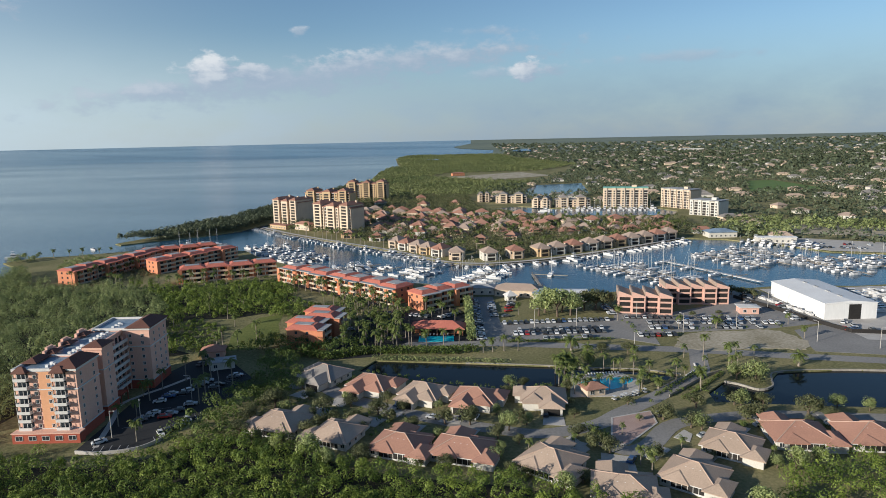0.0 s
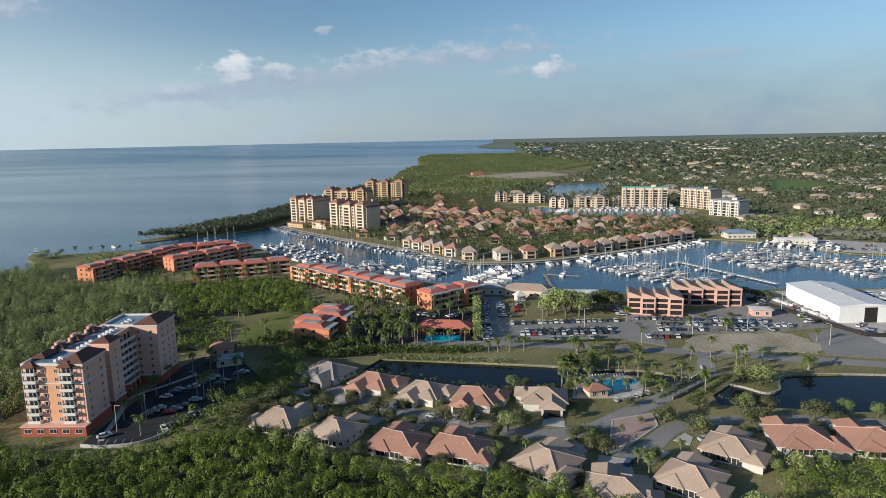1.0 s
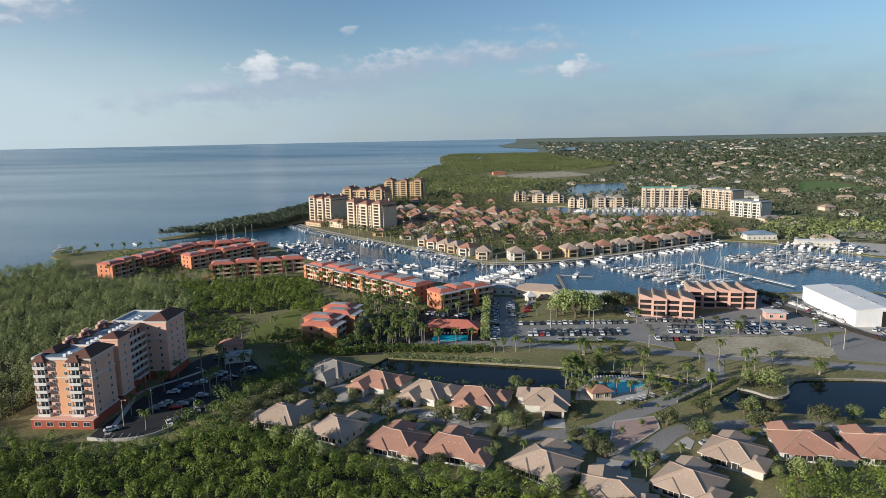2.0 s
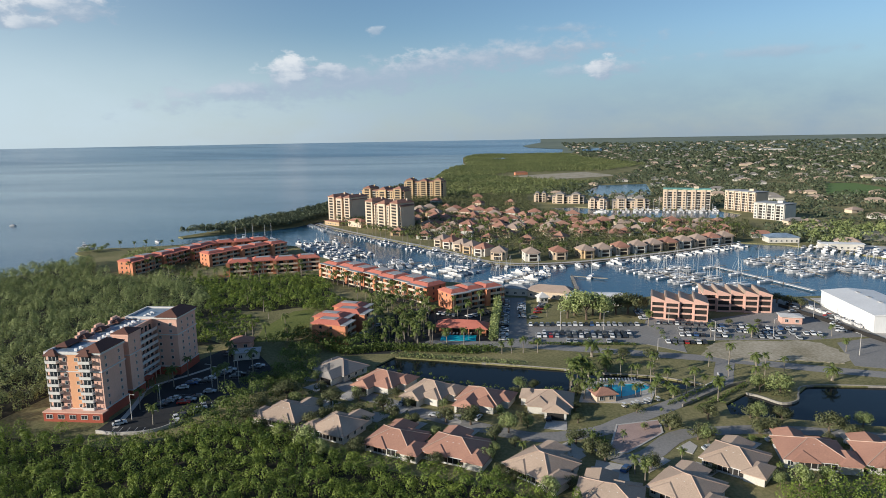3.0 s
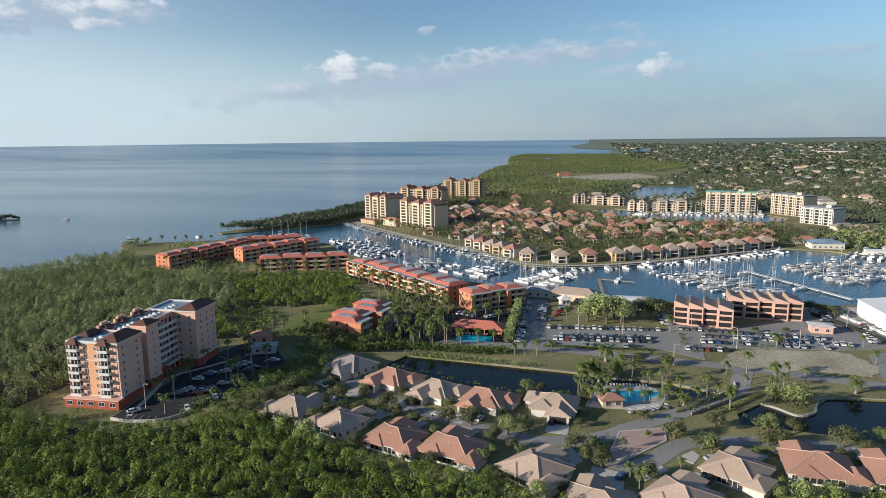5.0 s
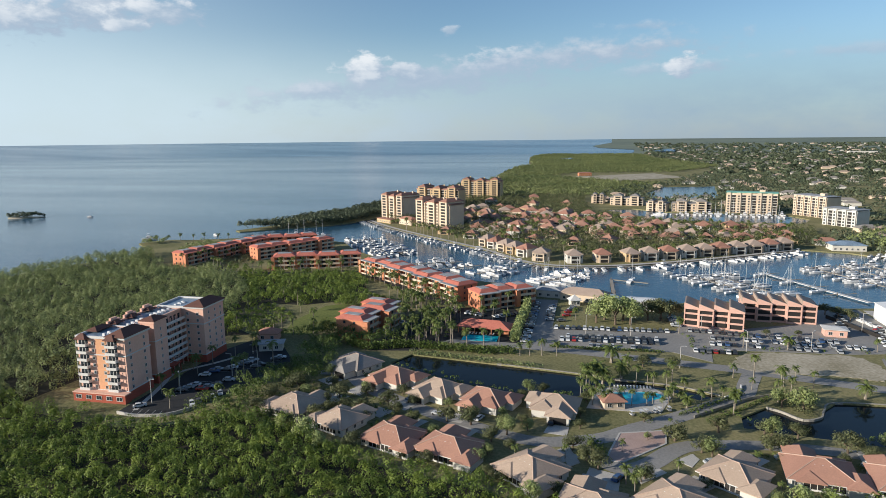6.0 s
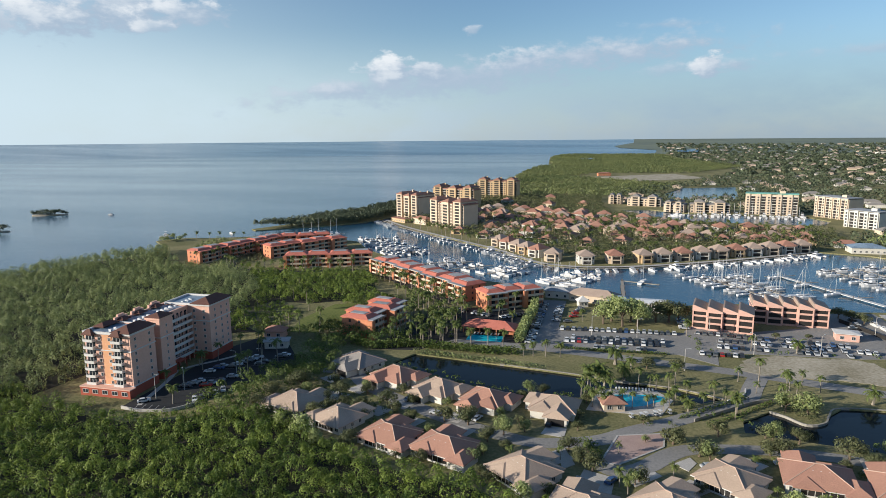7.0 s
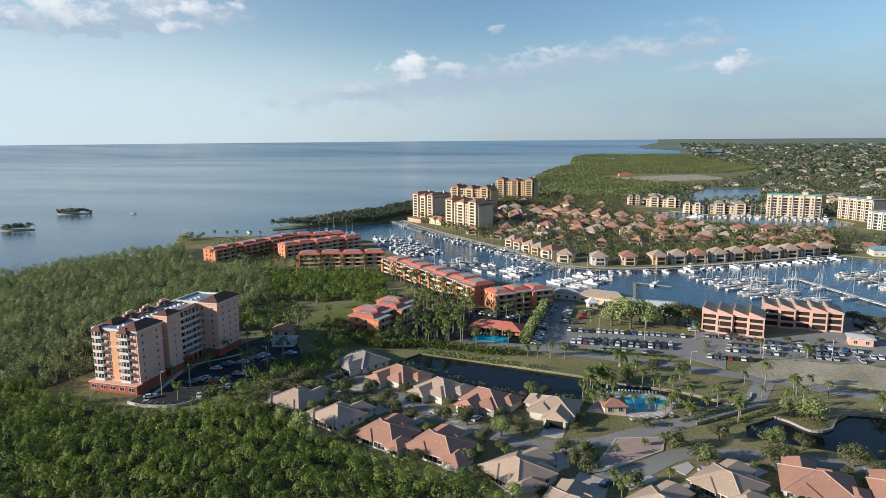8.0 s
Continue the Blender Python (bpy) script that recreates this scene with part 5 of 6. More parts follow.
for p in scatter([(-130, 304), (-92, 312), (-86, 360), (-118, 420), (-150, 400)], 20):
    plant(PALM_T[random.choice((0, 1))], p[0], p[1], random.uniform(0.6, 0.9), group="palms")
# round-headed palms along the sand spit
for x, y, a in along([(-334, 566), (-318, 578), (-296, 585), (-268, 598)], 8, 1.5):
    plant(PALM_T[1], x, y, random.uniform(0.7, 0.95), group="palms")


def palm_mass(pts, label):
    """Many far palms as one mass of fronds and one of trunks."""
    out = {"fronds": [[], []], "trunk": [[], []]}
    for x, y in pts:
        pr = random.choice(PALM_T[:3])
        a, s = random.uniform(0, 6.28), random.uniform(0.9, 1.2)
        rot = np.array([[math.cos(a), math.sin(a), 0], [-math.sin(a), math.cos(a), 0], [0, 0, 1]]) * s
        for ch in pr.children:
            me, key = ch.data, ch.name.split(".")[0]
            co = np.empty(len(me.vertices) * 3)
            me.vertices.foreach_get("co", co)
            vs, qs = out[key]
            n = sum(len(v) for v in vs)
            vs.append(co.reshape(-1, 3) @ rot + np.array([x, y, 0]))
            qs.append(np.array([tuple(p.vertices) for p in me.polygons if len(p.vertices) == 4]) + n)
    for key, m in (("fronds", PALM), ("trunk", PALM_BARK)):
        vs, qs = out[key]
        nm = "far_palm_crowns" if key == "fronds" else "far_palm_trunks"
        solid(nm, np_mesh(nm, np.concatenate(vs), np.concatenate(qs), m), None, label, "palm trees", kind="stuff")


def hedge(name, pts, w, h, leaf, per, material, label):
    c = []
    for x, y, a in along(pts, 0.8, 0):
        for i in range(per):
            c.append((x + random.uniform(-w, w) / 2, y + random.uniform(-w, w) / 2, h * random.uniform(0.12, 1.0)))
    v, q = leaf_quads(np.array(c), leaf, 0.4)
    return solid(name, np_mesh(name, v, q, material), None, label, "hedge", kind="stuff")


hedge("clipped_hedge", [(27, 309), (50, 309), (74, 310)], 2.0, 1.1, 0.3, 26, HEDGE, "low clipped green hedge along the car park")
hedge("tall_hedge", [(-40, 296), (-20, 296), (0, 294), (13, 296)], 4.5, 3.4, 0.5, 34, HEDGE, "tall leafy hedge above the pond bank")
hedge("tall_hedge", [(11, 312), (11, 340), (12, 370), (10, 400)], 4.0, 5.2, 0.55, 40, LIME, "tall yellow-green hedge along the access lane")
hedge("bank_plants", [(-30, 289), (0, 284), (24, 280)], 5, 1.4, 0.4, 14, WOODLAND, "reedy plants on the pond bank")
hedge("lane_hedge", [(-62, 296), (-50, 290), (-36, 296)], 5, 3.5, 0.5, 36, HEDGE, "dense shrubs below the orange flats")
forest("avenue_shrubs", [(-42, 298), (-16, 298), (-18, 340), (-34, 372), (-70, 404), (-56, 366), (-46, 340)], 4.2, (0.8, 2.4), (0.8, 1.6), 0.3, 34, HEDGE, "low planting under the palms", thin=-0.1)
forest("avenue_shrubs", [(-172, 449), (-116, 465), (-98, 454), (-60, 414), (-34, 384), (-30, 390), (-58, 419), (-96, 459), (-114, 470), (-172, 454)], 4.2, (0.8, 3.0), (0.8, 1.8), 0.34, 34, HEDGE, "dark planting before the orange flats")
forest("shore_planting", [(-236, 456), (-210, 455), (-200, 478), (-206, 505), (-216, 535), (-226, 510)], 5, (1.5, 4), (1.2, 2.4), 0.45, 36, OAK, "trees before the orange flats")
hedge("bridge_planting", [(72, 240), (84, 252), (96, 264)], 1.6, 1.2, 0.3, 14, HEDGE, "shrubs along the entrance bridge")
hedge("bridge_planting", [(80, 236), (92, 248), (104, 262)], 1.6, 1.2, 0.3, 14, HEDGE, "shrubs along the entrance bridge")
hedge("court_planting", [(42, 214), (46, 207), (46, 201)], 4, 1.6, 0.35, 26, HEDGE, "dark shrubs beside the paved court")
forest("grove", [(-82, 204), (-70, 211), (-68, 226), (-62, 238), (-54, 246), (-58, 262), (-60, 284), (-70, 292), (-76, 286), (-74, 262), (-78, 240), (-84, 222), (-90, 208)], 4.0, (3.5, 7.5), (2.0, 3.3), 0.34, 120, HEDGE, "dark dense grove beside the tower")
forest("grove", [(-84, 296), (-70, 293), (-60, 290), (-46, 296), (-36, 300), (-48, 309), (-74, 310), (-86, 303)], 3.8, (4, 7), (1.9, 3.0), 0.34, 110, HEDGE, "dark grove below the orange flats")
forest("grove", [(-114, 300), (-106, 303), (-97, 305), (-85, 307), (-77, 320), (-72, 318), (-74, 310), (-86, 302), (-92, 297), (-108, 297)], 4.2, (3, 6.5), (1.8, 3.0), 0.34, 110, HEDGE, "dark trees beside the lawn")
forest("mangrove_thicket", [(-107, 420), (-86, 418), (-70, 398), (-66, 378), (-78, 362), (-92, 362), (-94, 376), (-88, 404), (-100, 432)], 3.9, (2.2, 5.8), (1.5, 2.7), 0.34, 100, MANGROVE, "bright green scrub beside the lawn", thin=-0.2)
forest("drive_planting", [(-96, 376), (-88, 404), (-99, 440), (-92, 436), (-62, 402), (-46, 384), (-52, 366), (-74, 358), (-84, 352), (-86, 370)], 4.6, (1.6, 5.0), (1.2, 2.4), 0.32, 80, HEDGE, "dense green planting behind the palms", thin=-0.12)
forest("garden_shrubs", [(-70, 200), (30, 172), (70, 160), (130, 186), (130, 214), (84, 214), (40, 206), (20, 208), (-40, 236), (-66, 250)], 3.4, (0.7, 2.0), (0.6, 1.2), 0.28, 26, HEDGE,
       "clipped garden shrubs between the villas", avoid=[blob(vx, vy, vw * 0.62, vd * 0.85, vr, wob=0) for vx, vy, vr, vw, vd, vm, vg in VILLAS] + [[(44, 190), (70, 212), (66, 228), (40, 218)], [(-48, 262), (-40, 238), (28, 204), (46, 210), (30, 218), (-10, 232)]], thin=-0.05)
forest("bank_shrubs", [(-46, 254), (-20, 258), (0, 252), (24, 246), (44, 246), (44, 252), (24, 248), (0, 256), (-30, 270)], 2.6, (0.9, 2.2), (0.7, 1.2), 0.28, 26, HEDGE, "shrubs along the pond behind the villas")


# ---- cars ----
def car_proto(colour, name):
    paint = mat("car_paint_" + name, colour, tuple(c * 0.9 for c in colour), rough=0.3, scale=0.3, fine=2, spec=0.5)
    t = thing("car", 0, 0, 0, 0, name + " car parked on the asphalt", "car", "parked cars")
    hull = [(-2.25, 0.35), (-2.2, 0.85), (-1.2, 0.98), (0.9, 1.0), (2.1, 0.8), (2.25, 0.4)]
    b = MB().loft([[(x, s * 0.88, z) for x, z in hull] for s in (-1, 1)])
    cab = lambda z, a, c, w: [(a, -w, z), (c, -w, z), (c, w, z), (a, w, z)]
    b.loft([cab(1.42, -1.35, 0.35, 0.66), cab(1.5, -1.2, 0.2, 0.6)])
    part("body", b, paint, t)
    part("cabin_glass", MB().loft([cab(0.95, -1.75, 1.0, 0.8), cab(1.42, -1.36, 0.36, 0.665)]), GLASS, t)
    part("running_gear", MB().tube((-1.35, -0.9, 0.34), (-1.35, 0.9, 0.34), 0.34, 0.34, 10).tube((1.4, -0.9, 0.34), (1.4, 0.9, 0.34), 0.34, 0.34, 10).box(-1.3, 1.35, -0.5, 0.5, 0.22, 0.36), RUBBER, t)
    return t


CARS = [car_proto(c, n) for c, n in (((0.7, 0.7, 0.69), "white"), ((0.42, 0.43, 0.44), "silver"), ((0.12, 0.125, 0.13), "dark grey"), ((0.03, 0.03, 0.032), "black"), ((0.35, 0.03, 0.025), "red"), ((0.05, 0.1, 0.22), "blue"))]


def park(x, y, rot, k=None, s=1.0):
    c = CARS[k if k is not None else random.choice((0, 0, 0, 1, 1, 2, 2, 2, 3, 3, 3, 4, 5) if random.random() < 0.6 else (0, 1, 2, 3))]
    plant(c, x, y, s, rot, 0.1)


def car_row(x0, y0, x1, y1, n, rot, fill=0.9):
    for i in range(n):
        if random.random() < fill:
            k = (i + 0.5) / n
            park(x0 + (x1 - x0) * k + random.uniform(-0.15, 0.15), y0 + (y1 - y0) * k + random.uniform(-0.3, 0.3), rot + random.choice((0, 180)) + random.uniform(-3, 3), s=random.uniform(0.95, 1.08))


car_row(28, 312.5, 72, 314, 15, 88, 0.6)
car_row(30, 320.5, 74, 322.5, 16, 88, 0.95)
car_row(30, 326.0, 74, 328, 16, 88, 0.85)
car_row(27, 340, 80, 343, 20, 88, 0.95)
car_row(15.5, 312, 16, 396, 28, 8, 0.85)
car_row(24.2, 350, 24.6, 384, 11, 8, 0.8)
car_row(30, 352, 36, 384, 9, 20, 0.7)
car_row(84, 352, 84, 372, 7, 0, 0.8)
car_row(88, 347, 150, 338, 22, 82, 0.8)
car_row(96, 336, 158, 330, 22, 84, 0.9)
car_row(94, 326, 150, 323, 18, 86, 0.6)
car_row(86, 314, 104, 314, 7, 86, 0.8)
car_row(154, 352, 164, 380, 9, 10, 0.8)
car_row(168, 334, 176, 372, 12, 12, 0.8)
car_row(176, 318, 206, 312, 8, 84, 0.7)
car_row(-30, 366, -8, 356, 8, 60, 0.7)
car_row(-6, 352, 8, 364, 6, 130, 0.8)
car_row(-50, 318, -46, 336, 5, 10, 0.6)
car_row(-88, 256, -82, 272, 6, 20, 0.8)
car_row(-106, 284, -92, 289, 5, 80, 0.9)
car_row(-98, 250, -92, 266, 6, 15, 0.85)
car_row(-104, 222, -99, 238, 5, 15, 0.8)
car_row(-92, 214, -86, 228, 5, 120, 0.7)
car_row(-104, 240, -100, 252, 5, 15, 0.8)
car_row(-96, 228, -90, 242, 5, 15, 0.8)
park(-108, 210, 40, 0)
for x, y, r in ((-18, 234, 60), (4, 224, 70), (8, 223, 70), (31, 224, 84), (-36, 248, 60), (50, 190, 60), (76, 205, 20), (79, 202, 15), (67, 222, 110), (45, 200, 100), (-60, 226, 30), (96, 212, 10), (118, 212, 20), (-6, 224, 160)):
    park(x, y, r)


def golf_cart():
    t = thing("golf_cart", 0, 0, 0, 0, "white golf cart with a flat canopy", "golf cart", "golf carts")
    part("body", MB().loft([[(x, s * 0.55, z) for x, z in ((-1.2, 0.3), (-1.2, 0.8), (-0.2, 0.75), (0.7, 0.8), (1.2, 0.6), (1.2, 0.3))] for s in (-1, 1)]), ROOF_FLAT, t)
    part("canopy", MB().box(-1.1, 0.8, -0.62, 0.62, 1.85, 1.93), GELCOAT, t)
    for x in (-1.0, 0.7):
        for y in (-0.55, 0.55):
            part("post", MB().tube((x, y, 0.7), (x, y, 1.86), 0.03, 0.03, 4), MAST, t)
            part("wheel", MB().tube((x, y - 0.08, 0.25), (x, y + 0.08, 0.25), 0.25, 0.25, 8), RUBBER, t)
    return t


CART = golf_cart()
for i in range(6):
    plant(CART, 56.5 + i * 2.3 + (i % 2) * 0.8, 236.5 + i * 1.3, 0.8, 110 + random.uniform(-15, 15), 0.1)


# ---- boats and docks ----
def hull_mesh(l, w, h, bow=0.35):
    mb = MB()
    rings = []
    for k, ww, rise in ((0, 0.86, 0.0), (0.35, 1.0, 0.0), (0.7, 0.8, 0.08), (0.9, 0.4, 0.2), (1.0, 0.05, 0.3)):
        x = -l / 2 + l * k
        y = w / 2 * ww
        rings.append([(x, -y, h * (1 + rise)), (x - 0.02 * l * k, -y * 0.72, -0.15), (x - 0.02 * l * k, y * 0.72, -0.15), (x, y, h * (1 + rise))])
    return mb.loft(rings)


def motor_boat(l, label, fly):
    w, h = l * 0.31, l * 0.1 + 0.35
    t = thing("motor_boat", 0, 0, 0, 0, label, "boat", "moored boats")
    part("hull", hull_mesh(l, w, h), GELCOAT, t)
    c = lambda z, a, b, q: [(a, -q, z), (b, -q, z), (b, q, z), (a, q, z)]
    part("cabin", MB().loft([c(h, -l * 0.2, l * 0.3, w * 0.38), c(h + l * 0.06, -l * 0.2, l * 0.22, w * 0.36)]).loft([c(h + l * 0.115, -l * 0.24, l * 0.12, w * 0.34), c(h + l * 0.13, -l * 0.22, l * 0.1, w * 0.31)]), GELCOAT, t)
    part("windscreen", MB().loft([c(h + l * 0.06, -l * 0.19, l * 0.21, w * 0.345), c(h + l * 0.115, -l * 0.18, l * 0.1, w * 0.3)]), GLASS, t)
    if fly:
        part("flybridge", MB().loft([c(h + l * 0.131, -l * 0.16, l * 0.04, w * 0.26), c(h + l * 0.19, -l * 0.17, l * 0.01, w * 0.27)]), GELCOAT, t)
        bim = MB().box(-l * 0.17, 0, -w * 0.27, w * 0.27, h + l * 0.29, h + l * 0.305)
        for s in (-1, 1):
            bim.tube((-l * 0.15, s * w * 0.24, h + l * 0.18), (-l * 0.15, s * w * 0.24, h + l * 0.295), 0.05, 0.05, 4)
        part("bimini", bim, CANVAS_BLUE if fly > 1 else GELCOAT, t)
    return t


def sail_boat(l, label, cover):
    w, h = l * 0.29, l * 0.07 + 0.45
    t = thing("sailing_boat", 0, 0, 0, 0, label, "sailing boat", "moored boats")
    part("hull", hull_mesh(l, w, h), GELCOAT, t)
    c = lambda z, a, b, q: [(a, -q, z), (b, -q, z), (b, q, z), (a, q, z)]
    part("cabin", MB().loft([c(h - 0.05, -l * 0.12, l * 0.24, w * 0.32), c(h + 0.45, -l * 0.1, l * 0.18, w * 0.27)]), GELCOAT, t)
    part("mast", MB().tube((l * 0.08, 0, h), (l * 0.08, 0, h + l * 1.25), 0.13, 0.1, 5).tube((l * 0.08, -w * 0.25, h + l * 0.7), (l * 0.08, w * 0.25, h + l * 0.7), 0.05, 0.05, 4), MAST, t)
    part("boom", MB().tube((l * 0.08, 0, h + 1.3), (-l * 0.32, 0, h + 1.35), 0.2, 0.14, 5), cover, t, "furled sail in its cover")
    part("rigging", MB().tube((l * 0.49, 0, h + 0.2), (l * 0.08, 0, h + l * 1.22), 0.035, 0.035, 3).tube((-l * 0.47, 0, h + 0.2), (l * 0.08, 0, h + l * 1.22), 0.035, 0.035, 3), MAST, t)
    return t


BIG = [motor_boat(14, "white motor yacht with a flybridge", 1), motor_boat(12, "white motor yacht with navy canvas", 2)]
SMALL = [motor_boat(9, "small white motor boat", 0), motor_boat(7.5, "small white open runabout boat", 0), motor_boat(10.5, "white cabin cruiser lying moored", 0)]
SAIL = [sail_boat(11, "white sailing boat with a bare mast", CANVAS_BLUE), sail_boat(13, "white sailing yacht with furled sails", GELCOAT)]
WATER_Z = -0.7


def dock(pts, w=2.2, label="long weathered timber dock", posts=True, fingers=0):
    t = thing("dock", 0, 0, 0, 0, label, "dock")
    p = [Vector(q) for q in pts]
    for a, b in zip(p, p[1:]):
        d = (b - a).normalized()
        s = Vector((-d.y, d.x)) * w / 2
        part("deck", MB().prism([tuple(a + s), tuple(a - s), tuple(b - s), tuple(b + s)], 0.05, 0.35), TRIM if fingers > 8 else WOOD_DOCK, t)
    pile = MB().tube((0, 0, -1.5), (0, 0, 1.4), 0.17, 0.15, 6).mesh("mooring_post", BARK)
    for x, y, a in along(pts, 18, 0):
        c, s = math.cos(radians(a)), math.sin(radians(a))
        for k in (-1, 1):
            part("mooring_post", pile, None, t, at=(x - s * k * (w / 2 + 0.25), y + c * k * (w / 2 + 0.25), 0))
            if fingers > 0:
                q = MB().box(0, 0.9, w / 2 + 0.02, w / 2 + fingers, 0.05, 0.3)
                part("finger", q.mesh("finger", WOOD_DOCK), None, t, at=(x, y, 0, 0, 0, a if k > 0 else a + 180))
    return t


def moor(pts, gap, side, off, kinds, fill=0.9, jitter=0.4):
    """Boats lying bow out along a line, on one side of it."""
    for x, y, a in along(pts, gap, jitter):
        if random.random() < fill:
            r = a + 90 * side
            b = random.choice(kinds)
            c, s = math.cos(radians(r)), math.sin(radians(r))
            plant(b, x + c * off, y + s * off, random.uniform(0.75, 1.02), r + random.choice((0, 180)) + random.uniform(-3, 3), WATER_Z)


FAR_SHORE = [(-190, 748), (-151, 693), (-93, 627), (-41, 570), (-6, 521), (11, 507), (35, 503), (75, 516), (138, 555), (205, 606)]
# quay wall walk along the far shore
solid("quay_walk", strip(smooth([(x + 0.5, y + 6) for x, y in FAR_SHORE]), 4.5, 0.2), CONCRETE, "pale promenade along the far quay", "pavement", kind="structure")
dock([(x, y - 3) for x, y in FAR_SHORE], 1.8, "narrow timber dock below the far quay")
moor([(x, y - 4) for x, y in FAR_SHORE], 6.0, -1, 6.5, SMALL + SMALL + BIG[:1], 0.85)
for pts, sail in (([(108, 488), (142, 424)], 1), ([(124, 492), (152, 430)], 1), ([(192, 531), (216, 470)], 0), ([(212, 540), (236, 478)], 0), ([(230, 548), (262, 475)], 0), ([(247, 500), (268, 440)], 0), ([(276, 505), (300, 446)], 0), ([(306, 500), (330, 446)], 0)):
    dock(pts, 2.0, fingers=6.0)
    kinds = SAIL + SAIL + BIG if sail else BIG + SMALL + SAIL[:1]
    moor(pts, 5.4, 1, 7.5, kinds, 0.72)
    moor(pts, 5.4, -1, 7.5, kinds, 0.72)
dock([(157, 502), (192, 424)], 3.0, "long pale concrete pier", fingers=9)
moor([(160, 500), (190, 430)], 12, -1, 6, SAIL, 0.5)
for pts, kinds in (([(252, 588), (298, 544)], BIG + SMALL), ([(16, 446), (40, 484)], BIG + SAIL), ([(-28, 468), (-6, 497)], SAIL + BIG), ([(-82, 497), (-46, 512)], BIG + SAIL),
                   ([(-60, 476), (-30, 500)], BIG + SMALL), ([(-146, 590), (-98, 540)], BIG + SAIL + BIG), ([(-162, 600), (-136, 622)], BIG + BIG + SAIL), ([(-228, 618), (-194, 636)], BIG + SAIL), ([(-118, 530), (-92, 556)], BIG)):
    dock(pts, 1.8)
    moor(pts, 5.6, 1, 7.5, kinds, 0.72)
    moor(pts, 5.6, -1, 7.5, kinds, 0.72)
dock([(58, 408), (58, 464), (80, 456)], 1.8)
moor([(60, 462), (78, 456)], 7, 1, 5, SAIL, 0.9)
# boats under way, and in the yard
for x, y, r, b in ((44, 482, 80, SMALL[0]), (96, 492, 20, SMALL[1]), (-306, 620, 150, SMALL[1]), (-352, 582, 20, BIG[0]), (-22, 545, 160, SMALL[1]), (-543, 746, 10, SMALL[1])):
    plant(b, x, y, 1, r, WATER_Z)
for x0, y0, x1, y1, n in ((218, 345, 226, 392, 9), (232, 338, 240, 396, 9), (246, 332, 256, 398, 9), (262, 330, 274, 400, 8), (280, 326, 292, 400, 8), (298, 326, 312, 404, 7)):
    for i in range(n):
        k = (i + 0.5) / n
        plant(random.choice(SMALL + BIG[:1]), x0 + (x1 - x0) * k, y0 + (y1 - y0) * k, random.uniform(0.8, 1.0), random.uniform(-6, 6) + random.choice((0, 180)), 0.3)


for i in range(6):
    plant(SMALL[i % 2], 172 + i * 1.5, 380 - i * 7, 0.75, 100 + random.uniform(-8, 8), 0.3)


# ---- poles, loungers, lane marks ----
def lamp_post(x, y, h=9.0):
    t = thing("street_lamp", x, y, 0, random.uniform(0, 360), "grey concrete street lamp", "street lamp", "street lamps", rigid=True)
    part("pole", MB().tube((0, 0, 0), (0, 0, h), 0.14, 0.09, 6), CONCRETE, t)
    part("arm", MB().tube((0, 0, h - 0.1), (1.6, 0, h + 0.2), 0.06, 0.05, 4), MAST, t)
    part("lantern", MB().cbox(1.8, 0, h + 0.12, 0.7, 0.3, 0.14), MAST, t)


for x, y in ((78, 290), (108, 318), (160, 300), (180, 288), (200, 285), (-106, 214), (-101, 224), (-92, 246), (134, 322), (62, 333), (42, 333), (94, 345), (-84, 252), (166, 360)):
    lamp_post(x, y)


def lounger(x, y, r):
    t = thing("sun_lounger", x, y, 0.11, r, "white sun lounger on the pool deck", "sun lounger", "sun loungers", rigid=True)
    part("bed", MB().box(-0.3, 0.3, -0.9, 0.35, 0.3, 0.38), TRIM, t)
    part("backrest", MB().loft([[(-0.3, 0.36, 0.3), (0.3, 0.36, 0.3), (0.3, 0.44, 0.34), (-0.3, 0.44, 0.34)], [(-0.3, 0.85, 0.75), (0.3, 0.85, 0.75), (0.3, 0.92, 0.72), (-0.3, 0.92, 0.72)]]), TRIM, t)
    for a in (-0.25, 0.25):
        part("leg", MB().cbox(a, -0.7, 0, 0.06, 0.06, 0.3), TRIM, t)
        part("leg", MB().cbox(a, 0.3, 0, 0.06, 0.06, 0.3), TRIM, t)


for i in range(12):
    lounger(52 + i * 1.15, 262.2 + i * 0.12, 0)
for i in range(6):
    lounger(46.5 + i * 0.2, 255.5 + i * 1.1, 80)
for i in range(8):
    lounger(-11 + i * 1.6, 322.6, -8)


def bay_lines(x0, y0, x1, y1, n, rot, ln=4.8):
    mb = MB()
    for i in range(n + 1):
        k = i / n
        x, y = x0 + (x1 - x0) * k, y0 + (y1 - y0) * k
        c, s = math.cos(radians(rot)) * ln / 2, math.sin(radians(rot)) * ln / 2
        mb.quad((x - c - s * 0.03, y - s + c * 0.03, 0.104), (x + c - s * 0.03, y + s + c * 0.03, 0.104), (x + c + s * 0.03, y + s - c * 0.03, 0.104), (x - c + s * 0.03, y - s - c * 0.03, 0.104))
    solid("bay_markings", mb, LINE, "white painted parking bay lines", "road markings", kind="structure")


bay_lines(30, 320.5, 74, 322.5, 16, 88)
bay_lines(30, 326, 74, 328, 16, 88)
bay_lines(27, 340, 80, 343, 20, 88)
bay_lines(-98, 250, -92, 266, 6, 15)
bay_lines(-88, 256, -82, 272, 6, 20)
bay_lines(-104, 222, -99, 238, 6, 15)
bay_lines(-92, 212, -84, 232, 8, 120)
bay_lines(-108, 206, -98, 206, 4, 100)
bay_lines(88, 347, 150, 338, 22, 82)
bay_lines(96, 336, 158, 330, 22, 84)


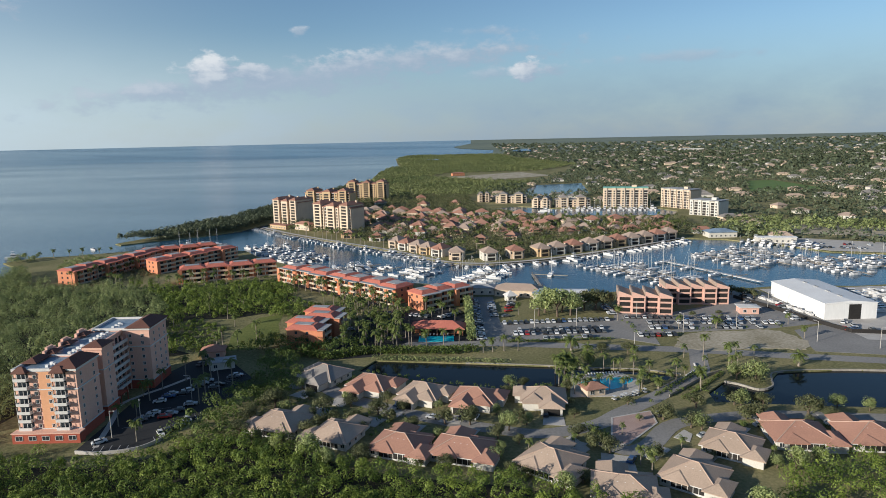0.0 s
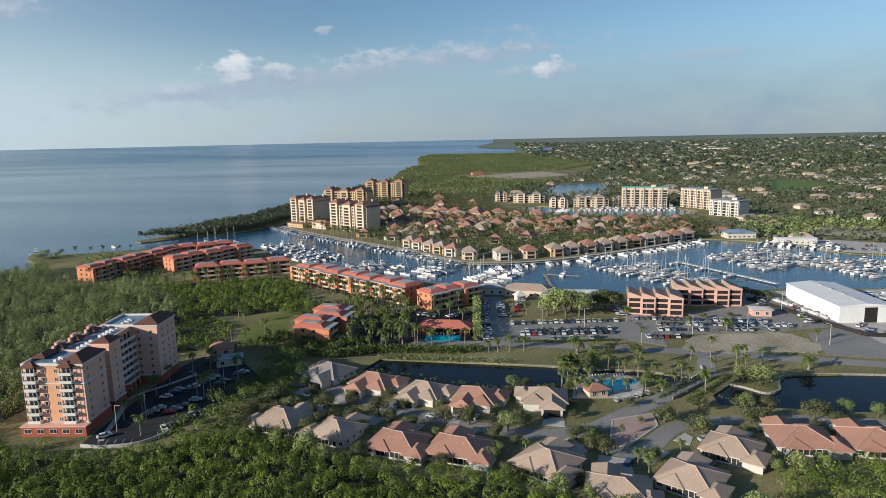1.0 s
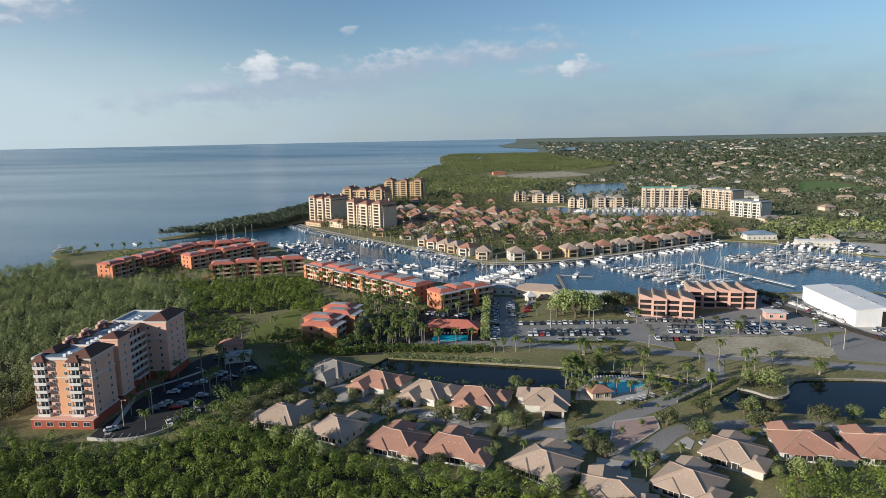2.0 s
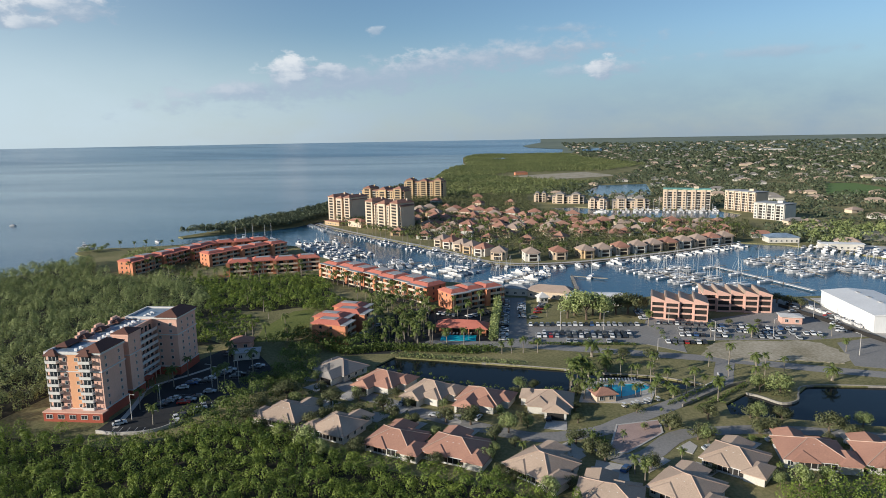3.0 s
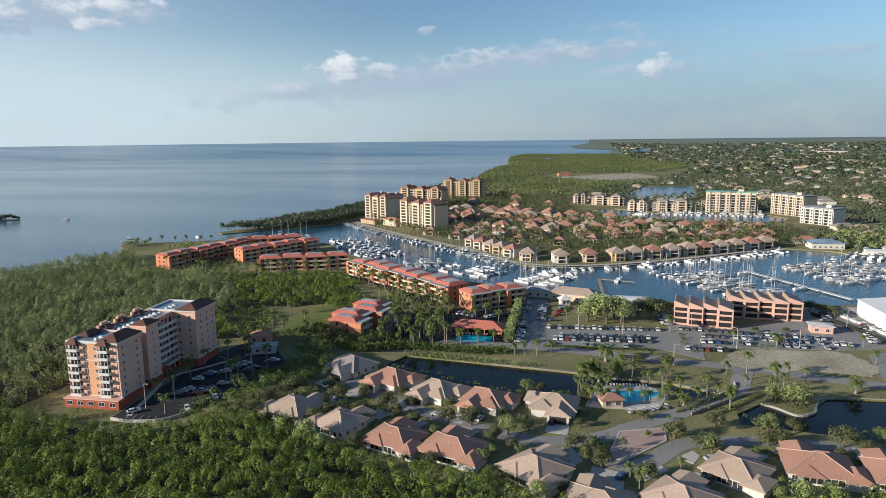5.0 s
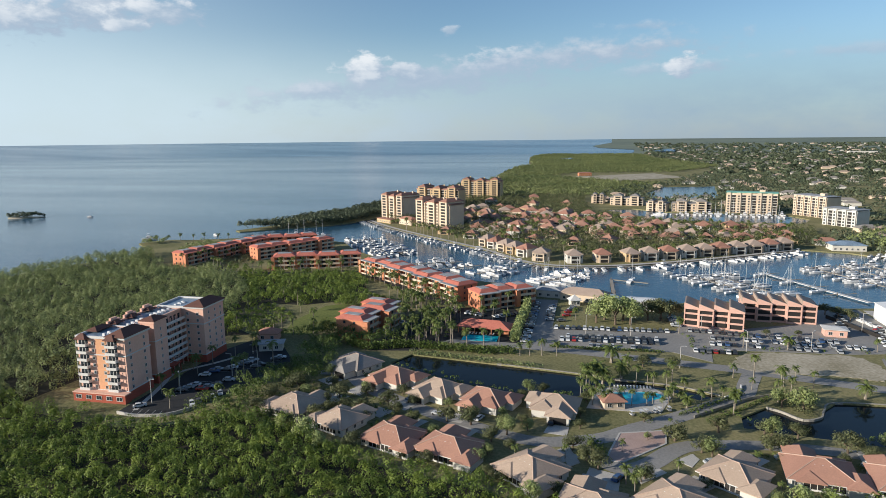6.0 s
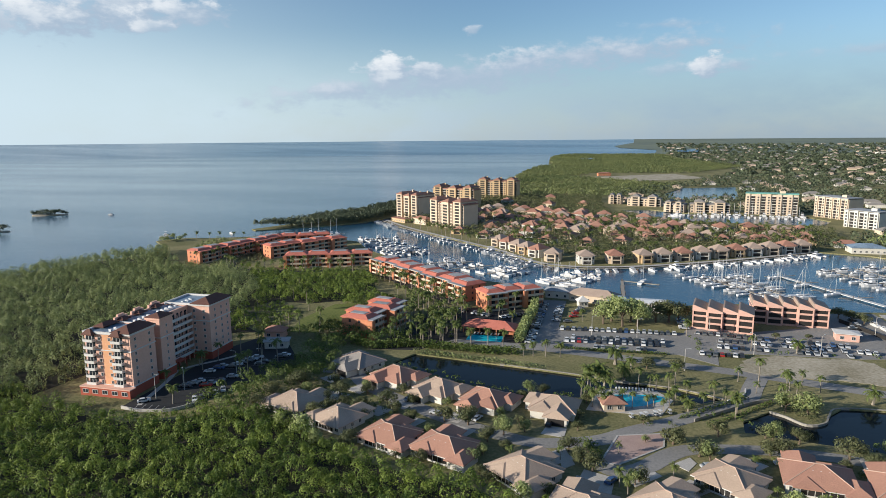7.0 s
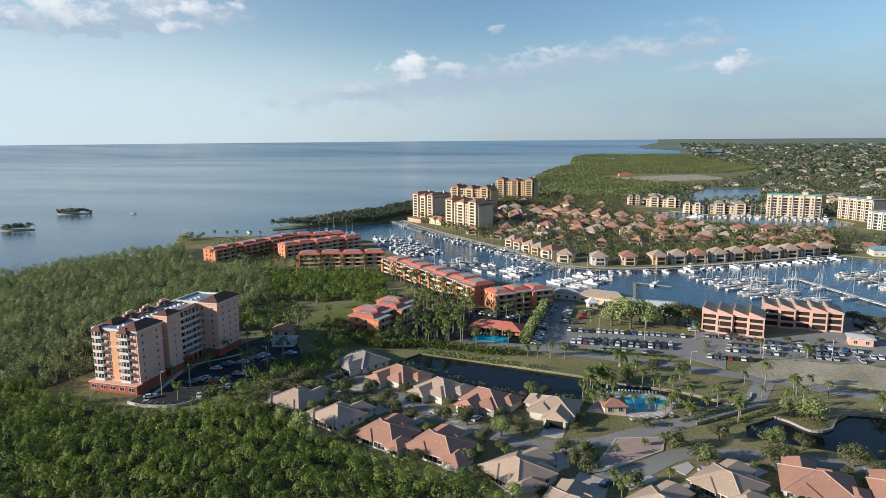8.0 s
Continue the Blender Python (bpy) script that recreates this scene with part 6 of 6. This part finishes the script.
def edge_line(pts, w, z, h, material, name, label, category):
    p = smooth(pts)
    mb = MB()
    for a, b in zip(p, p[1:]):
        d = (b - a).normalized()
        s = Vector((-d.y, d.x)) * w / 2
        mb.prism([tuple(a + s), tuple(a - s), tuple(b - s), tuple(b + s)], z, h)
    return solid(name, mb, material, label, category, kind="structure")


court = [(52, 221), (66, 226), (65, 216), (52, 201), (47, 201), (52, 221)]
for p, q in zip(court, court[1:]):
    edge_line([p, q], 0.55, 0, 0.2, CONCRETE, "kerb", "pale kerb round the paved court", "kerb")
edge_line([(7, 281.3), (40, 275.3), (56, 271.3), (74, 268.3), (88, 261.3)], 0.6, -0.6, 0.25, ROCK, "pond_edge", "pale stone edging of the pond", "edging")
edge_line([(101, 253), (105, 250), (110, 244), (116, 247), (119, 254), (125, 262), (150, 263), (180, 259)], 0.6, -0.6, 0.22, ROCK, "pond_edge", "pale stone edging of the pond", "edging")
edge_line([(89, 259), (93, 263), (96, 268), (97, 273)], 0.4, 0, 0.7, TRIM, "entrance_wall", "low curved white entrance wall", "wall")
edge_line([(76, 238), (86, 248), (96, 258), (104, 263)], 0.25, 0.1, 1.1, WOOD_DOCK, "bridge_rail", "timber rail along the entrance bridge", "rail")
solid("tower_walk", strip(smooth([(-108, 207), (-111, 222), (-113.5, 233), (-116, 242), (-113, 250), (-107, 259), (-101, 270)]), 1.8, 0.1), CONCRETE, "pale concrete walk along the tower court", "pavement", kind="structure")
edge_line([(-112, 203), (-104, 202), (-94, 205), (-88, 214)], 0.35, 0, 1.1, CONCRETE, "car_park_wall", "low pale wall round the tower car park", "wall")
edge_line([(158, 384), (168, 356), (176, 328), (182, 312)], 0.15, 0, 1.9, DARK, "yard_fence", "dark mesh fence along the boat yard", "fence")
edge_line([(182, 312), (240, 298), (330, 276)], 0.15, 0, 1.9, DARK, "yard_fence", "dark mesh fence along the boat yard", "fence")
forest("verge_shrubs", [(96, 312), (104, 318), (152, 322), (180, 326), (182, 332), (150, 330), (100, 322)], 7, (0.8, 1.8), (0.8, 1.4), 0.3, 26, HEDGE, "shrubs round the car park verge", thin=0.0)
forest("verge_shrubs", [(84, 318), (92, 304), (94, 318), (88, 340), (84, 344)], 4, (0.8, 2.2), (0.9, 1.5), 0.3, 30, HEDGE, "shrubs round the car park verge")
forest("verge_shrubs", [(104, 256), (112, 246), (117, 250), (118, 257), (110, 262)], 3, (1.0, 3.0), (1.0, 1.8), 0.3, 40, OAK, "dense shrubs on the pond headland")
forest("street_shrubs", [(70, 240), (60, 232), (64, 229), (84, 244), (92, 236), (130, 228), (150, 226), (150, 228), (96, 236), (90, 250)], 3.2, (0.6, 1.8), (0.6, 1.3), 0.26, 26, HEDGE, "shrubs along the village street", thin=-0.1)
for x0, y0, x1, y1, n, r in ((186, 322, 232, 312, 10, 80), (164, 386, 172, 400, 4, 20), (186, 328, 190, 330, 2, 60), (236, 318, 290, 306, 10, 80)):
    car_row(x0, y0, x1, y1, n, r, 0.75)
car_row(290, 548, 340, 528, 14, 70, 0.8)
car_row(296, 566, 350, 544, 14, 70, 0.6)


# ---- houses across the marina ----
def town_house(x, y, rot, wall, roof, w, d, h, label, detail=True):
    t = thing("town_house", x, y, 0, rot, label, "house", "harbour houses")
    part("wall", MB().box(-w / 2, w / 2, -d / 2, d / 2, 0, h), wall, t)
    part("roof", MB().hip(-w / 2 - 0.6, w / 2 + 0.6, -d / 2 - 0.6, d / 2 + 0.6, h, 0.55), roof, t)
    if detail:
        part("porch", MB().box(-w * 0.32, w * 0.32, -d / 2 - 1.8, -d / 2 - 0.01, 0, h * 0.93), wall, t)
        # two dark panels put the porch's inner shade into colour
        part("porch_opening", MB().box(-w * 0.24, w * 0.24, -d / 2 - 1.84, -d / 2 - 1.7, 0.3, 2.5), DARK, t)
        part("porch_opening", MB().box(-w * 0.24, w * 0.24, -d / 2 - 1.84, -d / 2 - 1.7, 3.3, 5.2), DARK, t)
        part("porch_roof", MB().hip(-w * 0.32 - 0.5, w * 0.32 + 0.5, -d / 2 - 2.4, -d / 2 + 2.5, h * 0.93 + 0.02, 0.5), roof, t)
        for z in (0.9, 3.8):
            window(t, -w / 2 - 0.02, d * 0.1, z, -90, 1.4, 1.4, True)
        for q in (-0.4, 0.4):
            window(t, w * q, -d / 2 - 0.02, 3.8, 0, 1.1, 1.4, True)
    return t


WALLS = [WALL_CREAM, WALL_WHITE, WALL_CREAM, WALL_YELLOW, WALL_WHITE]
sh = along([(-38, 594), (-2, 546), (10, 530), (34, 524), (74, 537), (130, 570), (208, 620)], 14.5, 0.5)
for i, (x, y, a) in enumerate(sh):
    town_house(x, y + 2, a * 0.7 - (8 if x > 80 else 0), WALLS[i % 5], (ROOF_SHED, ROOF_TERRA, ROOF_SHED)[i % 3], 11, 13, 6.3, "two-storey " + ("ochre" if WALLS[i % 5] is WALL_YELLOW else "cream") + " harbour house with a tiled hip roof")
for x, y in ((9, 681), (30, 777), (38, 704), (64, 752), (60, 625), (85, 714), (83, 655), (110, 723), (103, 664), (130, 724), (120, 656), (154, 715), (176, 725), (197, 716), (223, 730), (-19, 777), (-2, 855), (-21, 702), (-42, 680), (-63, 701), (18, 653),
             (-60, 640), (-88, 662), (145, 650), (30, 610), (0, 620), (-30, 630), (170, 660), (200, 668), (-50, 760), (-70, 820), (-20, 830), (20, 830), (50, 690), (10, 730), (-110, 800), (-60, 900), (-20, 920), (-80, 960), (20, 960), (-30, 1020)):
    town_house(x + random.uniform(-3, 3), y + random.uniform(-3, 3), random.uniform(-30, 20), random.choice(WALLS), random.choice((ROOF_TERRA, ROOF_TERRA, ROOF_SALMON)), 13, 13, random.choice((3.4, 6.2)), "harbour village house with a terracotta tiled hip roof", y < 760)
for p in scatter([(-50, 640), (220, 650), (236, 700), (120, 770), (40, 830), (-90, 900), (-110, 790)], 27):
    town_house(p[0], p[1], random.uniform(-30, 20), random.choice(WALLS), random.choice((ROOF_TERRA, ROOF_SALMON, ROOF_SHED)), 14, 12, random.choice((3.4, 5.8)), "harbour village house with a tiled hip roof", False)
# long low terraces behind the towers
for x, y, w in ((-28, 770, 46), (-10, 790, 46), (-55, 720, 40), (-34, 735, 40), (5, 812, 40)):
    t = thing("terrace", x, y, 0, -28, "long terrace with salmon tiled roofs", "house", "terraces")
    part("wall", MB().box(-w / 2, w / 2, -7, 7, 0, 3.2), WALL_CREAM, t)
    part("roof", MB().hip(-w / 2 - 1, w / 2 + 1, -8, 8, 3.2, 0.4), ROOF_TERRA, t)

pavilion(-168, 742, -40, 26, 9, 4.0, 0.2, WALL_YELLOW, ROOF_TERRA, "quay_pavilion", "low ochre pavilion with red tiles below the towers", "pavilion")
pavilion(-140, 728, -40, 22, 10, 6.0, 0.4, WALL_CREAM, ROOF_TERRA, "quay_pavilion", "cream pavilion with a red tiled roof below the towers", "pavilion")

# trees and palms among them
HARBOUR = [(-180, 770), (-85, 650), (-30, 600), (0, 545), (35, 535), (80, 545), (215, 626), (240, 640), (252, 745), (130, 760), (92, 795), (46, 890), (40, 1090), (-130, 1100)]
forest("harbour_trees", HARBOUR, 6.6, (3.6, 7.6), (2.1, 3.5), 0.55, 48, OAK, "dark garden trees among the harbour houses")
far_spots = [(x, y) for x, y, a in along([(-30, 606), (0, 560), (35, 545), (75, 556), (140, 590), (215, 640)], 6, 2.5) + along([(-150, 705), (-95, 640), (-45, 585)], 8, 2)]
far_spots += [tuple(p) for p in scatter([(-40, 620), (220, 640), (240, 720), (60, 780), (-60, 760)], 15)]
palm_mass(far_spots, "tall palms among the harbour houses")

# boats on the inner canal
dock([(140, 870), (262, 852)], 2.0)
moor([(140, 870), (262, 852)], 6, -1, 7, SAIL + BIG, 0.9)
moor([(150, 872), (262, 858)], 6, 1, 7, SAIL + BIG, 0.8)
dock([(110, 850), (128, 880)], 2.0)
moor([(112, 850), (128, 880)], 6, -1, 7, BIG + SAIL, 0.9)

# ---- the plain beyond ----
EAST_A = [(215, 626), (270, 600), (430, 500), (900, 330), (1500, 600), (1500, 1600), (300, 1700), (60, 1180), (62, 1000), (140, 950), (330, 900), (340, 780), (270, 720)]
AVOID = [FAR_POND, CANAL, [(470, 1080), (600, 1100), (610, 1310), (560, 1310)], [(265, 740), (330, 740), (330, 900), (200, 915), (200, 870)], [(270, 640), (420, 560), (560, 520), (600, 560), (330, 700)]]
forest("suburb_trees", EAST_A, 15, (5, 9), (3.6, 6.2), 1.6, 22, FAR_WOOD, "dark green trees of the suburb", avoid=AVOID, thin=-0.22)
forest("suburb_trees", [(430, 500), (460, 260), (900, 200), (900, 330)], 14, (5, 9), (3.6, 6.0), 1.5, 30, FAR_WOOD, "dark green trees of the suburb", thin=-0.1)
forest("quay_woodland", [(262, 604), (280, 588), (330, 640), (500, 560), (500, 640), (300, 720), (250, 650)], 9, (5, 9), (3, 4.6), 1.1, 34, WOODLAND, "pale green trees behind the marina")
forest("coast_mangrove", [(-130, 1110), (60, 1110), (120, 1200), (180, 1380), (60, 1500), (-40, 1640), (20, 1800), (260, 1850), (420, 2200), (300, 2900), (300, 3500), (190, 3580), (5, 3550), (-100, 3610), (-160, 3450), (-180, 3147), (-155, 2761), (-135, 2420), (-98, 2264), (-140, 2190), (-157, 1956), (-146, 1620), (-160, 1440), (-165, 1200)], 12, (4, 8), (4, 6.5), 1.3, 40,
       leaf_mat("coast_mangrove_leaves", (0.22, 0.24, 0.095), (0.11, 0.14, 0.055), 0.006, 0.25, 0.2), "flat green mangrove along the far coast")
FAR_ZONE = [(300, 1700), (1500, 1600), (1500, 600), (3400, 1300), (3900, 2600), (2600, 3900), (900, 4300), (330, 4450), (330, 3900), (320, 2900), (430, 2200)]
forest("far_trees", FAR_ZONE, 36, (5, 8), (8, 13), 4.2, 26, FAR_WOOD, "dark tree cover of the far plain", thin=-0.3, flat=0.5)
for lp in ([(384, 3830), (503, 3920), (480, 3735), (385, 3755)], [(-54, 2756), (-15, 2882), (6, 2800), (-12, 2690)]):
    solid("bay_inlet", MB().quad(*[(x, y, float(rim(np.array(math.hypot(x - MID[0], y - MID[1])))) + 6) for x, y in lp]), SEA, "distant inlet of the bay", "inlet", kind="structure")


def far_houses(n, poly, sx, kind_z, roofs, walls, label, seed, near=0):
    """Low suburban houses: the nearest are things, the many beyond them one mass."""
    rs = np.random.RandomState(seed)
    xs, ys = [p[0] for p in poly], [p[1] for p in poly]
    p = np.stack([rs.uniform(min(xs), max(xs), n * 3), rs.uniform(min(ys), max(ys), n * 3)], 1)
    ok = inside(p[:, 0], p[:, 1], poly)
    for q in AVOID:
        ok &= ~inside(p[:, 0], p[:, 1], q)
    p = p[ok][:n]
    p = p[np.argsort(np.hypot(p[:, 0], p[:, 1]))]
    for x, y in p[:near]:
        t = thing("suburban_house", x, y, 0, rs.uniform(-40, 40), "low suburban house with a pale tiled roof", "house", "suburban houses")
        w, d = rs.uniform(12, 22), rs.uniform(9, 13)
        part("wall", MB().box(-w / 2, w / 2, -d / 2, d / 2, 0, 3.6), walls[rs.randint(len(walls))], t)
        part("roof", MB().hip(-w / 2 - 0.7, w / 2 + 0.7, -d / 2 - 0.7, d / 2 + 0.7, 3.6, 0.45), roofs[rs.randint(len(roofs))], t)
        window(t, 0, -d / 2 - 0.02, 1.0, 0, 2.6, 1.6, True)
    for gi, (rf, wl) in enumerate(((roofs[0], walls[0]), (roofs[-1], walls[-1]))):
        a, b = MB(), MB()
        for i, (x, y) in enumerate(p[near:]):
            if i % 2 != gi:
                continue
            z = float(rim(np.array(math.hypot(x - MID[0], y - MID[1]))))
            w, d = rs.uniform(12, 24) * sx, rs.uniform(9, 13) * sx
            hz = kind_z * sx
            a.box(x - w / 2, x + w / 2, y - d / 2, y + d / 2, z, z + hz)
            b.hip(x - w / 2 - 0.6, x + w / 2 + 0.6, y - d / 2 - 0.6, y + d / 2 + 0.6, z + hz, 0.45)
        if a.v:
            solid("suburb_walls", a, wl, label + ", walls", "houses", kind="stuff")
            solid("suburb_roofs", b, rf, label + ", roofs", "houses", kind="stuff")


far_houses(330, EAST_A, 1.0, 3.6, [ROOF_GREY, ROOF_TERRA, ROOF_SHED, ROOF_TAN], [WALL_WHITE, WALL_CREAM], "low suburban houses among trees", 4, 45)
far_houses(900, FAR_ZONE, 0.95, 4.0, [ROOF_GREY, ROOF_SHED], [WALL_WHITE, WALL_CREAM], "far suburban houses", 6, 0)
slab("clearing", [(20, 1640), (200, 1790), (255, 1620), (110, 1500)], 0.3, DIRT, "bare brown clearing", "field")
slab("clearing", [(470, 1080), (600, 1100), (610, 1310), (560, 1310)], 0.3, mat("golf_green", (0.13, 0.2, 0.05), (0.1, 0.16, 0.04), rough=0.95, scale=0.05), "smooth green golf lawn", "field")
slab("clearing", [(290, 640), (420, 570), (560, 520), (600, 560), (330, 690)], 0.12, DIRT, "dry park ground behind the marina", "field")
slab("clearing", [(410, 2250), (640, 2400), (700, 2600), (480, 2560)], 0.3, DIRT, "bare sandy building ground", "field")
pavilion(1230, 3500, 0, 110, 40, 11, 0.02, WALL_WHITE, METAL_WHITE, "far_warehouse", "long pale warehouse on the far plain", "warehouse", True)
pavilion(42, 1690, 20, 30, 12, 6, 0.3, WALL_ORANGE, ROOF_TERRA, "clearing_house", "orange house at the edge of a clearing", "house")
